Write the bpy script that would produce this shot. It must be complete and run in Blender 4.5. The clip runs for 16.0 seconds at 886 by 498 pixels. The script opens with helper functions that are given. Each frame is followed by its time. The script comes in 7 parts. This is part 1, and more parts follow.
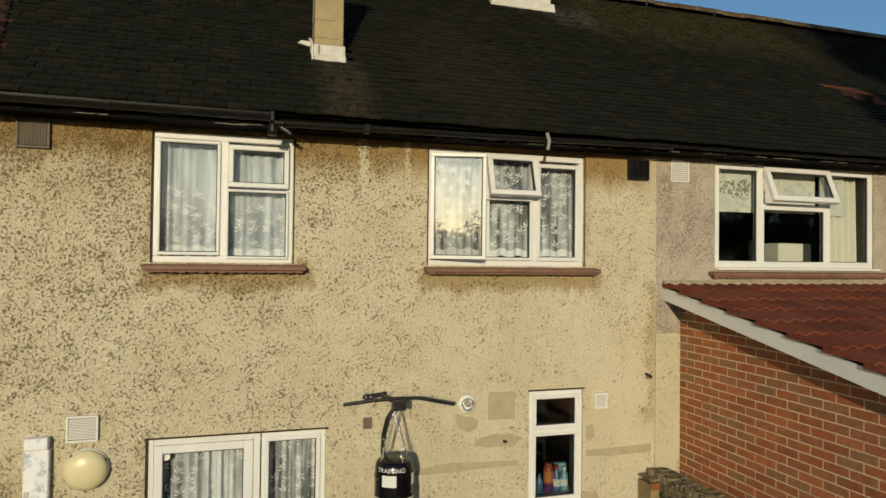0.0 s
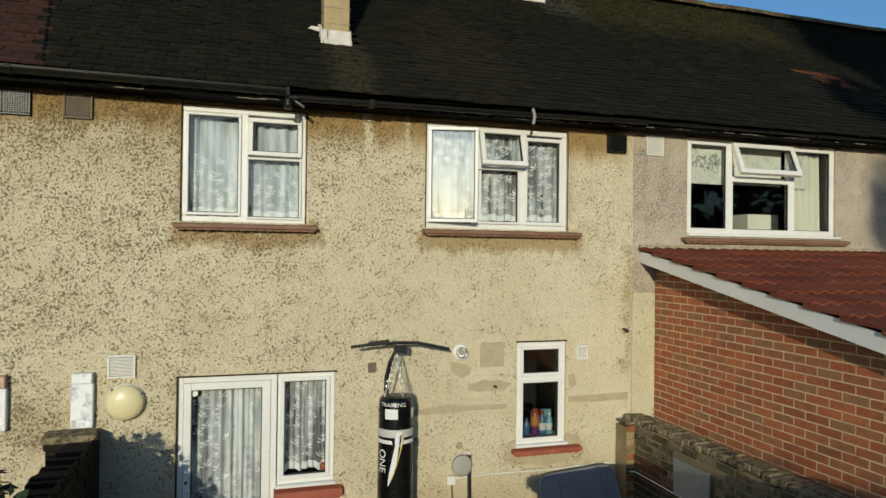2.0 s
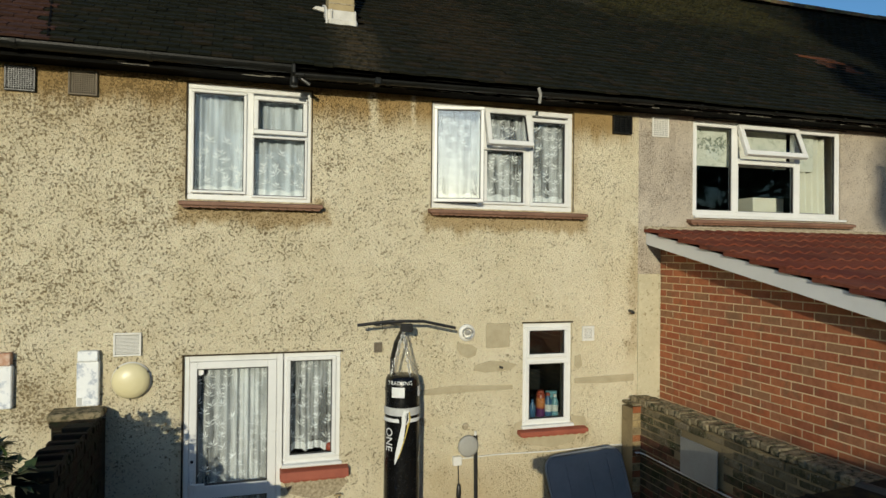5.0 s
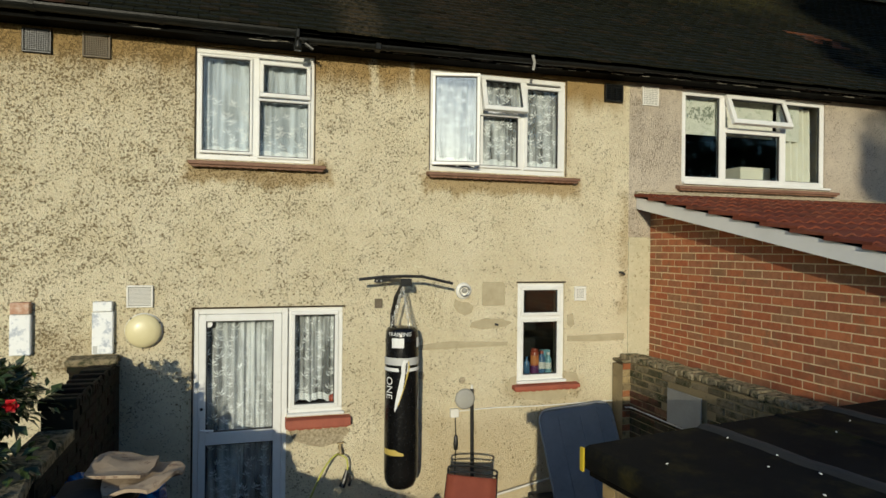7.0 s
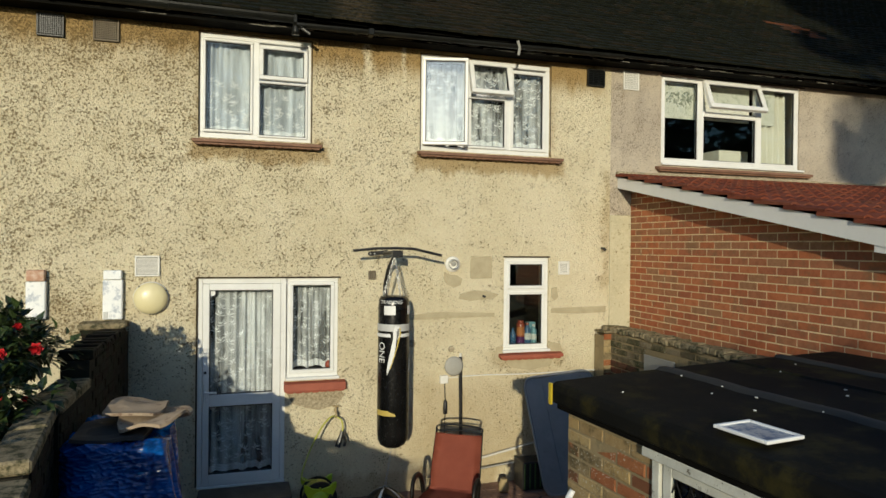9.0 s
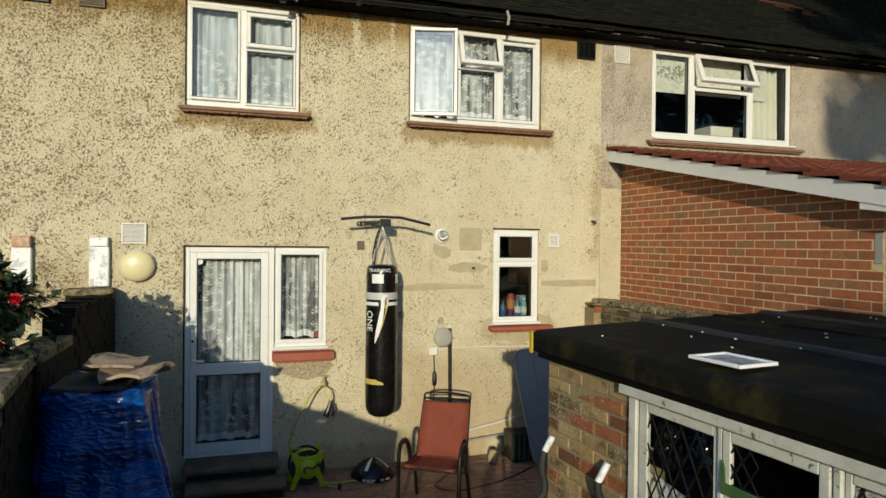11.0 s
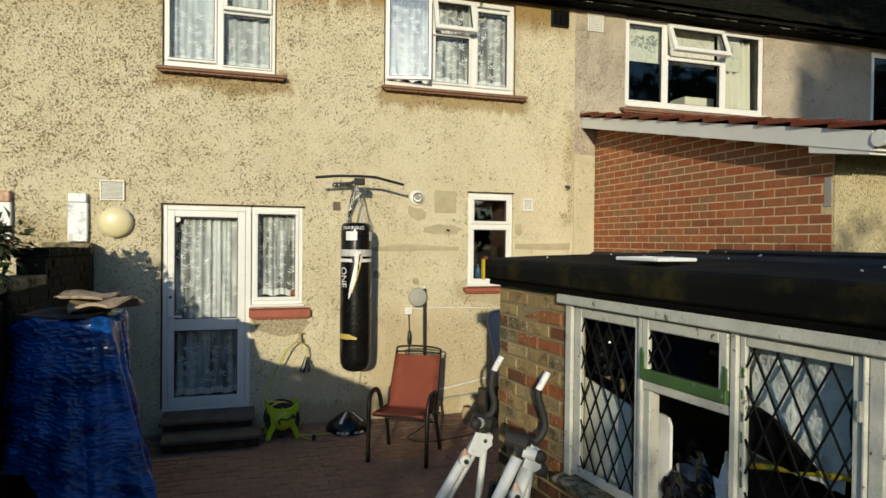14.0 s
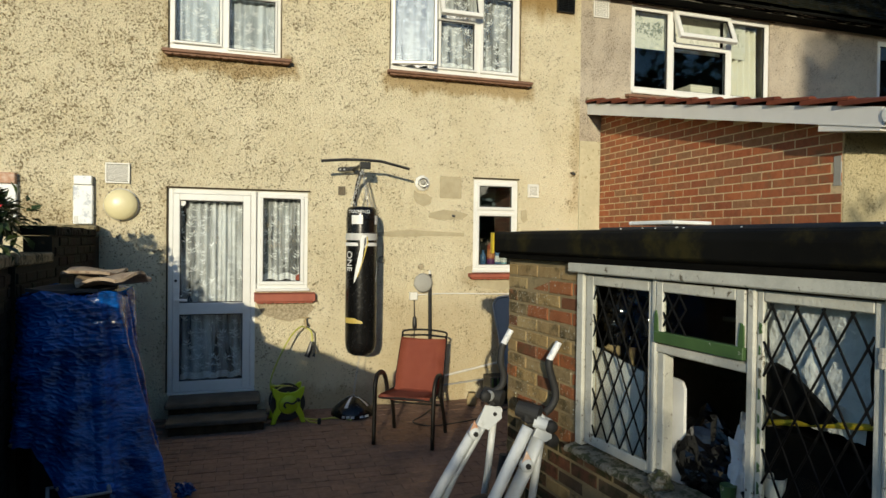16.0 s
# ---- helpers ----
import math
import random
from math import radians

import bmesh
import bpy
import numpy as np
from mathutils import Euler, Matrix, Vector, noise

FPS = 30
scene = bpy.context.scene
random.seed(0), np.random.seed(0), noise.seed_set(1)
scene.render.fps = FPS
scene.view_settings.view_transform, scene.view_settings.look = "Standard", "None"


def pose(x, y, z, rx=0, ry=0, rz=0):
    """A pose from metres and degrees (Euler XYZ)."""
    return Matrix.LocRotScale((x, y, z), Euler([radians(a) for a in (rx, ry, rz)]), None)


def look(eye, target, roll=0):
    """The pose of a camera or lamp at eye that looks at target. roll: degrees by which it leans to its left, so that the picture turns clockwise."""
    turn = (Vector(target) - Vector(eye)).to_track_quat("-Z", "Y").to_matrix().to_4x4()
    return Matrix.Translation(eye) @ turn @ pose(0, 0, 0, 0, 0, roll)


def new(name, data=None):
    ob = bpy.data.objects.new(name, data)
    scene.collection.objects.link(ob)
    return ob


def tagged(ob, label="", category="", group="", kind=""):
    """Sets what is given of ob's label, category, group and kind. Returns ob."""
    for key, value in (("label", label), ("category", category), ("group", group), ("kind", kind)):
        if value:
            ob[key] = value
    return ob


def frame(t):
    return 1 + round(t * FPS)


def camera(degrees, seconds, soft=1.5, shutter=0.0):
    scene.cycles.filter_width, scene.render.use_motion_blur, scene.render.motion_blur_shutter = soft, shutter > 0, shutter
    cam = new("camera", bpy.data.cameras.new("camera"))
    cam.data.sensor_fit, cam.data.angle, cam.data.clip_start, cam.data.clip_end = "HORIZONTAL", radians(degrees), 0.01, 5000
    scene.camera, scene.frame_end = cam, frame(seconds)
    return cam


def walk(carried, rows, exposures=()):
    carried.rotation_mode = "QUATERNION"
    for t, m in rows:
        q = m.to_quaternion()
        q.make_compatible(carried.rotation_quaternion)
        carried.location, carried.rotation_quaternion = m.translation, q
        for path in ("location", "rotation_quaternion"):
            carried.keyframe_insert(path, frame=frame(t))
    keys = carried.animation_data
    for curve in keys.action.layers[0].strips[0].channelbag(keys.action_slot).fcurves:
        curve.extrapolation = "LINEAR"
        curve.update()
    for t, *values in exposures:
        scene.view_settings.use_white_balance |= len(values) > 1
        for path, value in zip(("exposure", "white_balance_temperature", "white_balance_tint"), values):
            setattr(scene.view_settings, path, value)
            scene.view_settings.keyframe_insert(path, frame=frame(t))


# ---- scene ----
cam = camera(69.3, 16.0)
PATH = [
    (0, (0.725, -5.502, 3.884), (1.308, -3.59, 3.917), 0.7),
    (0.5, (0.74, -5.503, 3.868), (1.323, -3.59, 3.9), 0.6),
    (1, (0.722, -5.666, 3.896), (1.305, -3.754, 3.924), 0.7),
    (1.5, (0.628, -6.051, 3.762), (1.209, -4.138, 3.793), 0.6),
    (2, (0.57, -6.14, 3.56), (1.154, -4.227, 3.579), 0.7),
    (2.5, (0.544, -6.132, 3.525), (1.128, -4.219, 3.551), 0.6),
    (3, (0.513, -6.103, 3.538), (1.099, -4.192, 3.558), 0.6),
    (3.5, (0.513, -6.089, 3.528), (1.098, -4.177, 3.547), 0.6),
    (4, (0.521, -6.091, 3.484), (1.105, -4.179, 3.503), 0.6),
    (6.5, (0.483, -6.238, 3.126), (1.072, -4.327, 3.13), 0.6),
    (7, (0.45, -6.365, 3.026), (1.04, -4.454, 3.024), 0.6),
    (7.5, (0.407, -6.504, 2.957), (0.997, -4.593, 2.95), 0.6),
    (8, (0.386, -6.665, 2.879), (0.975, -4.754, 2.873), 0.6),
    (10.3, (0.523, -6.781, 2.648), (1.126, -4.875, 2.63), 0.6),
    (10.5, (0.533, -6.778, 2.606), (1.132, -4.87, 2.589), 0.6),
    (11, (0.539, -6.778, 2.501), (1.136, -4.87, 2.482), 0.6),
    (11.5, (0.557, -6.79, 2.396), (1.157, -4.882, 2.374), 0.7),
    (12, (0.551, -6.827, 2.272), (1.15, -4.919, 2.249), 0.7),
    (12.5, (0.529, -6.885, 2.216), (1.128, -4.977, 2.191), 0.7),
    (13, (0.564, -6.928, 2.215), (1.164, -5.02, 2.19), 0.6),
    (13.5, (0.69, -6.983, 2.2), (1.293, -5.076, 2.177), 0.7),
    (14, (0.743, -7.001, 2.098), (1.347, -5.094, 2.073), 0.6),
    (14.5, (0.746, -7.002, 2.015), (1.351, -5.096, 1.987), 0.7),
    (15, (0.734, -6.994, 1.977), (1.338, -5.088, 1.948), 0.6),
    (15.5, (0.722, -6.986, 1.962), (1.326, -5.079, 1.933), 0.7),
    (16, (0.702, -6.973, 1.945), (1.303, -5.066, 1.917), 0.7),
]
walk(cam, [(t, look(eye, target, roll)) for t, eye, target, roll in PATH],
     [(0, -0.12, 7650, 8), (1.0, -0.06, 7000, 7), (1.6, -0.02, 6650, 6), (3, -0.02, 6600, 6), (7, 0.06, 6700, 6), (11, 0.18, 6950, 7), (16, 0.29, 7000, 7)])

# ---- world, sun ----
SUN_WAY = Vector((0.160, 0.434, -0.094)).normalized()
world = bpy.data.worlds.new("sky")
scene.world = world
world.use_nodes = True
wn = world.node_tree.nodes
sky = wn.new("ShaderNodeTexSky")
sky.sky_type = "NISHITA"
sky.sun_disc = False
sky.sun_elevation = radians(12)
sky.sun_rotation = radians(200)
sky.altitude = 50
sky.air_density, sky.dust_density, sky.ozone_density = 1.25, 1.2, 6.0
wn["Background"].inputs["Strength"].default_value = 0.15
world.node_tree.links.new(sky.outputs[0], wn["Background"].inputs["Color"])
sun = new("sun", bpy.data.lights.new("sun", "SUN"))
sun.data.energy, sun.data.angle, sun.data.color = 3.05, radians(0.55), (1.0, 0.925, 0.745)
sun.matrix_world = look((0, 0, 0), SUN_WAY)


# ---- mesh helpers ----
def quad_box(bm, x0, y0, z0, x1, y1, z1):
    v = [bm.verts.new(p) for p in ((x0, y0, z0), (x1, y0, z0), (x1, y1, z0), (x0, y1, z0), (x0, y0, z1), (x1, y0, z1), (x1, y1, z1), (x0, y1, z1))]
    for f in ((3, 2, 1, 0), (4, 5, 6, 7), (0, 1, 5, 4), (1, 2, 6, 5), (2, 3, 7, 6), (3, 0, 4, 7)):
        bm.faces.new([v[i] for i in f])
    return v


def box(x0, y0, z0, x1, y1, z1, bevel=0.0, seg=1):
    bm = bmesh.new()
    quad_box(bm, x0, y0, z0, x1, y1, z1)
    if bevel:
        bmesh.ops.bevel(bm, geom=bm.edges[:], offset=bevel, segments=seg, affect="EDGES", profile=0.5)
    return bm


def boxes(rows, bevel=0.0):
    bm = bmesh.new()
    for r in rows:
        quad_box(bm, *r)
    if bevel:
        bmesh.ops.bevel(bm, geom=bm.edges[:], offset=bevel, segments=1, affect="EDGES")
    return bm


def tube(points, radius, seg=8, bm=None, closed=False, flat=1.0, cap=True):
    """A round bar along points; radius one number or one for each point."""
    bm = bm or bmesh.new()
    pts = [Vector(p) for p in points]
    rad = radius if isinstance(radius, (list, tuple)) else [radius] * len(pts)
    rings, side = [], None
    n = len(pts)
    for i, p in enumerate(pts):
        a = pts[(i - 1) % n] if (i or closed) else p
        b = pts[(i + 1) % n] if (i < n - 1 or closed) else p
        d = (b - a).normalized()
        if side is None:
            side = d.cross(Vector((0, 0, 1)))
            if side.length < 0.05:
                side = d.cross(Vector((0, 1, 0)))
        side = (side - d * side.dot(d)).normalized()
        up = side.cross(d)
        rings.append([bm.verts.new(p + rad[i] * (side * math.cos(k * math.tau / seg) + flat * up * math.sin(k * math.tau / seg))) for k in range(seg)])
    for i in range(n if closed else n - 1):
        r, q = rings[i], rings[(i + 1) % n]
        for k in range(seg):
            bm.faces.new((r[k], r[(k + 1) % seg], q[(k + 1) % seg], q[k]))
    if cap and not closed:
        bm.faces.new(rings[0][::-1])
        bm.faces.new(rings[-1])
    bmesh.ops.recalc_face_normals(bm, faces=bm.faces[:])
    return bm


def smooth_path(pts, steps=6):
    """Catmull-Rom through the points."""
    p = [Vector(q) for q in pts]
    p = [p[0]] + p + [p[-1]]
    out = []
    for i in range(1, len(p) - 2):
        for s in range(steps):
            t = s / steps
            a, b, c, d = p[i - 1], p[i], p[i + 1], p[i + 2]
            out.append(0.5 * (2 * b + (c - a) * t + (2 * a - 5 * b + 4 * c - d) * t * t + (3 * b - a - 3 * c + d) * t ** 3))
    out.append(p[-2])
    return out


def lathe(profile, seg=24, centre=(0, 0, 0), axis="z", bm=None):
    """Turns (radius, height) pairs about an axis through centre."""
    bm = bm or bmesh.new()
    c = Vector(centre)
    rings = []
    for r, h in profile:
        ring = []
        for k in range(seg):
            a = k * math.tau / seg
            u, w = r * math.cos(a), r * math.sin(a)
            q = Vector((u, w, h)) if axis == "z" else Vector((u, h, w)) if axis == "y" else Vector((h, u, w))
            ring.append(bm.verts.new(c + q))
        rings.append(ring)
    for r, q in zip(rings, rings[1:]):
        for k in range(seg):
            bm.faces.new((r[k], r[(k + 1) % seg], q[(k + 1) % seg], q[k]))
    for ring in (rings[0], rings[-1]):
        bm.faces.new(ring)
    bmesh.ops.remove_doubles(bm, verts=bm.verts[:], dist=1e-5)
    bmesh.ops.recalc_face_normals(bm, faces=bm.faces[:])
    return bm


def prism(poly, axis, a, b, bevel=0.0):
    """A flat outline pushed from a to b along an axis; the outline's pairs are the two other axes in order."""
    bm = bmesh.new()

    def at(p, h):
        return (h, p[0], p[1]) if axis == "x" else (p[0], h, p[1]) if axis == "y" else (p[0], p[1], h)

    lo, hi = [bm.verts.new(at(p, a)) for p in poly], [bm.verts.new(at(p, b)) for p in poly]
    bm.faces.new(lo)
    bm.faces.new(hi[::-1])
    for i in range(len(poly)):
        j = (i + 1) % len(poly)
        bm.faces.new((lo[i], hi[i], hi[j], lo[j]))
    bmesh.ops.recalc_face_normals(bm, faces=bm.faces[:])
    if bevel:
        bmesh.ops.bevel(bm, geom=bm.edges[:], offset=bevel, segments=1, affect="EDGES")
    return bm


def mesh_of(name, bm, material, smooth=False):
    me = bpy.data.meshes.new(name)
    bm.to_mesh(me)
    bm.free()
    me.materials.append(material)
    if smooth:
        me.polygons.foreach_set("use_smooth", [True] * len(me.polygons))
    return me


def part(name, bm, material, parent, label="", smooth=False, m=None):
    ob = new(name, bm if isinstance(bm, bpy.types.Mesh) else mesh_of(name, bm, material, smooth))
    ob.parent = parent
    if m is not None:
        ob.matrix_basis = m
    if label:
        tagged(ob, label)
    return ob


def thing(name, label, category, m=None, group="", kind=""):
    ob = new(name)
    ob.empty_display_size = 0.1
    if m is not None:
        ob.matrix_basis = m
    return tagged(ob, label, category, group, kind)


def solo(name, bm, material, label, category="", kind="", smooth=False, group=""):
    return tagged(new(name, mesh_of(name, bm, material, smooth)), label, category, group, kind)


def base_of(ob, x, y, z):
    """Puts a thing's own Empty at its base while its parts, built in the world's metres, stay where they are."""
    ob.location = (x, y, z)
    for c in ob.children:
        c.matrix_parent_inverse = Matrix.Translation((-x, -y, -z))
    return ob


def crumple(bm, amount, scale, seed=0.0):
    for v in bm.verts:
        q = v.co * scale + Vector((seed, seed * 2, -seed))
        v.co += Vector((noise.noise(q), noise.noise(q + Vector((7, 3, 1))), noise.noise(q + Vector((2, 9, 5))))) * amount
    return bm


def lump(x, y, z, rx, ry, rz, amount=0.3, scale=3.0, seed=0.0, level=3):
    bm = bmesh.new()
    bmesh.ops.create_icosphere(bm, subdivisions=level, radius=1.0)
    for v in bm.verts:
        n = 1 + amount * noise.noise(v.co * scale + Vector((seed, 0, 0))) + amount * 0.5 * abs(noise.noise(v.co * scale * 2.7 + Vector((0, seed, 0))))
        v.co = Vector((x + v.co.x * n * rx, y + v.co.y * n * ry, max(z - rz, z + v.co.z * n * rz)))
    return bm


# ---- materials ----
def nodes_of(name):
    m = bpy.data.materials.new(name)
    m.use_nodes = True
    nt = m.node_tree
    return m, nt, nt.nodes["Principled BSDF"]


def link(nt, a, b):
    nt.links.new(a, b)


def math_node(nt, op, a, b=0.0, clamp=False):
    n = nt.nodes.new("ShaderNodeMath")
    n.operation, n.use_clamp = op, clamp
    for i, v in enumerate((a, b)):
        if isinstance(v, (int, float)):
            n.inputs[i].default_value = v
        else:
            link(nt, v, n.inputs[i])
    return n.outputs[0]


def mix_node(nt, fac, a, b, mode="MIX"):
    n = nt.nodes.new("ShaderNodeMix")
    n.data_type, n.blend_type = "RGBA", mode
    for key, v in ((0, fac), (6, a), (7, b)):
        if isinstance(v, (int, float)):
            n.inputs[key].default_value = v
        elif isinstance(v, tuple):
            n.inputs[key].default_value = (*v, 1)
        else:
            link(nt, v, n.inputs[key])
    return n.outputs[2]


def place(nt, scale=(1, 1, 1), turn=(0, 0, 0)):
    g = nt.nodes.new("ShaderNodeNewGeometry")
    n = nt.nodes.new("ShaderNodeMapping")
    n.inputs["Scale"].default_value = scale
    n.inputs["Rotation"].default_value = turn
    link(nt, g.outputs["Position"], n.inputs["Vector"])
    return n.outputs[0]


def noise_node(nt, at, scale, detail=3, rough=0.55):
    n = nt.nodes.new("ShaderNodeTexNoise")
    n.inputs["Scale"].default_value, n.inputs["Detail"].default_value, n.inputs["Roughness"].default_value = scale, detail, rough
    link(nt, at, n.inputs["Vector"])
    return n.outputs[0]


def ramp(nt, v, lo, hi):
    n = nt.nodes.new("ShaderNodeMapRange")
    n.interpolation_type = "SMOOTHSTEP"
    n.inputs["From Min"].default_value, n.inputs["From Max"].default_value = lo, hi
    link(nt, v, n.inputs["Value"])
    return n.outputs[0]


def bump_node(nt, p, h, strength, dist):
    b = nt.nodes.new("ShaderNodeBump")
    b.inputs["Strength"].default_value, b.inputs["Distance"].default_value = strength, dist
    link(nt, h, b.inputs["Height"])
    link(nt, b.outputs[0], p.inputs["Normal"])


def surf(name, c1, c2, rough=0.6, metal=0.0, big=2.5, fine=45, amount=0.5, bump=0.25, dist=0.004, dirt=None, dirt_at=(0.55, 0.75), vary=0.0, spec=0.5, stretch=(1, 1, 1), coat=0.0):
    """A paint, wood, metal or stone: two colours mixed at two scales, optional dirt patches, grain as relief; vary: by piece."""
    m, nt, p = nodes_of(name)
    at = place(nt, stretch)
    a, b = noise_node(nt, at, big, 4), noise_node(nt, at, fine, 3)
    f = math_node(nt, "ADD", math_node(nt, "MULTIPLY", a, 1 - amount * 0.5), math_node(nt, "MULTIPLY", b, amount * 0.5))
    col = mix_node(nt, ramp(nt, f, 0.3, 0.7), c1, c2)
    if vary:
        info = nt.nodes.new("ShaderNodeObjectInfo")
        v = math_node(nt, "ADD", math_node(nt, "MULTIPLY", info.outputs["Random"], 2 * vary), 1 - vary)
        comb = nt.nodes.new("ShaderNodeCombineColor")
        for i in range(3):
            link(nt, v, comb.inputs[i])
        col = mix_node(nt, 1.0, col, comb.outputs[0], "MULTIPLY")
    if dirt:
        d = ramp(nt, noise_node(nt, at, big * 2.3, 6, 0.7), *dirt_at)
        col = mix_node(nt, d, col, dirt)
    link(nt, col, p.inputs["Base Color"])
    link(nt, math_node(nt, "ADD", math_node(nt, "MULTIPLY", b, 0.25), rough - 0.125, True), p.inputs["Roughness"])
    p.inputs["Metallic"].default_value = metal
    p.inputs["Specular IOR Level"].default_value = spec
    p.inputs["Coat Weight"].default_value = coat
    if bump:
        bump_node(nt, p, b, bump, dist)
    return m


def bricks_mat(name, colours, rough=0.85, dirt=(0.10, 0.09, 0.07), dirt_at=(0.55, 0.8), bump=0.5, island=False, spec=0.2, lichen=None, runs=()):
    """Fired clay: each brick takes one of the colours by chance, with grain, stains and pits.
    runs: stains washed down from something above (x0, x1, z0, z1, edge, colour, strength)."""
    m, nt, p = nodes_of(name)
    at = place(nt)
    rnd = nt.nodes.new("ShaderNodeNewGeometry").outputs["Random Per Island"] if island else nt.nodes.new("ShaderNodeObjectInfo").outputs["Random"]
    r = nt.nodes.new("ShaderNodeValToRGB")
    r.color_ramp.interpolation = "CONSTANT"
    link(nt, rnd, r.inputs[0])
    els = r.color_ramp.elements
    els[0].color = (*colours[0], 1)
    els[1].position, els[1].color = 1 / len(colours), (*colours[1], 1)
    for i, c in enumerate(colours[2:], 2):
        e = els.new(i / len(colours))
        e.color = (*c, 1)
    n1, n2 = noise_node(nt, at, 18, 5, 0.65), noise_node(nt, at, 140, 3)
    col = mix_node(nt, math_node(nt, "MULTIPLY", ramp(nt, n1, 0.35, 0.75), 0.6), r.outputs[0], (0.62, 0.54, 0.46), "MULTIPLY")
    col = mix_node(nt, ramp(nt, noise_node(nt, at, 5, 7, 0.72), *dirt_at), col, dirt)
    if lichen:
        spots = math_node(nt, "MULTIPLY", ramp(nt, noise_node(nt, at, 75, 4, 0.6), 0.60, 0.67), ramp(nt, noise_node(nt, at, 3.5, 4), 0.42, 0.6))
        col = mix_node(nt, spots, col, lichen)
    for x0, x1, z0, z1, e, c, k in runs:
        sep = nt.nodes.new("ShaderNodeSeparateXYZ")
        link(nt, at, sep.inputs[0])
        wob = math_node(nt, "MULTIPLY", math_node(nt, "SUBTRACT", noise_node(nt, at, 4, 5, 0.65), 0.5), 4 * e)
        mask = patch_mask(nt, math_node(nt, "ADD", sep.outputs["X"], wob), math_node(nt, "ADD", sep.outputs["Z"], wob), (x0, x1, z0, z1), e)
        spots_ = math_node(nt, "MULTIPLY", mask, math_node(nt, "MULTIPLY", ramp(nt, noise_node(nt, at, 30, 4, 0.65), 0.35, 0.65), k))
        col = mix_node(nt, spots_, col, c)
    link(nt, col, p.inputs["Base Color"])
    p.inputs["Roughness"].default_value = rough
    p.inputs["Specular IOR Level"].default_value = spec
    bump_node(nt, p, math_node(nt, "ADD", n1, math_node(nt, "MULTIPLY", n2, 0.5)), bump, 0.006)
    return m


def patch_mask(nt, x, z, rect, soft_edge):
    """1 inside a rectangle of the wall (x0, x1, z0, z1), fading over soft_edge; x and z come already roughened."""
    def side(v, lo, hi):
        return math_node(nt, "MULTIPLY", ramp(nt, v, lo - soft_edge, lo + soft_edge), math_node(nt, "SUBTRACT", 1.0, ramp(nt, v, hi - soft_edge, hi + soft_edge)))
    return math_node(nt, "MULTIPLY", side(x, rect[0], rect[1]), side(z, rect[2], rect[3]))


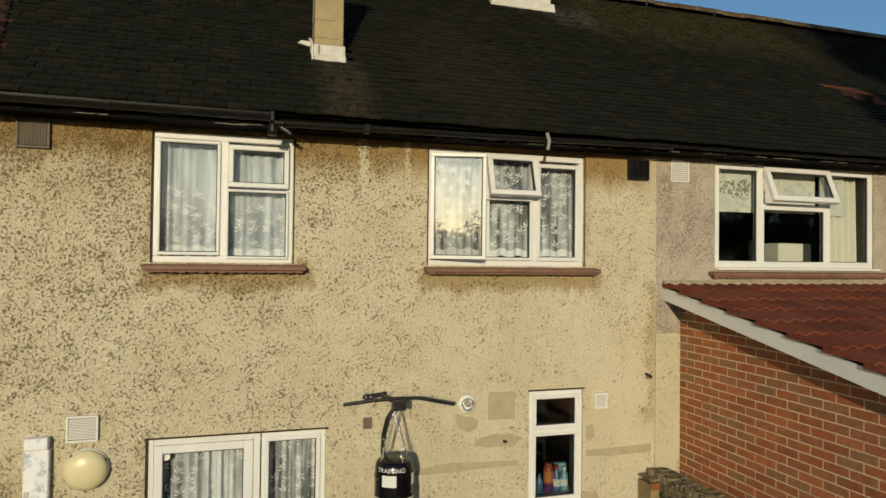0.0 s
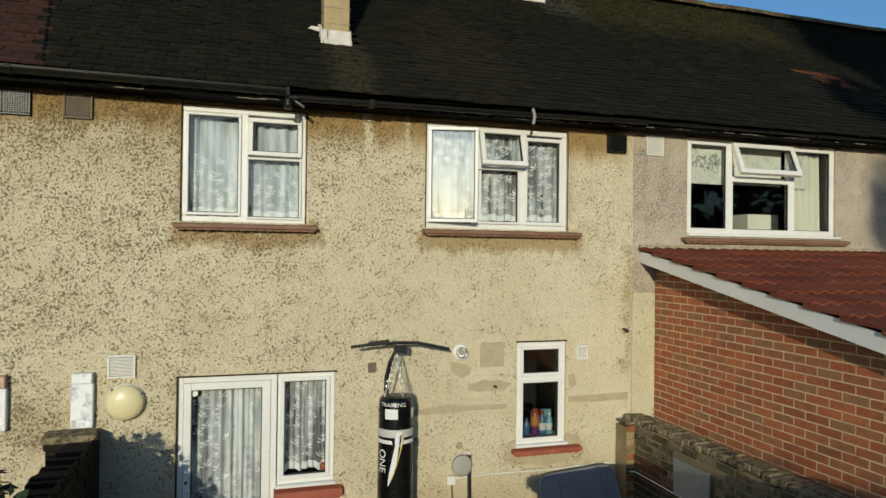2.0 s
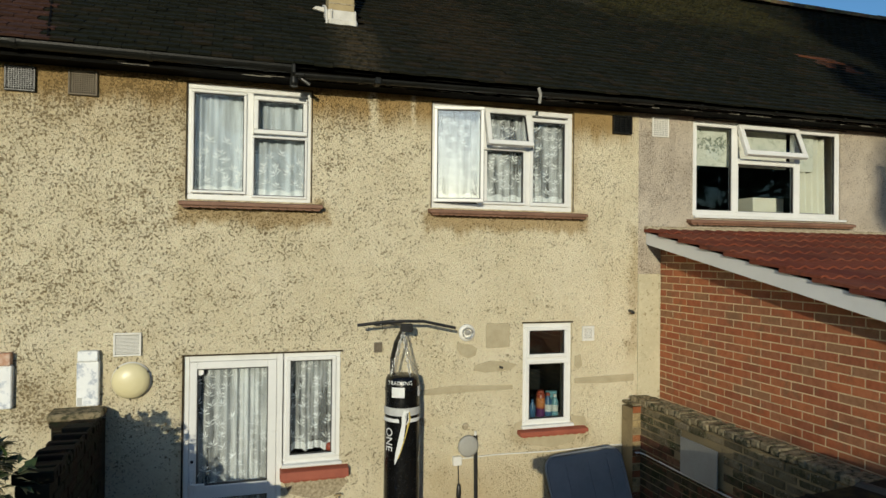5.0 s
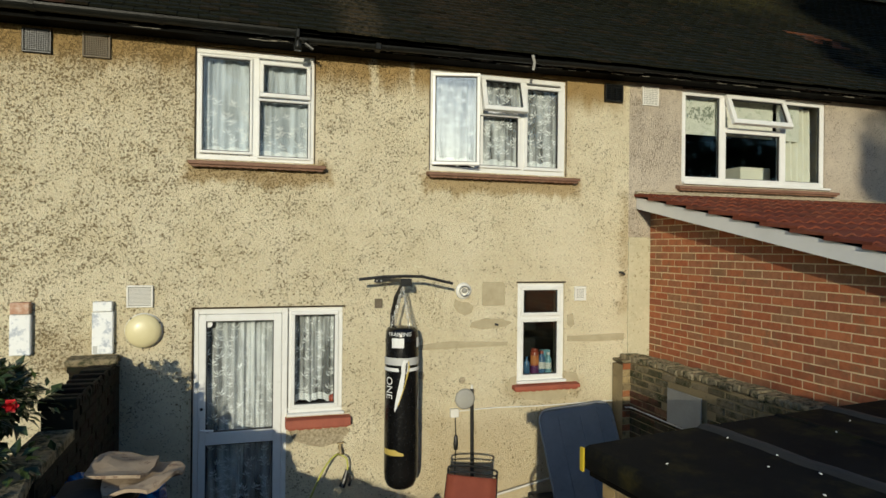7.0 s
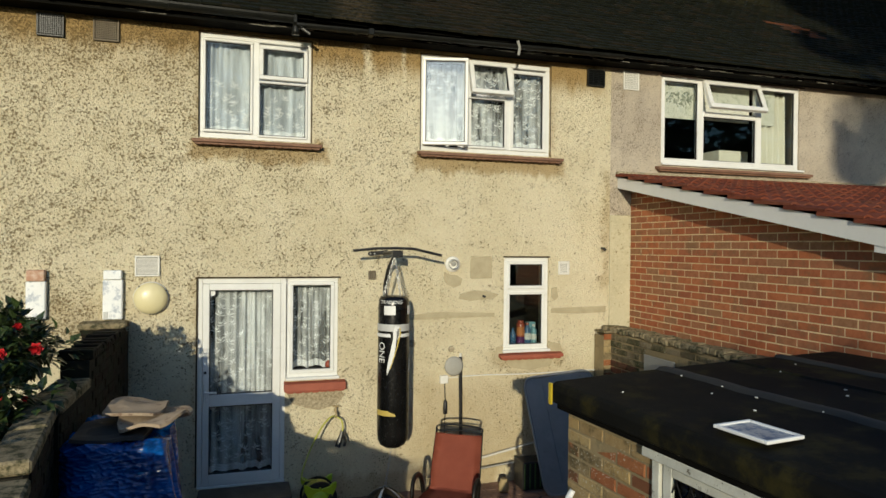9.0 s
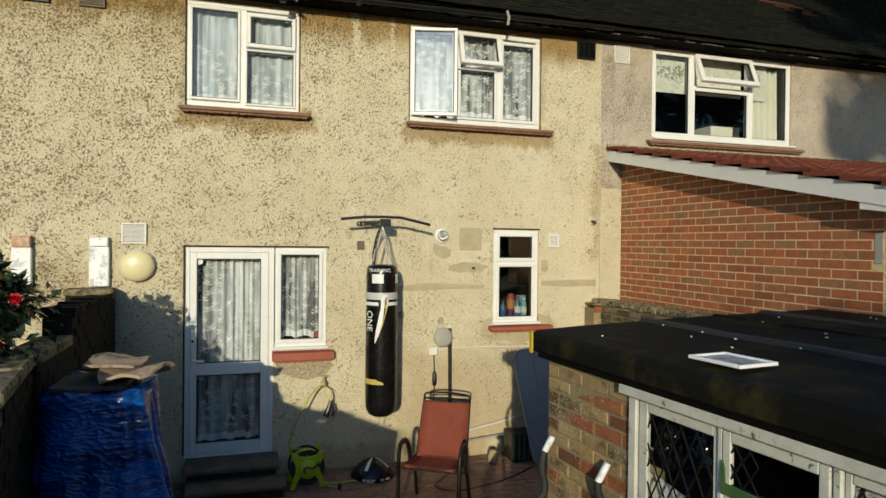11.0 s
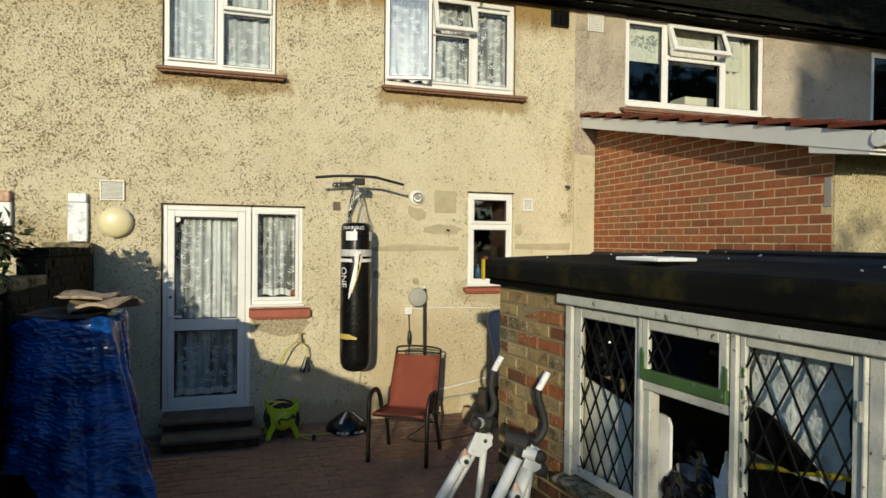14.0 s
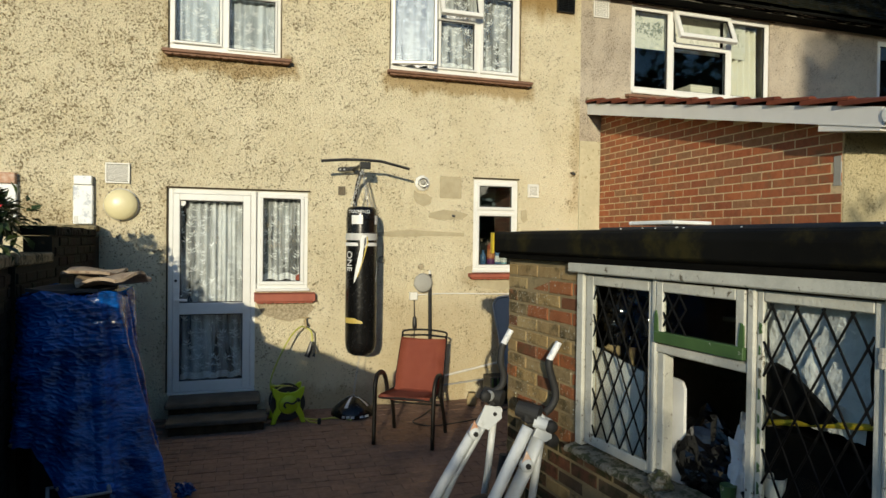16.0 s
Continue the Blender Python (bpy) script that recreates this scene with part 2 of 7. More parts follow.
def roughcast(name, base, light, dark, amount=0.0, old=(), clean=(), relief=0.9, grain=46):
    """Pebble-dashed render: thrown stones as relief, brown pits gathered in patches.
    old: stretches where it has weathered most (x0, x1, z0, z1, soft edge, grime, pits); clean: streaks that rain has washed (x0, x1, z0, z1, edge)."""
    m, nt, p = nodes_of(name)
    at = place(nt)
    askew = place(nt, (1, 1, 1), (0.62, 0.41, 0.33))
    pits = noise_node(nt, askew, grain, 4, 0.66)
    gather = noise_node(nt, askew, 1.5, 4, 0.6)
    clump = noise_node(nt, askew, 7, 4, 0.65)
    sep = nt.nodes.new("ShaderNodeSeparateXYZ")
    link(nt, at, sep.inputs[0])
    dens = math_node(nt, "ADD", math_node(nt, "MULTIPLY", gather, 0.15), math_node(nt, "MULTIPLY", clump, 0.30))
    grime = None
    if old:
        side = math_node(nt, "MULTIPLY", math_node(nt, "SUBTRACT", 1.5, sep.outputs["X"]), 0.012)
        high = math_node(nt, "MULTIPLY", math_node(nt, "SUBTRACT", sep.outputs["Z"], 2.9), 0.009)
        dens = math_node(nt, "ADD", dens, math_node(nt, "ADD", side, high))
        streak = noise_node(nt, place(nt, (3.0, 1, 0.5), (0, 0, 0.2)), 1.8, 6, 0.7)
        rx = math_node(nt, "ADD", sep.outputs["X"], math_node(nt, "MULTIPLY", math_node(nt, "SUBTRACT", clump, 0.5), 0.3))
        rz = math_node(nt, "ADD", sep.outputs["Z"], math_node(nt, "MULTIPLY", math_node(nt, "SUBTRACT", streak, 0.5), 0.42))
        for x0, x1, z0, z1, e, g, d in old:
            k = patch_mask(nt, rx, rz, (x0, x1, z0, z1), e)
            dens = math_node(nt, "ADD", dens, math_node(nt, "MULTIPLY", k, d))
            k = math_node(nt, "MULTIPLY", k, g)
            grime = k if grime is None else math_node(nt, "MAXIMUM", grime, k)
        for x0, x1, z0, z1, e in clean:
            wx = math_node(nt, "ADD", sep.outputs["X"], math_node(nt, "MULTIPLY", math_node(nt, "SUBTRACT", clump, 0.5), 0.10))
            k = math_node(nt, "SUBTRACT", 1.0, math_node(nt, "MULTIPLY", patch_mask(nt, wx, sep.outputs["Z"], (x0, x1, z0, z1), e), 0.85))
            grime = math_node(nt, "MULTIPLY", grime, k)
    v = math_node(nt, "ADD", pits, math_node(nt, "ADD", dens, amount - 0.222))
    tone = noise_node(nt, askew, 1.7, 6, 0.65)
    col = mix_node(nt, ramp(nt, tone, 0.32, 0.68), base, light)
    lumps = noise_node(nt, askew, grain * 0.8, 5, 0.65)
    halo = ramp(nt, math_node(nt, "ADD", math_node(nt, "MULTIPLY", lumps, 0.5), dens), 0.50, 0.64)
    col = mix_node(nt, math_node(nt, "MULTIPLY", halo, 0.24), col, (base[0] * 0.64, base[1] * 0.60, base[2] * 0.50))
    col = mix_node(nt, math_node(nt, "MULTIPLY", ramp(nt, lumps, 0.48, 0.36), 0.45), col, tuple(min(c * 1.12, 0.8) for c in light))
    if grime is not None:
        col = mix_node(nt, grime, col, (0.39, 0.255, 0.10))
    f = ramp(nt, v, 0.545, 0.69)
    col = mix_node(nt, math_node(nt, "MULTIPLY", f, 0.84), col, dark)
    link(nt, col, p.inputs["Base Color"])
    p.inputs["Roughness"].default_value = 0.92
    p.inputs["Specular IOR Level"].default_value = 0.15
    h = math_node(nt, "SUBTRACT", math_node(nt, "ADD", noise_node(nt, askew, grain * 2.6, 3), math_node(nt, "MULTIPLY", math_node(nt, "ADD", lumps, clump), 0.8)), math_node(nt, "MULTIPLY", f, 0.45))
    bump_node(nt, p, h, relief, 0.02)
    return m


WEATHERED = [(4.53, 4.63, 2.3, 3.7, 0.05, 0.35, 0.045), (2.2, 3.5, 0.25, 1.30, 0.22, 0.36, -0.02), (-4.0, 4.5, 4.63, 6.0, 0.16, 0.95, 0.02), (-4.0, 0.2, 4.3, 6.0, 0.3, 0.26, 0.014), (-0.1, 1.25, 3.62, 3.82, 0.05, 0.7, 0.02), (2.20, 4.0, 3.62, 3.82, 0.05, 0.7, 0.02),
             (-1.3, -0.72, 1.85, 2.25, 0.12, 0.3, 0.045), (1.0, 3.2, 0.0, 0.34, 0.06, 0.45, 0.01), (2.05, 2.45, 0.2, 1.1, 0.15, 0.25, 0.0), (2.9, 3.3, 0.6, 1.15, 0.12, 0.35, 0.04),
             (3.3, 4.4, 0.1, 1.45, 0.2, 0.3, 0.03), (3.1, 4.05, 1.42, 1.60, 0.06, 0.35, 0.05), (-0.06, 0.0, 3.9, 4.8, 0.03, 0.3, 0.02), (3.82, 3.88, 3.9, 4.8, 0.03, 0.3, 0.02), (-0.05, 0.02, 0.35, 2.45, 0.03, 0.22, 0.01)]
WASHED = [(1.63, 1.71, 4.35, 6.0, 0.03), (2.05, 2.09, 4.5, 6.0, 0.025)]


def glass_mat(name, tint=(0.93, 0.96, 0.95), gloss=1.0):
    m, nt, p = nodes_of(name)
    nt.nodes.remove(p)
    t, g, f, x = (nt.nodes.new("ShaderNode" + k) for k in ("BsdfTransparent", "BsdfGlossy", "LayerWeight", "MixShader"))
    t.inputs[0].default_value = (*tint, 1)
    g.inputs["Roughness"].default_value = 0.02
    f.inputs[0].default_value = 0.5
    r = math_node(nt, "ADD", math_node(nt, "MULTIPLY", math_node(nt, "POWER", f.outputs["Facing"], 5.0), 0.9), 0.04)
    link(nt, math_node(nt, "MULTIPLY", r, gloss, True), x.inputs[0])
    link(nt, t.outputs[0], x.inputs[1])
    link(nt, g.outputs[0], x.inputs[2])
    link(nt, x.outputs[0], nt.nodes["Material Output"].inputs[0])
    return m


def net_mat(name, colour, lo, hi):
    """Fine net: part thread, part holes; denser where the cloth gathers."""
    m, nt, p = nodes_of(name)
    at = place(nt, (1, 0.2, 0.12))
    t, d, l, a, x = (nt.nodes.new("ShaderNode" + k) for k in ("BsdfTransparent", "BsdfDiffuse", "BsdfTranslucent", "MixShader", "MixShader"))
    nt.nodes.remove(p)
    for s in (d, l):
        s.inputs[0].default_value = (*colour, 1)
    a.inputs[0].default_value = 0.22
    link(nt, d.outputs[0], a.inputs[1])
    link(nt, l.outputs[0], a.inputs[2])
    f = ramp(nt, noise_node(nt, at, 13, 3), 0.32, 0.68)
    link(nt, math_node(nt, "ADD", math_node(nt, "MULTIPLY", f, hi - lo), lo), x.inputs[0])
    link(nt, t.outputs[0], x.inputs[1])
    link(nt, a.outputs[0], x.inputs[2])
    link(nt, x.outputs[0], nt.nodes["Material Output"].inputs[0])
    return m


def leaf_mat(name, c1, c2, rough=0.35):
    m, nt, p = nodes_of(name)
    g = nt.nodes.new("ShaderNodeNewGeometry")
    col = mix_node(nt, g.outputs["Random Per Island"], c1, c2)
    col = mix_node(nt, math_node(nt, "MULTIPLY", noise_node(nt, place(nt), 40, 3), 0.4), col, (0.05, 0.06, 0.02))
    link(nt, col, p.inputs["Base Color"])
    p.inputs["Roughness"].default_value = rough
    return m


TILE_TONES = [(0.0122, 0.0140, 0.0088), (0.0146, 0.0152, 0.0094), (0.0105, 0.0122, 0.0082), (0.0205, 0.0172, 0.0102), (0.0132, 0.0146, 0.0090), (0.0112, 0.0128, 0.0082)]
ROOF_RUNS = [(1.30, 1.72, 4.9, 5.75, 0.12, (0.10, 0.075, 0.045), 0.55), (2.2, 3.3, 5.2, 6.6, 0.5, (0.05, 0.032, 0.018), 0.5), (5.2, 9.0, 6.9, 8.1, 0.35, (0.085, 0.075, 0.025), 0.55), (4.6, 5.3, 7.0, 7.5, 0.15, (0.13, 0.12, 0.10), 0.5)]

M = {
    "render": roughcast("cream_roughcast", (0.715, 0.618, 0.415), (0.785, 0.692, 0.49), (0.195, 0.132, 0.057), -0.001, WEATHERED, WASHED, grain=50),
    "render_pink": roughcast("pinkish_roughcast", (0.60, 0.51, 0.395), (0.70, 0.605, 0.47), (0.24, 0.175, 0.12), 0.014, grain=70),
    "render_yellow": roughcast("yellow_roughcast", (0.64, 0.54, 0.32), (0.72, 0.62, 0.39), (0.30, 0.23, 0.12), 0.0, grain=60),
    "render_smooth": roughcast("thin_roughcast", (0.50, 0.45, 0.305), (0.56, 0.505, 0.35), (0.22, 0.165, 0.08), -0.045, relief=0.5, grain=26),
    "patch": surf("mortar_patch", (0.375, 0.318, 0.205), (0.445, 0.382, 0.255), 0.9, big=9, fine=80, bump=0.4, spec=0.2, dirt=(0.36, 0.29, 0.18), dirt_at=(0.55, 0.75)),
    "stain": surf("weathered_mortar", (0.22, 0.175, 0.105), (0.50, 0.425, 0.30), 0.95, big=38, fine=110, bump=0.8, dist=0.01, spec=0.2),
    # Shade of frame gaps, risers and soffit put into colour; also sealant and cracks.
    "recess_dark": surf("recess_shade_sealant", (0.03, 0.022, 0.014), (0.07, 0.05, 0.03), 0.9, big=12, fine=90, bump=0.5, spec=0.1),
    "upvc": surf("white_upvc", (0.70, 0.695, 0.66), (0.76, 0.755, 0.72), 0.32, big=3, fine=20, bump=0.02, dirt=(0.62, 0.59, 0.5), dirt_at=(0.66, 0.9)),
    "gasket": surf("black_gasket", (0.015, 0.015, 0.015), (0.03, 0.03, 0.03), 0.6),
    "glass": glass_mat("window_glass"),
    # Reflection strengthened on these two panes to brighten the sky in them.
    "glass_sunny": glass_mat("window_glass_open_sash", gloss=4.5),
    "glass_grey": glass_mat("grey_window_glass", (0.8, 0.84, 0.82), 3.0),
    "net": net_mat("white_net", (0.93, 0.94, 0.95), 0.18, 0.72),
    "net_mid": net_mat("gathered_white_net", (0.93, 0.94, 0.95), 0.45, 0.94),
    # The sky's blue on the shaded net is put into its thread colour.
    "net_dense": net_mat("dense_bluish_net", (0.85, 0.90, 0.96), 0.50, 0.90),
    "lace": net_mat("lace_thread", (0.95, 0.95, 0.96), 0.85, 0.98),
    "sill": surf("brown_clay_tile", (0.17, 0.085, 0.05), (0.24, 0.125, 0.075), 0.7, big=6, fine=50, dirt=(0.10, 0.06, 0.04), dirt_at=(0.6, 0.8)),
    "sill_red": surf("red_painted_sill", (0.24, 0.055, 0.03), (0.33, 0.085, 0.045), 0.65, big=6, fine=50, dirt=(0.14, 0.06, 0.04), dirt_at=(0.6, 0.85)),
    "iron": surf("black_painted_iron", (0.0075, 0.0078, 0.0066), (0.0145, 0.0145, 0.0122), 0.36, big=6, fine=60, spec=0.22, dirt=(0.02, 0.018, 0.014), dirt_at=(0.62, 0.8)),
    "board": surf("flaking_black_board", (0.0035, 0.0035, 0.003), (0.007, 0.0065, 0.0055), 0.75, big=8, fine=60, spec=0.04, dirt=(0.16, 0.14, 0.10), dirt_at=(0.66, 0.72), stretch=(0.5, 1, 3)),
    "tile": bricks_mat("dark_roof_tile", TILE_TONES, 0.85, (0.021, 0.0185, 0.0095), (0.54, 0.76), spec=0.12, runs=ROOF_RUNS),
    "tile_rest": bricks_mat("dark_roof_tiles", TILE_TONES, 0.85, (0.021, 0.0185, 0.0095), (0.54, 0.76), island=True, spec=0.12, runs=ROOF_RUNS),
    "tile_brown": bricks_mat("brown_roof_tile", [(0.055, 0.026, 0.018), (0.062, 0.029, 0.02), (0.05, 0.025, 0.018)], 0.8, (0.05, 0.03, 0.022), (0.62, 0.8), island=True),
    "tile_orange": bricks_mat("orange_roof_tile", [(0.15, 0.055, 0.026), (0.12, 0.045, 0.024), (0.07, 0.033, 0.02)], 0.8, (0.05, 0.03, 0.022), (0.6, 0.8), island=True),
    "ridge": bricks_mat("ridge_tile", [(0.085, 0.05, 0.03), (0.10, 0.05, 0.03), (0.065, 0.045, 0.028)], 0.9, (0.12, 0.105, 0.045), (0.46, 0.6)),
    "felt_under": surf("roof_underlay", (0.005, 0.005, 0.0045), (0.009, 0.009, 0.008), 0.9, spec=0.1),
    "ext_tile": bricks_mat("red_concrete_tile", [(0.175, 0.046, 0.025), (0.205, 0.056, 0.030), (0.145, 0.040, 0.024), (0.185, 0.058, 0.033)], 0.8, (0.075, 0.032, 0.022), (0.52, 0.74), 0.6),
    "brick": bricks_mat("red_brick", [(0.41, 0.138, 0.063), (0.44, 0.155, 0.070), (0.37, 0.128, 0.064), (0.355, 0.152, 0.078), (0.43, 0.142, 0.062), (0.385, 0.122, 0.056), (0.325, 0.162, 0.086), (0.32, 0.108, 0.055), (0.40, 0.148, 0.069), (0.36, 0.140, 0.072)], 0.88, (0.21, 0.118, 0.062), (0.48, 0.74), 0.7),
    "mortar": surf("pale_mortar", (0.53, 0.385, 0.215), (0.67, 0.505, 0.30), 0.95, big=5, fine=120, bump=0.4, spec=0.2, dirt=(0.28, 0.205, 0.13), dirt_at=(0.54, 0.72)),
    "mortar_old": surf("old_mortar", (0.22, 0.168, 0.092), (0.34, 0.262, 0.145), 0.95, fine=120, bump=0.6, dist=0.008, spec=0.2, dirt=(0.08, 0.075, 0.045)),
    "brick_old": bricks_mat("old_stock_brick", [(0.37, 0.258, 0.115), (0.33, 0.232, 0.112), (0.285, 0.098, 0.040), (0.39, 0.288, 0.140), (0.175, 0.072, 0.036), (0.34, 0.250, 0.125), (0.31, 0.122, 0.052), (0.26, 0.195, 0.105), (0.30, 0.110, 0.048)], 0.92, (0.085, 0.066, 0.033), (0.47, 0.66), 1.0, lichen=(0.60, 0.58, 0.47)),
    # Left wall only: its deep shade is put into near-black bricks.
    "brick_wall": bricks_mat("shaded_boundary_brick", [(0.019, 0.0145, 0.009), (0.022, 0.0165, 0.0105), (0.017, 0.0105, 0.0065), (0.016, 0.0125, 0.0078), (0.020, 0.0115, 0.0072)], 0.95, (0.014, 0.017, 0.009), (0.44, 0.62), 0.9),
    "brick_moss": bricks_mat("mossy_brick", [(0.20, 0.165, 0.10), (0.16, 0.13, 0.08), (0.25, 0.20, 0.125), (0.13, 0.11, 0.065)], 0.95, (0.05, 0.05, 0.022), (0.44, 0.62), 0.9, lichen=(0.36, 0.34, 0.25)),
    "brick_red": bricks_mat("dark_red_brick", [(0.16, 0.065, 0.038), (0.12, 0.055, 0.035), (0.19, 0.10, 0.058), (0.10, 0.07, 0.045)], 0.92, (0.034, 0.036, 0.014), (0.42, 0.6), 1.0),
    # Mortar of the left wall, with the same shade put into its colour.
    "mortar_dark": surf("shade_dark_mortar", (0.020, 0.018, 0.012), (0.038, 0.033, 0.022), 0.95, fine=120, bump=0.6, dist=0.008, spec=0.15),
    "coping": surf("mossy_coping", (0.20, 0.16, 0.095), (0.32, 0.26, 0.16), 0.95, big=7, fine=80, bump=0.8, dist=0.01, dirt=(0.055, 0.055, 0.03), dirt_at=(0.44, 0.62), spec=0.15),
    "fascia_white": surf("white_fascia_board", (0.66, 0.65, 0.62), (0.72, 0.71, 0.68), 0.4, big=2, fine=20, bump=0.03),
    "felt": surf("black_roofing_felt", (0.004, 0.004, 0.0035), (0.009, 0.009, 0.0078), 0.75, big=1.6, fine=160, bump=0.35, dist=0.003, dirt=(0.032, 0.027, 0.009), dirt_at=(0.47, 0.68), spec=0.08),
    "felt_lap": surf("worn_felt_lap", (0.012, 0.012, 0.0105), (0.021, 0.0205, 0.018), 0.8, big=6, fine=120, bump=0.3),
    "shed_paint": surf("peeling_white_paint", (0.46, 0.452, 0.39), (0.60, 0.59, 0.51), 0.55, big=9, fine=85, bump=0.6, dist=0.004, dirt=(0.12, 0.10, 0.065), dirt_at=(0.60, 0.66)),
    "shed_green": surf("old_green_paint", (0.045, 0.10, 0.03), (0.065, 0.13, 0.04), 0.55, big=9, fine=70, bump=0.4, dirt=(0.62, 0.61, 0.56), dirt_at=(0.64, 0.7)),
    "sill_rot": surf("rotten_mossy_sill", (0.13, 0.11, 0.075), (0.34, 0.31, 0.24), 0.9, big=10, fine=70, bump=0.8, dist=0.01, dirt=(0.045, 0.05, 0.018), dirt_at=(0.46, 0.58)),
    "lead": surf("lead_strip", (0.002, 0.002, 0.002), (0.005, 0.005, 0.005), 0.6, spec=0.15),
    "ground": surf("garden_soil_and_grass", (0.05, 0.06, 0.025), (0.09, 0.085, 0.045), 0.95, big=1.2, fine=25, bump=0.7, dist=0.03, spec=0.1),
    "bed": surf("dark_paving_bed", (0.105, 0.078, 0.060), (0.14, 0.102, 0.080), 0.95, big=4, fine=60, bump=0.5),
    "paver": bricks_mat("red_block_paver", [(0.27, 0.168, 0.120), (0.285, 0.178, 0.128), (0.255, 0.160, 0.116), (0.275, 0.175, 0.127)], 0.85, (0.16, 0.104, 0.075), (0.46, 0.72)),
    "paver_rest": bricks_mat("red_block_pavers", [(0.27, 0.168, 0.120), (0.285, 0.178, 0.128), (0.255, 0.160, 0.116), (0.275, 0.175, 0.127)], 0.85, (0.16, 0.104, 0.075), (0.46, 0.72), island=True),
    "step": surf("worn_concrete_step", (0.062, 0.052, 0.038), (0.125, 0.102, 0.074), 0.9, big=5, fine=70, bump=0.5, dirt=(0.07, 0.07, 0.045), dirt_at=(0.55, 0.75)),
    "vinyl": surf("black_vinyl", (0.004, 0.004, 0.004), (0.008, 0.008, 0.008), 0.24, big=5, fine=30, bump=0.10, dist=0.004, spec=0.4),
    "print_white": surf("white_print", (0.66, 0.66, 0.64), (0.74, 0.74, 0.71), 0.4, bump=0.05),
    "print_grey": surf("grey_print", (0.42, 0.42, 0.40), (0.52, 0.52, 0.5), 0.4, bump=0.05),
    "faded_print": surf("faded_print", (0.34, 0.36, 0.38), (0.48, 0.49, 0.50), 0.35, big=9, fine=40, bump=0.02, dirt=(0.09, 0.15, 0.25), dirt_at=(0.48, 0.56)),
    "print_gold": surf("gold_print", (0.48, 0.36, 0.09), (0.56, 0.43, 0.12), 0.4, bump=0.05),
    "steel": surf("zinc_chain", (0.55, 0.55, 0.53), (0.66, 0.66, 0.64), 0.35, 1.0, bump=0.05),
    "black_steel": surf("black_steel", (0.010, 0.010, 0.010), (0.022, 0.021, 0.02), 0.42, big=8, fine=60, bump=0.1),
    "sling": surf("red_sling_fabric", (0.34, 0.085, 0.05), (0.41, 0.11, 0.065), 0.8, big=5, fine=220, bump=0.3, dist=0.002),
    "chair_frame": surf("brown_chair_frame", (0.006, 0.005, 0.004), (0.012, 0.01, 0.008), 0.42, bump=0.05, spec=0.3),
    "lime": surf("lime_plastic", (0.33, 0.44, 0.012), (0.39, 0.51, 0.02), 0.42, bump=0.04),
    "hose": surf("yellow_hose", (0.42, 0.42, 0.06), (0.50, 0.49, 0.10), 0.45, bump=0.05),
    "grey_plastic": surf("grey_plastic", (0.16, 0.175, 0.19), (0.20, 0.215, 0.23), 0.42, big=4, fine=30, bump=0.05, dirt=(0.05, 0.05, 0.05), dirt_at=(0.6, 0.85)),
    "bin_black": surf("black_plastic", (0.012, 0.012, 0.013), (0.022, 0.022, 0.023), 0.4, bump=0.05),
    "silver": surf("silver_paint", (0.50, 0.53, 0.54), (0.60, 0.63, 0.64), 0.5, 0.0, big=5, fine=40, bump=0.04, spec=0.35, dirt=(0.36, 0.38, 0.38), dirt_at=(0.58, 0.8)),
    "grip": surf("black_foam_grip", (0.012, 0.012, 0.012), (0.02, 0.02, 0.02), 0.7, fine=200, bump=0.3),
    # Crease shade and crest highlights are put into the two blues.
    "tarp": surf("blue_tarpaulin", (0.0003, 0.016, 0.080), (0.001, 0.135, 0.52), 0.20, big=3, fine=30, amount=0.6, bump=0.5, dist=0.010, spec=0.6, stretch=(1, 1, 2.6)),
    "card": surf("weathered_cardboard", (0.30, 0.225, 0.155), (0.40, 0.31, 0.22), 0.9, big=5, fine=50, bump=0.3, dirt=(0.19, 0.125, 0.085), dirt_at=(0.55, 0.66)),
    "dark_cloth": surf("dark_sacking", (0.03, 0.026, 0.022), (0.055, 0.047, 0.04), 0.9, big=6, fine=80, bump=0.5),
    "light_shade": surf("cream_opal_shade", (0.66, 0.58, 0.33), (0.70, 0.62, 0.37), 0.35, bump=0.02),
    "box_white": surf("white_meter_box", (0.74, 0.75, 0.74), (0.80, 0.81, 0.80), 0.5, big=5, fine=40, bump=0.05, dirt=(0.40, 0.44, 0.50), dirt_at=(0.50, 0.66)),
    "rust": surf("rusty_cap", (0.42, 0.20, 0.11), (0.62, 0.48, 0.38), 0.8, big=16, fine=60, bump=0.3),
    "vent_white": surf("white_vent", (0.66, 0.64, 0.58), (0.74, 0.72, 0.66), 0.5, bump=0.05),
    "vent_grey": surf("grey_vent_mesh", (0.28, 0.27, 0.24), (0.36, 0.35, 0.31), 0.6, bump=0.1),
    "clay_vent": surf("old_air_brick", (0.13, 0.105, 0.07), (0.19, 0.155, 0.11), 0.85, big=10, fine=60, bump=0.4),
    "flue_stack": surf("asbestos_cement_flue", (0.33, 0.255, 0.135), (0.42, 0.33, 0.18), 0.9, big=5, fine=60, bump=0.4, dirt=(0.20, 0.15, 0.09), dirt_at=(0.55, 0.8), spec=0.2),
    "flashing": surf("whitened_flashing", (0.52, 0.49, 0.42), (0.66, 0.63, 0.56), 0.75, big=9, fine=60, bump=0.4, dirt=(0.30, 0.27, 0.2), dirt_at=(0.58, 0.75)),
    "room": surf("dim_room_wall", (0.30, 0.28, 0.25), (0.36, 0.34, 0.30), 0.9, bump=0.1),
    # Gloom of the unlit rooms is put into this near-black wall colour.
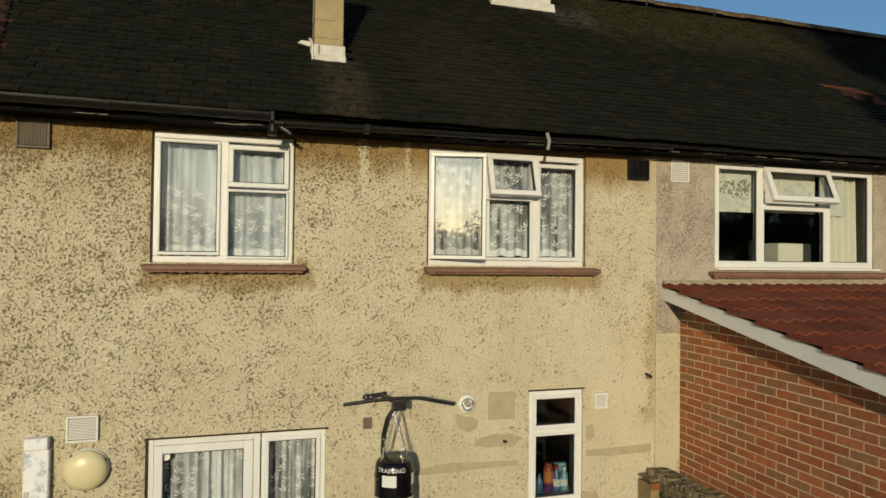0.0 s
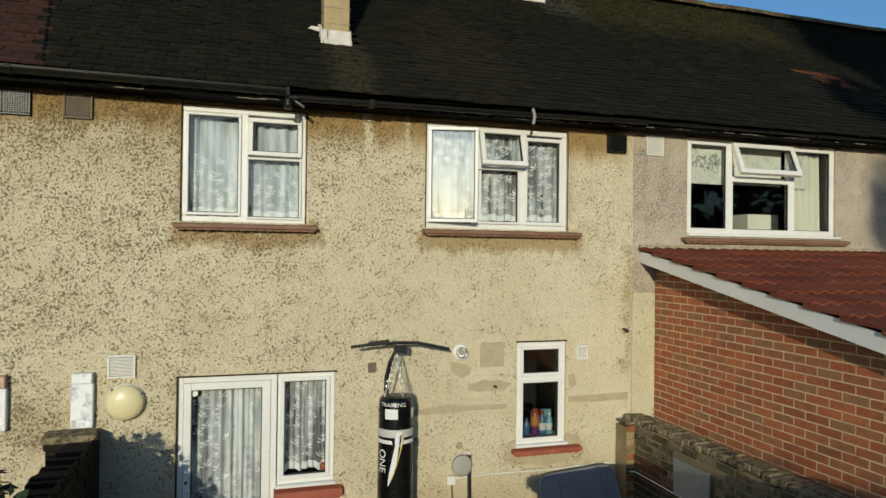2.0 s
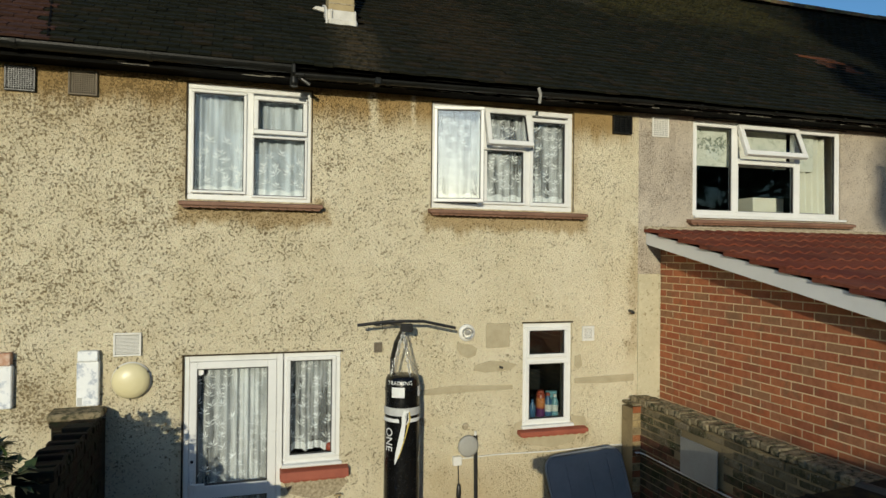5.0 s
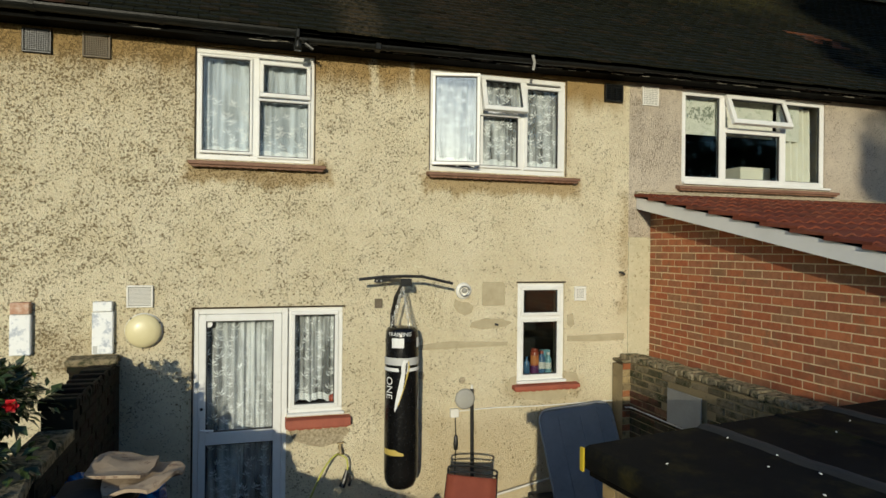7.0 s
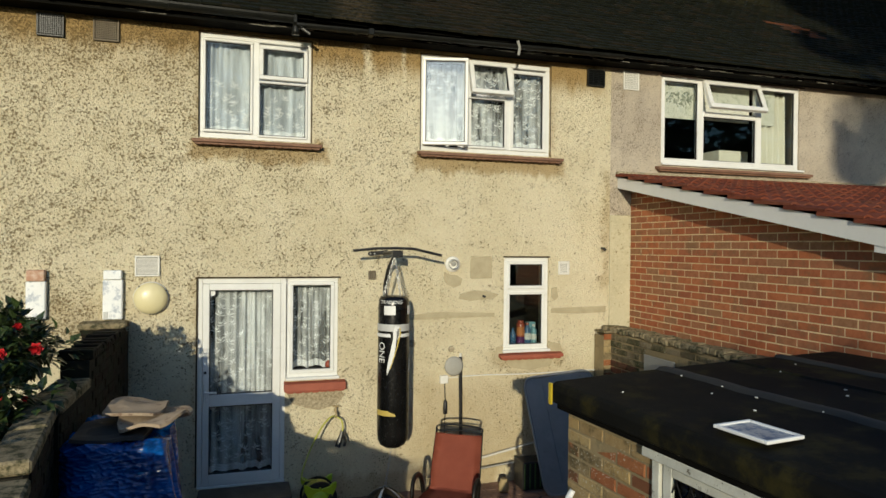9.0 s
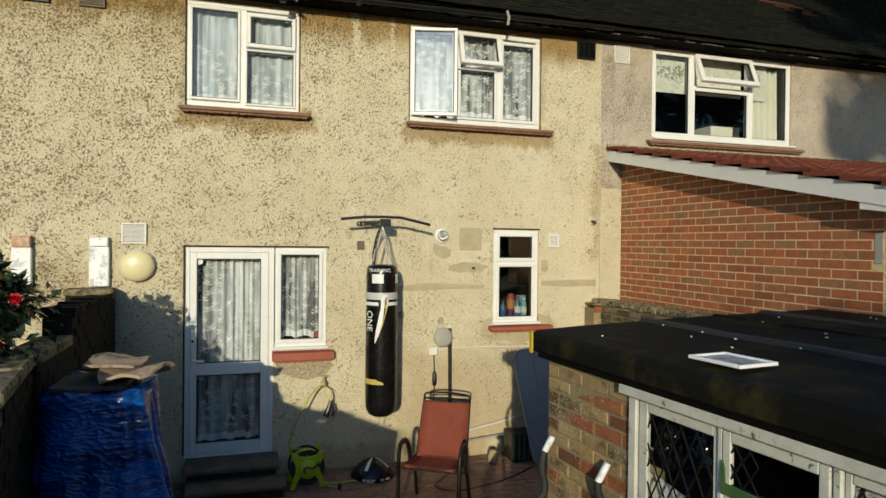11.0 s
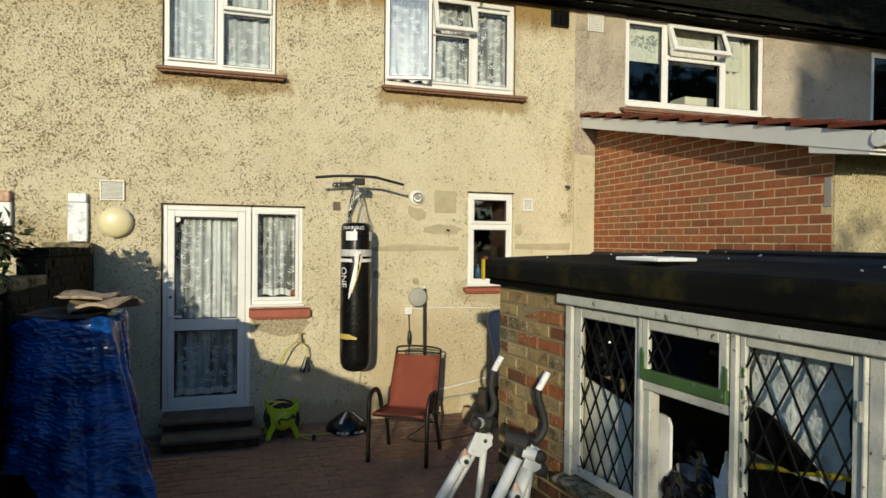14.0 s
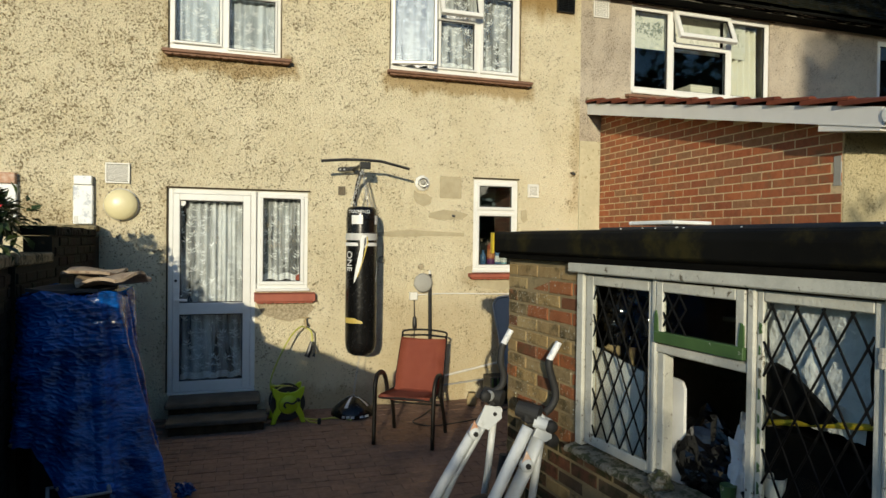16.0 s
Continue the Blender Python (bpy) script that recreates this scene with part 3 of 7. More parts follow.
    "room_dark": surf("gloom_room_wall", (0.028, 0.030, 0.027), (0.045, 0.047, 0.042), 0.9, bump=0.1),
    "curtain": surf("pale_curtain", (0.60, 0.58, 0.48), (0.68, 0.66, 0.56), 0.9, big=4, fine=90, bump=0.2),
    "blind_print": surf("printed_leaves", (0.15, 0.17, 0.13), (0.26, 0.28, 0.22), 0.9),
    "blind": surf("floral_blind", (0.56, 0.56, 0.48), (0.64, 0.63, 0.55), 0.9, big=7, fine=40, bump=0.1, dirt=(0.34, 0.36, 0.28), dirt_at=(0.52, 0.66)),
    "white_ply": surf("white_board", (0.76, 0.76, 0.74), (0.82, 0.82, 0.80), 0.6, big=3, fine=30, bump=0.08),
    "bag_black": surf("black_bin_bag", (0.003, 0.003, 0.0035), (0.007, 0.007, 0.008), 0.12, big=7, fine=25, bump=0.3, dist=0.015),
    "sack": surf("white_paper_sack", (0.56, 0.57, 0.59), (0.70, 0.71, 0.72), 0.6, big=9, fine=30, bump=0.7, dist=0.02, dirt=(0.50, 0.10, 0.09), dirt_at=(0.66, 0.70)),
    "yellow": surf("yellow_plastic", (0.50, 0.36, 0.02), (0.58, 0.43, 0.03), 0.5, bump=0.05),
    "blue_item": surf("blue_plastic", (0.05, 0.12, 0.24), (0.07, 0.17, 0.32), 0.35, bump=0.05),
    "teal_item": surf("teal_plastic", (0.16, 0.36, 0.44), (0.22, 0.44, 0.52), 0.35, bump=0.05),
    "orange_label": surf("orange_print", (0.52, 0.16, 0.05), (0.60, 0.24, 0.09), 0.4),
    "purple_label": surf("purple_print", (0.07, 0.02, 0.09), (0.12, 0.03, 0.13), 0.4),
    "red_item": surf("red_plastic", (0.30, 0.05, 0.03), (0.38, 0.08, 0.04), 0.35, bump=0.05),
    "leaf": leaf_mat("camellia_leaf", (0.018, 0.035, 0.012), (0.05, 0.085, 0.025), 0.28),
    "leaf_far": leaf_mat("tree_leaf", (0.03, 0.05, 0.015), (0.07, 0.10, 0.03), 0.6),
    "bark": surf("bark", (0.06, 0.045, 0.03), (0.11, 0.085, 0.06), 0.95, big=8, fine=50, bump=0.8, dist=0.02, stretch=(1, 1, 0.3)),
    "flower": surf("red_petal", (0.45, 0.008, 0.012), (0.58, 0.02, 0.03), 0.5, bump=0.05),
    "debris": surf("white_debris", (0.55, 0.55, 0.52), (0.70, 0.70, 0.66), 0.7),
    "flake": surf("weathered_paint_flake", (0.15, 0.135, 0.105), (0.27, 0.25, 0.205), 0.7),
    "wood": surf("weathered_wood", (0.16, 0.12, 0.075), (0.24, 0.185, 0.12), 0.85, big=4, fine=60, bump=0.4, stretch=(1, 1, 0.2)),
}

# ---- the large structure ----
G = 0.11  # the patio's height


def wall_sheet(x0, x1, z0, z1, holes, y0, y1):
    """A wall in the x-z plane from y0 (outer face) to y1, with openings that go through it."""
    bm = bmesh.new()
    xs = sorted({x0, x1, *(h[0] for h in holes), *(h[1] for h in holes)})
    zs = sorted({z0, z1, *(h[2] for h in holes), *(h[3] for h in holes)})
    xs, zs = [v for v in xs if x0 <= v <= x1], [v for v in zs if z0 <= v <= z1]

    def solid(i, k):
        if not (0 <= i < len(xs) - 1 and 0 <= k < len(zs) - 1):
            return False
        cx, cz = (xs[i] + xs[i + 1]) / 2, (zs[k] + zs[k + 1]) / 2
        return not any(h[0] < cx < h[1] and h[2] < cz < h[3] for h in holes)

    def q(*p):
        bm.faces.new([bm.verts.new(v) for v in p])

    for i in range(len(xs) - 1):
        for k in range(len(zs) - 1):
            if not solid(i, k):
                continue
            a, b, c, d = xs[i], xs[i + 1], zs[k], zs[k + 1]
            q((a, y0, c), (b, y0, c), (b, y0, d), (a, y0, d))
            q((a, y1, c), (a, y1, d), (b, y1, d), (b, y1, c))
            if not solid(i - 1, k):
                q((a, y0, c), (a, y0, d), (a, y1, d), (a, y1, c))
            if not solid(i + 1, k):
                q((b, y0, c), (b, y1, c), (b, y1, d), (b, y0, d))
            if not solid(i, k - 1):
                q((a, y0, c), (a, y1, c), (b, y1, c), (b, y0, c))
            if not solid(i, k + 1):
                q((a, y0, d), (b, y0, d), (b, y1, d), (a, y1, d))
    bmesh.ops.remove_doubles(bm, verts=bm.verts[:], dist=1e-4)
    bmesh.ops.recalc_face_normals(bm, faces=bm.faces[:])
    return bm


W1, W2, W3, W4 = (0.0, 1.085, 3.835, 4.88), (2.263, 3.82, 3.83, 4.88), (5.335, 7.492, 3.84, 4.93), (9.43, 11.3, 3.84, 4.90)
DOOR, SIDE, KIT = (0.0, 0.846, 0.34, 2.437), (0.846, 1.386, 1.40, 2.437), (3.262, 3.825, 1.585, 2.66)
SPLIT = 4.625
EAVE_Y, EAVE_Z, PITCH, RIDGE_Y = -0.28, 5.06, 0.80, 3.42

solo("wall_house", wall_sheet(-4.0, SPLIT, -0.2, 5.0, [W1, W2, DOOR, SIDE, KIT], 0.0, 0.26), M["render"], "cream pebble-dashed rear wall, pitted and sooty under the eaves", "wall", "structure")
solo("wall_neighbour", wall_sheet(SPLIT, 14.0, -0.2, 5.0, [W3, W4], 0.004, 0.26), M["render_pink"], "pinkish grey pebble-dashed rear wall of the next house", "wall", "structure")
solo("wall_strip", box(SPLIT + 0.002, -0.012, -0.1, 4.913, 0.02, 3.176, 0.004), M["render_smooth"], "smooth pale render strip beside the brick extension", "wall", "structure")

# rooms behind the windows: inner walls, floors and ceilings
solo("wall_inner", box(-4.0, 3.2, -0.2, 14.0, 3.35, 5.0), M["room_dark"], "inner wall of the rooms, coloured near black for their gloom", "wall", "structure")
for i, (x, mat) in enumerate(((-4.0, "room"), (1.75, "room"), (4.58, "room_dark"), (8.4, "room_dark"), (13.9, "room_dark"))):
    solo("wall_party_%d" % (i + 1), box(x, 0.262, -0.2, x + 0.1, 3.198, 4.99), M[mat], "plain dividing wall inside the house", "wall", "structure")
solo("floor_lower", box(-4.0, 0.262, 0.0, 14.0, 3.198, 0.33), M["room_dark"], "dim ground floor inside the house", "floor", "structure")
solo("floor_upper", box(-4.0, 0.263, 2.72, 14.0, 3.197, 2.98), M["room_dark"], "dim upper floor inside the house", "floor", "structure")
solo("ceiling", box(-4.0, 0.05, 5.002, 14.0, 3.36, 5.03), M["room"], "plain bedroom ceiling", "ceiling", "structure")
solo("ground", box(-60, -120, -0.5, 60, -0.0, 0.07), M["ground"], "dark earth and grass of the back gardens", "ground", "structure")


# ---- windows and the glazed door ----
def ring(bm, x0, x1, z0, z1, w, y0, y1, wb=None):
    """A frame of four bars mitred by butting: uprights between head and foot."""
    wb = wb or w
    quad_box(bm, x0, y0, z1 - w, x1, y1, z1)
    quad_box(bm, x0, y0, z0, x1, y1, z0 + wb)
    quad_box(bm, x0, y0, z0 + wb, x0 + w, y1, z1 - w)
    quad_box(bm, x1 - w, y0, z0 + wb, x1, y1, z1 - w)
    return bm


def soft(bm, r=0.004):
    bmesh.ops.bevel(bm, geom=bm.edges[:], offset=r, segments=1, affect="EDGES")
    return bm


def sash(parent, x0, x1, z0, z1, w=0.05, y=0.02, tilt=None, hinge="top", name="sash", glass="glass"):
    """A casement: frame, black gasket and pane; tilt opens it about its top or left edge."""
    s = ring(bmesh.new(), x0, x1, z0, z1, w, y - 0.028, y + 0.028)
    soft(s, 0.006)
    g = ring(bmesh.new(), x0 + w - 0.001, x1 - w + 0.001, z0 + w - 0.001, z1 - w + 0.001, 0.008, y - 0.012, y + 0.012)
    p = box(x0 + w, y - 0.003, z0 + w, x1 - w, y + 0.003, z1 - w)
    if tilt:
        c = (x0, y + 0.02, z1) if hinge == "top" else (x0, y + 0.02, z0)
        rot = Matrix.Rotation(radians(tilt), 3, "X" if hinge == "top" else "Z")
        for b in (s, g, p):
            bmesh.ops.rotate(b, cent=c, matrix=rot, verts=b.verts[:])
    f = part(name, s, M["upvc"], parent)
    part("gasket", g, M["gasket"], f)
    pane = part("pane", p, M[glass], f)
    pane.visible_shadow = False
    return f


def window(name, rect, label, frame_w=0.052):
    w = thing(name, label, "window", kind="structure")
    part("window_frame", soft(ring(bmesh.new(), *rect[:2], *rect[2:], frame_w, 0.02, 0.085), 0.006), M["upvc"], w)
    return w


def net(x0, x1, z0, z1, y, seed, name, label, mat="net", scallop=0.03, waves=None, sprigs=60, amp=0.018):
    """A lace net curtain: a rippled sheet with a scalloped hem and leaf sprigs worked on it."""
    rnd = random.Random(seed)
    bm = bmesh.new()
    waves = waves or (x1 - x0) * 11
    cols = max(24, int(waves * 9))
    ph = [rnd.uniform(0, 6.3) for _ in range(3)]

    def off(x, z):
        u = (x - x0) / (x1 - x0)
        u += 0.05 * math.sin(5 * u + ph[2]) + 0.012 * math.sin(z * 2.1 + ph[1])
        gather = 0.35 + 0.65 * abs(math.sin(2.3 * u + ph[2]))
        return amp * (math.sin(u * waves * math.tau + ph[0]) + 0.7 * math.sin(u * waves * 3.7 + ph[1] + z) + 0.5 * noise.noise(Vector((u * 9, z * 0.7, seed)))) * gather

    rows = [z1, z1 - 0.25 * (z1 - z0), z1 - 0.55 * (z1 - z0), z0 + 0.09, z0]
    grid = []
    for r, z in enumerate(rows):
        line = []
        for c in range(cols + 1):
            x = x0 + (x1 - x0) * c / cols
            zz = z + (scallop * abs(math.sin((x - x0) * 19 + ph[1])) if r == len(rows) - 1 else 0)
            line.append(bm.verts.new((x, y + off(x, z), zz)))
        grid.append(line)
    for a, b in zip(grid, grid[1:]):
        for c in range(cols):
            bm.faces.new((a[c], a[c + 1], b[c + 1], b[c]))
    t = thing(name, label, "net curtain", group="net curtains")
    part("net_cloth", bm, M[mat], t, smooth=True)
    sp = bmesh.new()
    hem = []
    for c in range(cols + 1):
        x = x0 + (x1 - x0) * c / cols
        hem.append((x, y + off(x, z0) - 0.004, z0 + scallop * abs(math.sin((x - x0) * 19 + ph[1]))))
    for p, q in zip(hem, hem[1:]):
        sp.faces.new([sp.verts.new(v) for v in (p, q, (q[0], q[1], q[2] + 0.07), (p[0], p[1], p[2] + 0.07))])
    n = 0
    step = 0.12
    zz = z0 + 0.13
    while zz < z1 - 0.03:
        xx = x0 + rnd.uniform(0.0, step)
        while xx < x1 - 0.02 and n < sprigs * 4:
            cx, cz, a0 = xx + rnd.uniform(-0.03, 0.03), zz + rnd.uniform(-0.03, 0.03), rnd.choice((1.2, 1.9)) + rnd.uniform(-0.3, 0.3)
            for k in range(5):
                a = a0 + (k - 2) * 0.62
                b = Vector((cx, 0, cz + (k % 2) * 0.012))
                d = Vector((math.cos(a), 0, math.sin(a)))
                s = Vector((-d.z, 0, d.x))
                ln = rnd.uniform(0.042, 0.07)
                pts = [b, b + d * ln * 0.5 + s * 0.0075, b + d * ln, b + d * ln * 0.5 - s * 0.0075]
                if all(x0 < p.x < x1 and p.z < z1 for p in pts):
                    sp.faces.new([sp.verts.new((p.x, y + off(p.x, p.z) - 0.005, p.z)) for p in pts])
            n += 1
            xx += step
        zz += step * 0.78
    tagged(part("lace_pattern", sp, M["lace"], t, "white leaf sprigs and scalloped lace hem"), kind="stuff")
    return t


w = window("window_1", W1, "white upvc bedroom window with net curtains, tiled sill below")
part("mullion", box(0.486, 0.021, 3.886, 0.566, 0.084, 4.828, 0.006), M["upvc"], w)
sash(w, 0.03, 0.506, 3.895, 4.822, 0.026, 0.03)
sash(w, 0.566, 1.048, 4.456, 4.802, 0.04, 0.016)
sash(w, 0.55, 1.05, 3.868, 4.44, 0.022, 0.03)
net(0.04, 0.52, 3.88, 4.84, 0.12, 1, "net_curtain", "white lace net curtain gathered in the bedroom window", "net_dense", sprigs=5, amp=0.014)
net(0.54, 1.06, 3.86, 4.84, 0.11, 2, "net_curtain", "white lace net curtain gathered in the bedroom window", "net_dense", sprigs=4, amp=0.012)

w = window("window_2", W2, "white upvc three-light window with its small top light open")
for x in (2.768, 3.268):
    part("mullion", box(x, 0.021, 3.88, x + 0.09, 0.084, 4.828, 0.006), M["upvc"], w)
part("transom", box(2.858, 0.021, 4.44, 3.268, 0.084, 4.475, 0.006), M["upvc"], w)
sash(w, 2.285, 2.783, 3.888, 4.837, 0.034, -0.004, -14.5, "left", "sash", "glass_sunny")
sash(w, 2.815, 3.312, 4.452, 4.85, 0.05, 0.012, -17, "top", "top_light")
sash(w, 2.79, 3.28, 3.884, 4.466, 0.026, 0.03)
sash(w, 3.325, 3.768, 3.88, 4.80, 0.038, 0.03)
part("window_handle", tube([(2.72, -0.05, 4.22), (2.72, -0.075, 4.22), (2.65, -0.08, 4.212)], 0.009, 8), M["upvc"], w)
for a, b, sd in ((2.29, 2.80, 3), (2.80, 3.30, 4), (3.32, 3.79, 5)):
    net(a, b, 3.90, 4.83, 0.12, sd, "net_curtain", "white lace net curtain with leaf sprigs in the bedroom window", "net", sprigs=60)

for n, (x0, x1, z0, z1) in (("window_1", W1), ("window_2", W2)):
    g = 0.011
    # Dark strips colour in the shaded gap round each frame.
    part("weather_gap", boxes([(x0 - g, -0.004, z0, x0 - 0.0005, 0.012, z1 + g), (x1 + 0.0005, -0.004, z0, x1 + g, 0.012, z1 + g), (x0, -0.004, z1 + 0.0005, x1, 0.012, z1 + g)], 0.002), M["recess_dark"], bpy.data.objects[n], "dark strip standing for the shaded gap round the frame")

w = window("window_3", W3, "white upvc window of the next house, top light open, blind half down")
for x in (5.888, 6.792):
    part("mullion", box(x, 0.021, 3.89, x + 0.085, 0.084, 4.88, 0.006), M["upvc"], w)
part("transom", box(5.973, 0.021, 4.46, 6.792, 0.084, 4.52, 0.006), M["upvc"], w)
sash(w, 5.375, 5.91, 3.88, 4.89, 0.026, 0.045)
sash(w, 5.95, 6.83, 4.50, 4.90, 0.06, 0.012, -22, "top", "top_light")
sash(w, 5.955, 6.815, 3.88, 4.48, 0.024, 0.045)
sash(w, 6.855, 7.45, 3.88, 4.89, 0.026, 0.045)
part("window_sill", box(5.345, -0.03, 3.812, 7.56, 0.02, 3.838, 0.004), M["upvc"], w)
part("weather_gap", prism([(5.34, 4.9305), (7.56, 4.9305), (7.57, 4.942), (7.2, 4.946), (6.9, 4.940), (6.4, 4.946), (5.9, 4.941), (5.34, 4.946)], "y", -0.012, 0.01), M["recess_dark"], w, "dark cracked lintel edge over the frame")


def floral(x0, x1, z0, sprays, seed, label):
    """A roller blind with a printed spray of grey-green leaves near its top."""
    r = random.Random(seed)
    t = thing("roller_blind", label, "blind")
    part("blind_cloth", box(x0, 0.13, z0, x1, 0.137, 4.89), M["blind"], t)
    bm = bmesh.new()
    for cx, cz in sprays:
        for _ in range(34):
            px, pz = cx + r.gauss(0, 0.075), cz + r.gauss(0, 0.05)
            a, ln = r.uniform(0, math.tau), r.uniform(0.02, 0.055)
            dx, dz = math.cos(a) * ln, math.sin(a) * ln
            q = [(px, pz), (px + dx * 0.5 - dz * 0.25, pz + dz * 0.5 + dx * 0.25), (px + dx, pz + dz), (px + dx * 0.5 + dz * 0.25, pz + dz * 0.5 - dx * 0.25)]
            if all(x0 < u < x1 for u, _ in q):
                y = 0.1285 - r.uniform(0, 0.001)
                bm.faces.new([bm.verts.new((u, y, v)) for u, v in q])
    tagged(part("leaf_print", bm, M["blind_print"], t, "grey-green printed leaves"), kind="stuff")
    return t


floral(5.38, 5.93, 4.43, ((5.60, 4.68), (5.74, 4.66), (5.82, 4.71)), 61, "pale roller blind with printed leaves half down behind the window")
solo("roller_blind", box(5.97, 0.15, 4.44, 6.80, 0.157, 4.89), M["blind"], "pale roller blind drawn down to the transom", "blind")


def drape(name, x0, x1, z0, z1, y, folds, mat, label, lean=0.0):
    bm = bmesh.new()
    n = folds * 8
    top, bot = [], []
    for i in range(n + 1):
        u = i / n
        o = 0.03 * math.sin(u * folds * math.tau)
        top.append(bm.verts.new((x0 + (x1 - x0) * u, y + o, z1)))
        bot.append(bm.verts.new((x0 + lean + (x1 - x0 - lean * 0.5) * u, y + o * 1.3, z0)))
    for i in range(n):
        bm.faces.new((top[i], top[i + 1], bot[i + 1], bot[i]))
    return solo(name, bm, M[mat], label, "curtain", smooth=True)


drape("curtain", 6.90, 7.40, 3.86, 4.86, 0.17, 5, "curtain", "pale cream curtain drawn to the side of the window", 0.03)
drape("curtain", 5.34, 5.42, 3.86, 4.86, 0.2, 2, "curtain", "narrow pale curtain edge at the window side")
floral(6.84, 7.2, 4.43, ((7.0, 4.68),), 62, "pale blind with printed leaves beside the curtain")
solo("cardboard_box", box(6.56, 0.42, 3.762, 7.04, 0.75, 4.12, 0.006), M["curtain"], "pale box standing behind the window", "box")
solo("desk", boxes([(5.5, 0.3, 3.72, 7.3, 0.9, 3.76), (5.55, 0.35, 2.98, 5.6, 0.85, 3.72), (7.2, 0.35, 2.98, 7.25, 0.85, 3.72)], 0.004), M["wood"], "plain desk under the window of the next house", "desk")

w = window("window_4", W4, "white upvc window of the farther bedroom in tree shade")
part("mullion", box(10.05, 0.021, 3.89, 10.145, 0.084, 4.85, 0.006), M["upvc"], w)
sash(w, 9.475, 10.07, 3.88, 4.86, 0.032, 0.045)
sash(w, 10.125, 11.26, 3.88, 4.86, 0.032, 0.045)

w = thing("door_1", "white upvc back door with two lace-curtained glass panels, shut", "door", kind="structure")
part("door_frame", soft(boxes([(0.0, 0.02, 0.36, 0.045, 0.09, 2.437), (0.80, 0.02, 0.36, 0.868, 0.09, 2.437), (0.045, 0.02, 2.385, 0.80, 0.09, 2.437), (0.0, 0.0, 0.34, 0.868, 0.11, 0.362)]), 0.005), M["upvc"], w)
leaf = part("door_leaf", soft(boxes([(0.047, 0.012, 0.365, 0.11, 0.075, 2.383), (0.722, 0.012, 0.365, 0.798, 0.075, 2.383), (0.11, 0.012, 2.318, 0.722, 0.075, 2.383), (0.11, 0.012, 1.155, 0.722, 0.075, 1.272), (0.11, 0.012, 0.365, 0.722, 0.075, 0.475)]), 0.005), M["upvc"], w)
for z0, z1 in ((1.272, 2.318), (0.475, 1.155)):
    part("gasket", ring(bmesh.new(), 0.109, 0.723, z0 - 0.001, z1 + 0.001, 0.009, 0.025, 0.06), M["gasket"], leaf)
    part("pane", box(0.11, 0.04, z0, 0.722, 0.046, z1), M["glass"], leaf).visible_shadow = False
part("door_handle", soft(boxes([(0.058, 0.002, 1.19, 0.092, 0.012, 1.42)]), 0.004), M["upvc"], w)
# Dark strips stand for the shadow gap above and beside the door frame.
part("weather_gap", boxes([(-0.016, -0.004, 2.4375, 1.405, 0.012, 2.452), (-0.015, -0.004, 0.37, -0.0005, 0.012, 2.4375)], 0.002), M["recess_dark"], w, "dark strip standing for the shaded gap round the frame")
part("lever", tube([(0.075, 0.0, 1.31), (0.075, -0.045, 1.31), (0.185, -0.05, 1.305)], 0.013, 8), M["upvc"], w)
part("keyhole", lathe([(0.0, -0.001), (0.014, -0.001), (0.014, 0.004)], 12, (0.075, 0.0, 1.5), "y"), M["black_steel"], w)
part("suction_hook", lathe([(0.022, 0.0), (0.03, -0.004), (0.03, -0.008), (0.02, -0.008), (0.018, -0.002)], 16, (0.135, 0.037, 2.29), "y"), M["upvc"], w, "round white sucker on the glass")
w = window("window_5", SIDE, "white upvc side light joined to the back door", 0.05)
sash(w, 0.885, 1.345, 1.448, 2.40, 0.038, 0.035)
part("window_sill", box(0.85, -0.045, 1.385, 1.40, 0.07, 1.412, 0.005), M["upvc"], w)
net(0.10, 0.45, 1.17, 2.33, 0.13, 6, "net_curtain", "white lace net curtain with leaf sprigs behind the door glass", sprigs=60)
net(0.40, 0.75, 1.17, 2.33, 0.15, 7, "net_curtain", "white lace net curtain gathered behind the door glass", "net_mid", sprigs=60, waves=6)
net(0.10, 0.45, 0.45, 1.17, 0.13, 8, "net_curtain", "lower lace net curtain behind the door glass", sprigs=40)
net(0.40, 0.75, 0.45, 1.17, 0.15, 9, "net_curtain", "lower lace net curtain gathered behind the door glass", sprigs=40, waves=6)
net(0.90, 1.34, 1.475, 2.36, 0.15, 10, "net_curtain", "white lace net curtain gathered in the side light", sprigs=30, waves=6)
solo("ornament", lathe([(0.0, 0), (0.03, 0), (0.036, 0.03), (0.028, 0.06), (0.0, 0.075)], 14, (1.30, 0.1, 1.485)), M["red_item"], "small red ornament on the inner window ledge", "ornament", smooth=True)

w = window("window_6", KIT, "white upvc kitchen window with a fixed pane and top light", 0.05)
part("transom", box(3.31, 0.021, 2.245, 3.777, 0.084, 2.335, 0.006), M["upvc"], w)
sash(w, 3.305, 3.782, 2.30, 2.618, 0.036, 0.03, None, "top", "top_light", glass="glass_grey")
sash(w, 3.305, 3.782, 1.625, 2.27, 0.036, 0.035, glass="glass_grey")
part("window_sill", box(3.25, -0.04, 1.575, 3.84, 0.07, 1.605, 0.005), M["upvc"], w)
solo("bottle", lathe([(0.0, 0), (0.035, 0), (0.036, 0.12), (0.014, 0.16), (0.014, 0.19), (0.0, 0.19)], 14, (3.455, 0.17, 1.64)), M["blue_item"], "blue washing-up bottle on the kitchen ledge", "bottle", smooth=True)
rb = thing("bottle", "red bottle with an orange label on the kitchen ledge", "bottle")
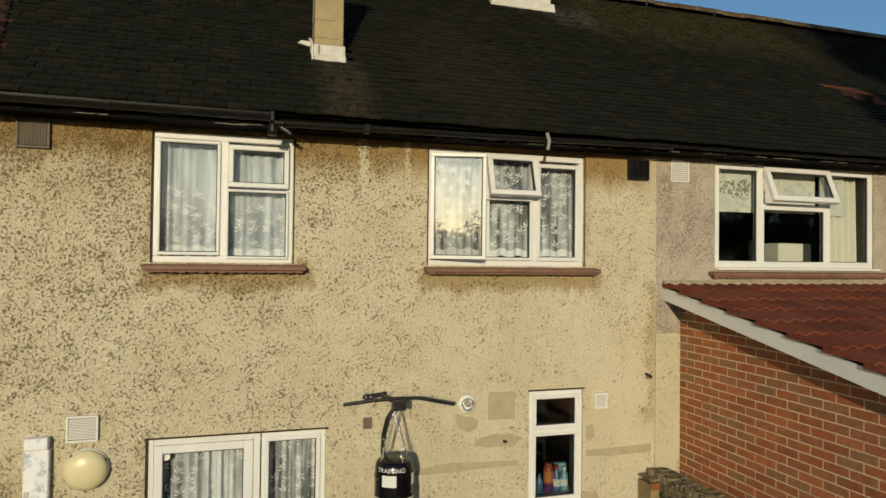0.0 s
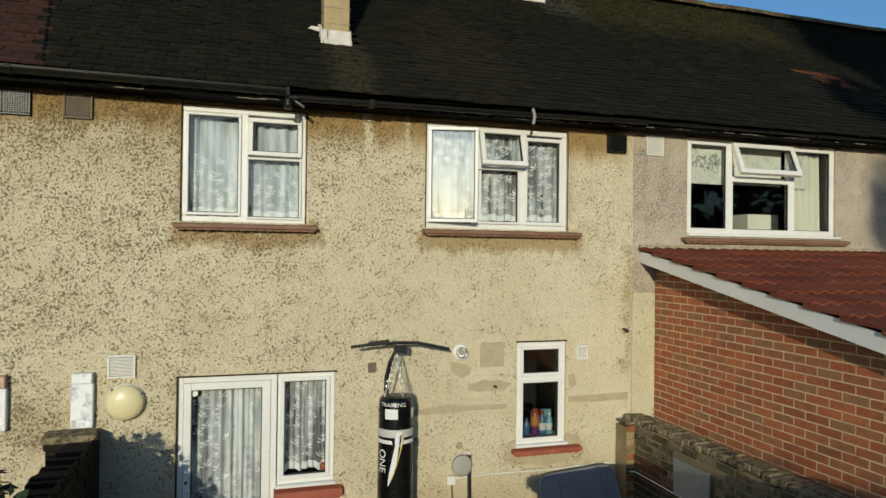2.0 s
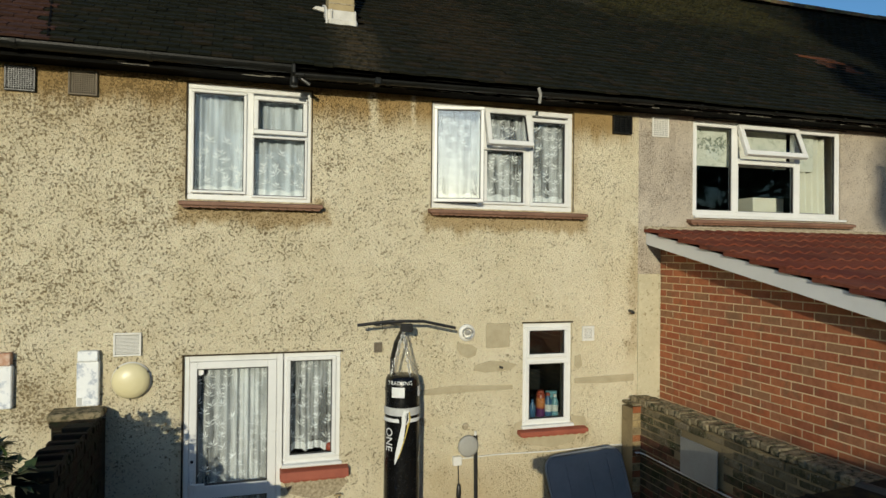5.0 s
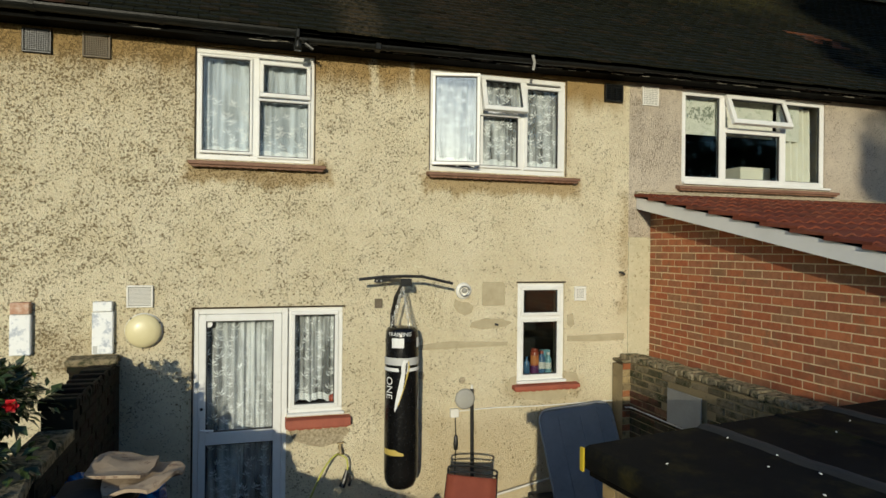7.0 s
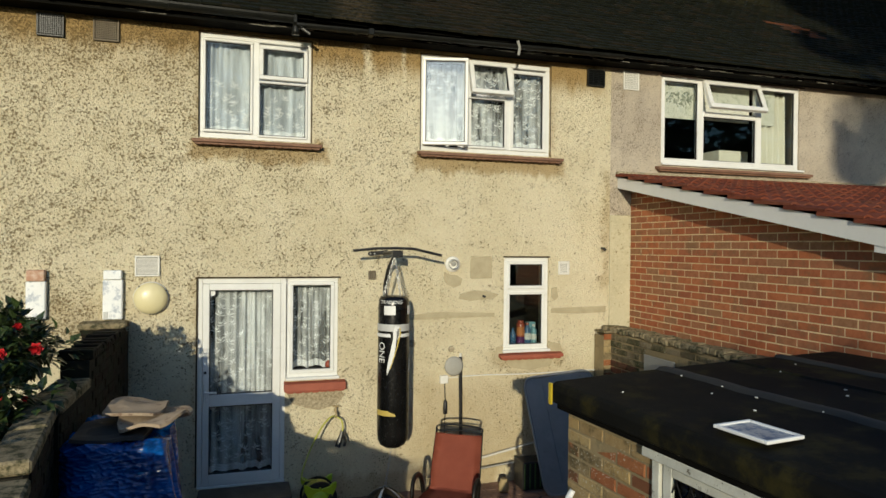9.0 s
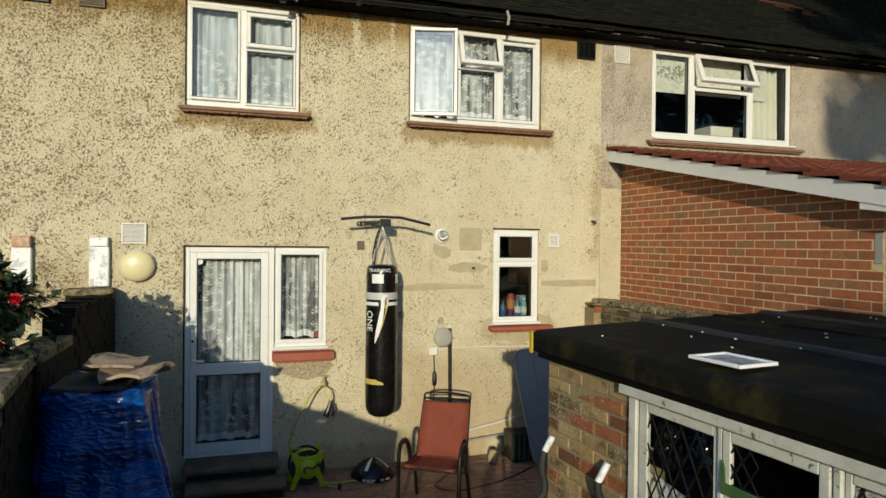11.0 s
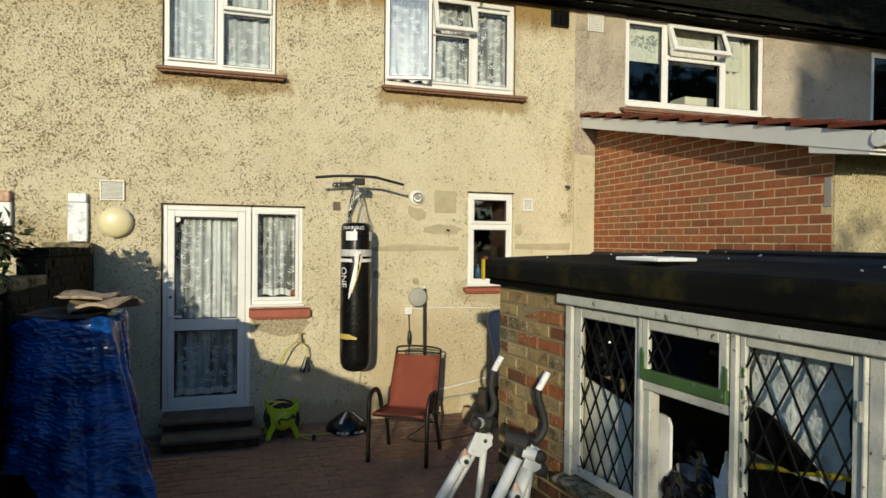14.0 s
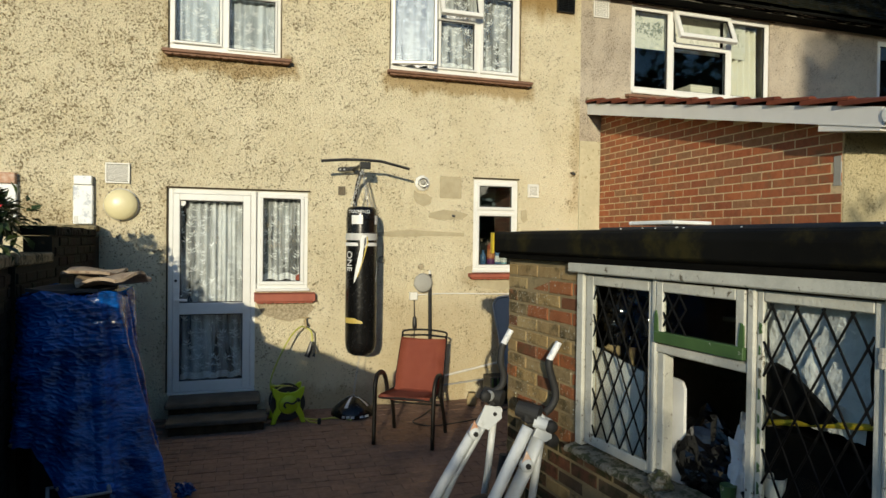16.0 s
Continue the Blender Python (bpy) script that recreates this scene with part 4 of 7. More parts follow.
part("bottle_body", lathe([(0.0, 0), (0.046, 0), (0.048, 0.01), (0.048, 0.23), (0.04, 0.25), (0.0, 0.25)], 16, (3.565, 0.2, 1.64)), M["red_item"], rb, smooth=True)
part("cap", lathe([(0.0, 0.25), (0.036, 0.25), (0.034, 0.275), (0.0, 0.275)], 16, (3.565, 0.2, 1.64)), M["red_item"], rb)
part("bottle_label", lathe([(0.0488, 0.10), (0.0490, 0.20)], 16, (3.565, 0.2, 1.64)), M["orange_label"], rb, "orange label band")
part("base_band", lathe([(0.0488, 0.0), (0.0490, 0.085)], 16, (3.565, 0.2, 1.64)), M["purple_label"], rb, "dark purple band")
solo("packet", box(3.665, 0.25, 1.64, 3.785, 0.30, 1.885, 0.006), M["teal_item"], "pale teal packet behind the bottles", "packet")
for x, h, r, mat, lab in ((3.652, 0.245, 0.043, "blue_item", "blue bottle with a pale label on the kitchen ledge"), (3.735, 0.225, 0.036, "teal_item", "pale teal bottle on the kitchen ledge")):
    bo = thing("bottle", lab, "bottle")
    part("bottle_body", lathe([(0.0, 0), (r * 0.9, 0), (r, 0.012), (r, h * 0.68), (r * 0.45, h * 0.84), (r * 0.45, h * 0.88), (0.0, h * 0.88)], 16, (x, 0.2, 1.64)), M[mat], bo, smooth=True)
    part("cap", lathe([(0.0, h * 0.88), (r * 0.55, h * 0.88), (r * 0.5, h), (0.0, h)], 14, (x, 0.2, 1.64)), M["red_item" if mat == "blue_item" else "white_ply"], bo)
    part("bottle_label", lathe([(r + 0.0008, h * 0.2), (r + 0.001, h * 0.5)], 16, (x, 0.2, 1.64)), M["print_white"], bo, "white label band")
part("weather_gap", boxes([(KIT[0] - 0.012, -0.004, KIT[3] + 0.0005, KIT[1] + 0.014, 0.012, KIT[3] + 0.016)], 0.002), M["recess_dark"], bpy.data.objects["window_6"], "dark cracked sealant over the frame")
solo("kitchen_ledge", box(3.26, 0.1, 1.60, 3.83, 0.34, 1.64), M["vent_white"], "white ledge inside the kitchen window", "ledge", "structure")


# ---- sills ----
def tile_sill(name, x0, x1, z, mat, label, depth=0.10, nibs=True, thick=0.05):
    s = thing(name, label, "window sill", kind="structure")
    prof = [(0.03, z), (-depth, z - 0.018), (-depth - 0.006, z - thick), (0.03, z - thick + 0.004)]
    part("upper_tile_course", prism(prof, "x", x0, x1, 0.004), M[mat], s)
    if nibs:
        n = int((x1 - x0 - 0.04) / 0.075)
        w = (x1 - x0 - 0.04) / n
        for i in range(n):
            a = x0 + 0.02 + i * w
            r = random.Random(i + int(x0 * 100)).uniform(0, 0.006)
            poly = [(a + 0.002, z - thick + 0.003), (a + w - 0.002, z - thick + 0.003), (a + w - 0.001, z - thick - 0.014), (a + w * 0.75, z - thick - 0.019 - r * 0.6), (a + w * 0.3, z - thick - 0.019 - r * 0.6), (a + 0.001, z - thick - 0.014)]
            part("tile", prism(poly, "y", -depth + 0.018, 0.0), M[mat], s)
    return s


tile_sill("sill_1", -0.055, 1.19, 3.828, "sill", "brown clay tile sill under the bedroom window")
tile_sill("sill_2", 2.225, 3.95, 3.823, "sill", "brown clay tile sill under the three-light window")
tile_sill("sill_3", 5.255, 7.65, 3.80, "sill", "brown clay tile sill of the next house", 0.08)
tile_sill("sill_4", 9.35, 11.4, 3.80, "sill", "brown clay tile sill of the farther window", 0.08)
tile_sill("sill_5", 0.835, 1.46, 1.375, "sill_red", "red painted sill below the side light", 0.085, True, 0.095)
tile_sill("sill_6", 3.205, 3.985, 1.572, "sill_red", "red painted sill below the kitchen window", 0.085, True, 0.055)
solo("bare_mortar", prism([(0.0, 1.26), (0.55, 1.262), (0.60, 1.20), (0.50, 1.10), (0.34, 1.06), (0.2, 1.09), (0.06, 1.14)], "y", -0.006, 0.01), M["stain"], "bare weathered mortar patch under the side light sill", "mortar patch", "structure").location.x = 0.86

# ---- roof ----
SLOPE = Vector((0, 1, PITCH)).normalized()
NORMAL = Vector((0, -PITCH, 1)).normalized()
RIDGE_Z = EAVE_Z + PITCH * (RIDGE_Y - EAVE_Y)
ROOF_X0, ROOF_X1 = -3.4, 13.5
under = prism([(EAVE_Y, EAVE_Z - 0.03), (RIDGE_Y, RIDGE_Z - 0.03), (7.2, EAVE_Z - 0.03), (7.2, EAVE_Z - 0.12), (0.2, EAVE_Z - 0.05), (EAVE_Y, EAVE_Z - 0.048)], "x", ROOF_X0, ROOF_X1)
roof = thing("roof", "dark weathered plain-tile pitched roof with black gutter", "roof", kind="structure")
part("roof_deck", under, M["felt_under"], roof)


def roof_at(x, s, n):
    p = Vector((x, EAVE_Y, EAVE_Z)) + SLOPE * s + NORMAL * n
    return (p.x, p.y, p.z)


TILE_W, GAUGE, TILE_L = 0.172, 0.103, 0.17


def tile_mesh(mat):
    """One plain clay tile, cambered, lying on the slope: x along the eave, y up the slope, z out."""
    bm = bmesh.new()
    w, l, t = TILE_W - 0.006, TILE_L, 0.02
    rows = []
    for y, z in ((-0.03, 0.036), (l - 0.03, 0.004)):
        top = [bm.verts.new((x, y, z + (0.004 if x == w / 2 else 0))) for x in (0, w / 2, w)]
        bot = [bm.verts.new((x, y, z - t)) for x in (0, w)]
        rows.append((top, bot))
    (ta, ba), (tb, bb) = rows
    bm.faces.new((ta[0], ta[1], tb[1], tb[0]))
    bm.faces.new((ta[1], ta[2], tb[2], tb[1]))
    bm.faces.new((ba[0], ba[1], ta[2], ta[1], ta[0]))
    bm.faces.new((ba[0], ta[0], tb[0], bb[0]))
    bm.faces.new((ba[1], bb[1], tb[2], ta[2]))
    return mesh_of("tile", bm, mat)


ROOF_BASIS = Matrix(((1, 0, 0), (0, SLOPE.y, NORMAL.y), (0, SLOPE.z, NORMAL.z))).to_4x4()


def tiles_joined(cells, rnd):
    """Many tiles in one mesh; cells are (x, s)."""
    vs, fs = [], []
    w, t = TILE_W - 0.006, 0.02
    for x, s in cells:
        j, k = rnd.uniform(-0.006, 0.006), rnd.uniform(-0.003, 0.009)
        o = len(vs)
        for y, z in ((-0.03 + j, 0.036 + k), (TILE_L - 0.03, 0.004)):
            for xx, dz in ((0, 0), (w / 2, 0.004), (w, 0), (0, -t), (w, -t)):
                vs.append(roof_at(x + xx, s + y, z + dz))
        fs += [(o, o + 1, o + 6, o + 5), (o + 1, o + 2, o + 7, o + 6), (o + 3, o + 4, o + 2, o + 1, o), (o + 3, o, o + 5, o + 8), (o + 4, o + 9, o + 7, o + 2)]
    return vs, fs


def from_lists(name, vs, fs, mat, parent):
    me = bpy.data.meshes.new(name)
    me.from_pydata(vs, [], fs)
    me.materials.append(mat)
    ob = new(name, me)
    ob.parent = parent
    return tagged(ob, kind="stuff")


rnd = random.Random(5)
SLOPE_LEN = (RIDGE_Y - EAVE_Y) * math.sqrt(1 + PITCH * PITCH)
near_cells, rest, brown, orange = [], [], [], []
for r in range(int(SLOPE_LEN / GAUGE)):
    s = -0.045 + r * GAUGE  # the lowest course overhangs the gutter
    x = ROOF_X0 + (r % 2) * TILE_W / 2
    while x < ROOF_X1:
        verge = -1.02 - 0.17 * s
        hole = (1.27 < x + 0.1 < 1.62 and 1.02 < s < 1.36)
        if hole:
            x += TILE_W
            continue
        if x + TILE_W / 2 < verge:
            brown.append((x, s))
        elif ((x - 8.42) / 0.46) ** 2 + ((s - 1.74 + (x - 8.42) * 0.25) / 0.22) ** 2 < 1 and rnd.random() < 0.85:
            orange.append((x, s))
        elif 0.0 < x < 4.3 and s < 1.3 and len(near_cells) < 298:
            near_cells.append((x, s))
        else:
            rest.append((x, s))
        x += TILE_W
for nm, cells, mat in (("roof_tiles", rest, "tile_rest"), ("brown_roof_tiles", brown, "tile_brown"), ("orange_roof_tiles", orange, "tile_orange")):
    from_lists(nm, *tiles_joined(cells, rnd), M[mat], roof)
arc = [(0.13 * math.cos(math.pi * k / 8), 0.115 * math.sin(math.pi * k / 8)) for k in range(9)]
ridge_me = mesh_of("ridge_tile", prism(arc + [(0.115 * math.cos(math.pi * k / 8), 0.1 * math.sin(math.pi * k / 8)) for k in range(8, -1, -1)], "x", 0, 0.44), M["ridge"])
x = ROOF_X0
while x < ROOF_X1:
    part("ridge_tile", ridge_me, None, roof, m=pose(x, RIDGE_Y, RIDGE_Z + 0.0 + rnd.uniform(-0.006, 0.01), rnd.uniform(-2, 2)))
    x += 0.448

vs = prism([(-0.008, 0.0), (0.008, 0.0), (0.008, 0.038), (-0.008, 0.038)], "y", -0.02, SLOPE_LEN)
for q in vs.verts:
    q.co = Vector(roof_at(-1.02 - 0.17 * q.co.y + q.co.x, q.co.y, q.co.z))
part("verge_strip", vs, M["board"], roof, "dark strip between the two houses' tiles")

# fascia board, soffit and gutter along the eaves
eaves = thing("gutter", "black cast-iron half-round gutter on a flaking fascia board", "gutter", kind="structure")
foot = [(-4.0, 4.916), (0.9, 4.918), (2.4, 4.922), (4.4, 4.940), (5.2, 4.952), (13.5, 4.952)]  # the board's lower edge climbs past the party wall
part("fascia_board", prism(foot + [(13.5, 5.02), (-4.0, 5.02)], "y", -0.225, -0.2), M["board"], eaves)
part("soffit", prism(foot + [(x, z + 0.015) for x, z in reversed(foot)], "y", -0.2, 0.003), M["board"], eaves).location.z = 0.004


def gutter_z(x):
    """Height of the gutter's rim line: level over the first house, then a lower run that climbs a little."""
    return 5.018 if x < 0.88 else 4.955 + 0.013 * (min(x, 4.6) - 0.88)


def gutter_run(x0, x1, r):
    prof = [(r * math.cos(a), r * math.sin(a)) for a in [math.pi + math.pi * k / 10 for k in range(11)]]
    inner = [((r - 0.006) * math.cos(a), (r - 0.006) * math.sin(a)) for a in [math.pi + math.pi * k / 10 for k in range(10, -1, -1)]]
    bm = prism([(-0.29 + p[0], p[1]) for p in prof + inner], "x", x0, x1)
    for v in bm.verts:
        v.co.z += gutter_z(min(max(v.co.x, x0 + 0.001), x1 - 0.001))
    return bm


part("gutter_length", gutter_run(-4.0, 0.88, 0.060), M["iron"], eaves)
part("gutter_length", gutter_run(0.88, 4.60, 0.040), M["iron"], eaves)
part("gutter_length", gutter_run(4.60, 13.5, 0.022), M["iron"], eaves)
for x in (-3.2, -2.2, -1.25, -0.27, 0.66, 1.5, 1.75, 2.5, 3.4, 4.2, 5.2, 6.2, 7.2, 8.4):
    zz, r = gutter_z(x), 0.064 if x < 0.88 else 0.044 if x < 4.6 else 0.025
    b = lathe([(r, -0.02), (r + 0.004, -0.02), (r + 0.004, 0.02), (r, 0.02)], 16, (x, -0.29, zz), "x")
    bmesh.ops.delete(b, geom=[v for v in b.verts if v.co.z > zz + 0.012], context="VERTS")
    part("gutter_bracket", b, M["iron"], eaves)
part("outlet", lathe([(0.030, 0.0), (0.034, 0.0), (0.038, 0.04), (0.030, 0.08), (0.028, 0.12)], 14, (0.90, -0.29, 4.845)), M["iron"], eaves, smooth=True)
part("gutter_union", boxes([(0.875, -0.356, 4.945, 0.912, -0.225, 5.03), (0.90, -0.345, 4.925, 0.99, -0.24, 4.958)], 0.008), M["iron"], eaves)
part("broken_pipe", tube([(3.28, -0.3, 4.88), (3.28, -0.33, 4.95), (3.25, -0.345, 5.02)], 0.016, 8), M["vent_grey"], eaves, "short pale pipe stub at the gutter")
part("pipe_stub", tube([(1.00, -0.22, 4.925), (0.97, -0.29, 4.91), (1.04, -0.30, 4.865)], 0.017, 8), M["iron"], eaves)
for i in range(110):
    x = rnd.uniform(-0.9, 3.4) if i < 34 else rnd.uniform(2.6, 9.5)
    low = 4.922 + 0.034 * min(1.0, max(0.0, (x - 2.4) / 2.8))
    z = low + rnd.choice((0.0, 0.004, 0.018, 0.03)) + rnd.uniform(0.0, 0.008)
    ln = rnd.uniform(0.03, 0.24)
    h = rnd.uniform(0.002, 0.007)
    part("paint_flake", prism([(x, z), (x + ln * 0.5, z - h * 0.3), (x + ln, z), (x + ln * 0.9, z + h), (x + ln * 0.6, z + h * 0.4), (x + ln * 0.3, z + h * 0.8)], "y", -0.231, -0.226), M["flake"], eaves)
gl = thing("gutter_joint", "dark square joint piece of the gutter", "gutter joint", kind="structure")
part("joint_body", boxes([(1.62, -0.34, 4.915, 1.68, -0.23, 4.985)], 0.01), M["iron"], gl)

# flue stack near the eaves and the chimney at the ridge
st = thing("flue_stack", "square tan cement flue stack with whitened flashing on the roof", "flue")
part("shaft", prism([(1.295, 0.56), (1.562, 0.56), (1.562, 0.83), (1.295, 0.83)], "z", 5.6, 7.0, 0.008), M["flue_stack"], st)
for z in (5.95, 6.12, 6.5):
    part("joint_band", prism([(1.291, 0.556), (1.566, 0.556), (1.566, 0.834), (1.291, 0.834)], "z", z, z + 0.012), M["stain"], st)
cone = prism([(1.285, 0.548), (1.572, 0.548), (1.572, 0.84), (1.285, 0.84)], "z", 5.58, 5.885, 0.006)
for v in cone.verts:
    k = (5.885 - v.co.z) / 0.305
    v.co.x += 0.022 * k * (1 if v.co.x > 1.43 else -0.4)
    v.co.y -= 0.045 * k if v.co.y < 0.7 else 0.0
part("flashing", cone, M["flashing"], st)
part("side_apron", prism([(0.50, 5.62), (0.86, 5.90), (0.86, 6.04), (0.70, 5.98), (0.56, 5.90), (0.50, 5.74)], "x", 1.262, 1.282, 0.004), M["flashing"], st)
fl = prism([(1.30, 0.50), (1.58, 0.50), (1.60, 0.56), (1.27, 0.56)], "z", 5.70, 5.78, 0.01)
part("apron", fl, M["flashing"], st)
part("apron_tail", prism([(1.14, 5.915), (1.28, 5.885), (1.28, 5.94), (1.18, 5.945)], "y", 0.66, 0.70, 0.006), M["flashing"], st)
for x in (1.30, 1.545):
    part("mortar_fillet", prism([(x, 5.60), (x + 0.035, 5.60), (x + 0.03, 5.88), (x + 0.01, 5.88)], "y", 0.505, 0.54, 0.008), M["flashing"], st)
part("cap", prism([(1.25, 0.52), (1.605, 0.52), (1.605, 0.87), (1.25, 0.87)], "z", 7.0, 7.08, 0.01), M["flue_stack"], st)
ch = thing("chimney", "red brick chimney with pale flashing near the ridge", "chimney")
part("shaft", box(3.86, 2.48, 7.3, 4.70, 3.6, 9.6), M["mortar"], ch)
part("flashing", prism([(3.84, 2.44), (4.73, 2.44), (4.73, 3.0), (3.84, 3.0)], "z", 7.12, 7.47, 0.01), M["flashing"], ch)
part("apron", prism([(3.80, 7.18), (4.76, 7.18), (4.74, 7.30), (3.82, 7.30)], "y", 2.34, 2.46, 0.01), M["flashing"], ch)

ch.location = (0, 0.16, 0.14)

# ---- the brick extension of the next house ----
EX = 4.915


def ext_top(y):
    return 3.60 + 0.208 * y


ext = thing("extension", "single-storey red brick extension with a red tiled lean-to roof", "extension", kind="structure")
part("side_core", prism([(0.004, 0.0), (-3.35, 0.0), (-3.35, ext_top(-3.35)), (0.004, ext_top(0))], "x", EX + 0.0022, EX + 0.24), M["mortar"], ext)
part("front_wall", box(EX + 0.004, -3.362, 0.0, 9.3, -3.12, 2.84), M["render_yellow"], ext, "yellow pebble-dashed end wall")
part("far_wall", box(9.1, -3.1, 0.0, 9.3, 0.0, 2.9), M["render_yellow"], ext)
part("block", box(EX - 0.002, -3.352, 2.375, EX + 0.03, -3.268, 2.615, 0.012), M["vent_grey"], ext, "grey concrete block in the brickwork")
v = part("verge_board", prism([(0.0, 3.633), (-3.80, 2.860), (-3.80, 2.724), (0.0, 3.502)], "x", 4.727, 4.749), M["fascia_white"], ext, "white verge board")
# Soffit coloured near black to stand for the shade under the verge.
part("verge_soffit", prism([(0.0, 3.535), (-3.78, 2.760), (-3.78, 2.748), (0.0, 3.523)], "x", 4.749, EX + 0.1), M["recess_dark"], ext)
part("box_end", prism([(-3.30, 2.84), (-3.78, 2.745), (-3.78, 2.705), (-3.30, 2.775)], "x", 4.735, EX + 0.02), M["fascia_white"], ext)
part("roof_deck", prism([(0.0, 3.63), (-3.80, 2.855), (-3.80, 2.80), (0.0, 3.57)], "x", 4.737, 9.35), M["felt_under"], ext)
part("gutter_length", prism([(-3.86 + 0.05 * math.cos(a), 2.80 + 0.05 * math.sin(a)) for a in [math.pi + math.pi * k / 8 for k in range(9)]], "x", 4.72, 9.4), M["upvc"], ext)
part("gutter_end", lathe([(0.0, -0.006), (0.056, -0.006), (0.056, 0.01), (0.0, 0.01)], 16, (4.72, -3.86, 2.80), "x"), M["upvc"], ext)
part("eaves_board", box(4.73, -3.815, 2.725, 9.35, -3.79, 2.85), M["fascia_white"], ext)
part("flashing_strip", box(4.70, -0.05, 3.655, 9.35, 0.002, 3.70, 0.006), M["stain"], ext)

# wave-shaped concrete tiles
tw, tg = 0.30, 0.345
bm = bmesh.new()
prof = [(i / 12 * tw, 0.026 * (math.sin(i / 12 * math.tau * 2) * 0.5 + 0.5)) for i in range(13)]
a_top = [bm.verts.new((px, -0.02, pz + 0.048)) for px, pz in prof]
b_top = [bm.verts.new((px, tg + 0.04, pz + 0.020)) for px, pz in prof]
a_bot = [bm.verts.new((px, -0.02, pz + 0.030)) for px, pz in prof]
for i in range(12):
    bm.faces.new((a_top[i], a_top[i + 1], b_top[i + 1], b_top[i]))
    bm.faces.new((a_bot[i], a_bot[i + 1], a_top[i + 1], a_top[i]))
lb = bm.verts.new((0, tg + 0.04, -0.002))
bm.faces.new((a_bot[0], a_top[0], b_top[0], lb))
ext_tile = mesh_of("tile", bm, M["ext_tile"])
es = Vector((0, 3.80, 0.775)).normalized()
en = Vector((0, -es.z, es.y))
ebasis = Matrix(((1, 0, 0), (0, es.y, en.y), (0, es.z, en.z))).to_4x4()
for r in range(12):
    for c in range(15):
        p = Vector((4.700 + c * tw, -3.86, 2.846)) + es * (r * tg * 0.955)
        if p.y < -0.2:
            ob = part("tile", ext_tile, None, ext)
            ob.matrix_basis = Matrix.Translation(p) @ ebasis @ pose(0, 0, 0, 0, rnd.uniform(-0.4, 0.4), 0)

# ---- boundary walls ----
lw = thing("boundary_wall", "low mossy brick garden wall with coping and an end pier", "wall", kind="structure")
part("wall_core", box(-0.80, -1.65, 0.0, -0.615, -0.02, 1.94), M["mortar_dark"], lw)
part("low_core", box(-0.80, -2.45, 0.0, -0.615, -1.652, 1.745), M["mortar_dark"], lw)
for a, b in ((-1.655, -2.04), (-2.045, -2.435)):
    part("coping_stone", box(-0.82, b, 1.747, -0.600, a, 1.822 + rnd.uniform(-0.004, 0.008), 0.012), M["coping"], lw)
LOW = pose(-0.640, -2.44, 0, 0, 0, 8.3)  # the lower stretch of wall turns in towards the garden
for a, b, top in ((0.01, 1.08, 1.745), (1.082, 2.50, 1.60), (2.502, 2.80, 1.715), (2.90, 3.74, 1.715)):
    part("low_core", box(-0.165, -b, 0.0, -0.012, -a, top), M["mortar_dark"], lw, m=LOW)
# coping: whole at first, then sunk lengths and a slit added to shape its shadow
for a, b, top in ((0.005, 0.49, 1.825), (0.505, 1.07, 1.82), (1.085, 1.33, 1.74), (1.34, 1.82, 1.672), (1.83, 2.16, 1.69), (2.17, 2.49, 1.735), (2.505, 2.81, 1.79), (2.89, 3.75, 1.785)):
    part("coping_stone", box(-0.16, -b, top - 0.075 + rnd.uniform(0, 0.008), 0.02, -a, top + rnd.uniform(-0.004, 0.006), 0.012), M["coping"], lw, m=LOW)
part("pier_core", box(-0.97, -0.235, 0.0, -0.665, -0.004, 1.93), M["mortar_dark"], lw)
part("pier_cap", prism([(-1.0, -0.27), (-0.60, -0.25), (-0.61, -0.003), (-1.02, -0.003)], "z", 1.985, 2.045, 0.014), M["coping"], lw)
rw = thing("boundary_wall", "old brick garden wall beside the extension, moss on top", "wall", kind="structure")
part("wall_core", box(4.53, -7.5, 0.0, 4.72, -0.02, 1.80), M["mortar_old"], rw)
part("pier_core", box(4.43, -0.215, 0.0, 4.60, -0.016, 1.76), M["mortar_old"], rw)
part("board_panel", box(4.485, -1.42, 1.32, 4.50, -0.92, 1.66, 0.004), M["vent_grey"], rw, "grey board fixed to the bricks")

# ---- the brick shed ----
SHED = pose(2.235, -3.43, 0, 0, 0, -84.95)  # x along the yard side towards the garden, y into the shed
shed = thing("shed", "old brick shed with a black felt roof and peeling white windows", "shed", SHED, kind="structure")
SW = (0.725, 2.24, 0.93, 1.80)
part("yard_wall", wall_sheet(0.0, 3.7, 0.0, 1.86, [SW], 0.0045, 0.11), M["mortar_old"], shed)
part("end_wall", box(0.008, 0.112, 0.0, 0.11, 2.2, 1.86), M["mortar_old"], shed)
part("back_wall", box(0.0, 2.202, 0.0, 3.7, 2.3, 1.9), M["mortar_old"], shed)
part("garden_wall", box(3.6, 0.112, 0.0, 3.7, 2.2, 1.86), M["mortar_old"], shed)
part("shed_floor", box(0.112, 0.112, 0.0, 3.6, 2.2, 0.12), M["bed"], shed)
roof_prof = [(-0.050, 1.872), (-0.072, 1.885), (-0.078, 1.955), (-0.066, 1.985), (-0.04, 1.998), (0.3, 2.012), (1.2, 2.035), (2.32, 2.05), (2.32, 1.90), (0.0, 1.865)]
part("felt_roof", prism(roof_prof, "x", -0.07, 3.8, 0.004), M["felt"], shed, "black mineral felt turned down over the edge")
part("under_board", box(-0.05, -0.045, 1.842, 3.78, 0.02, 1.871, 0.004), M["board"], shed)
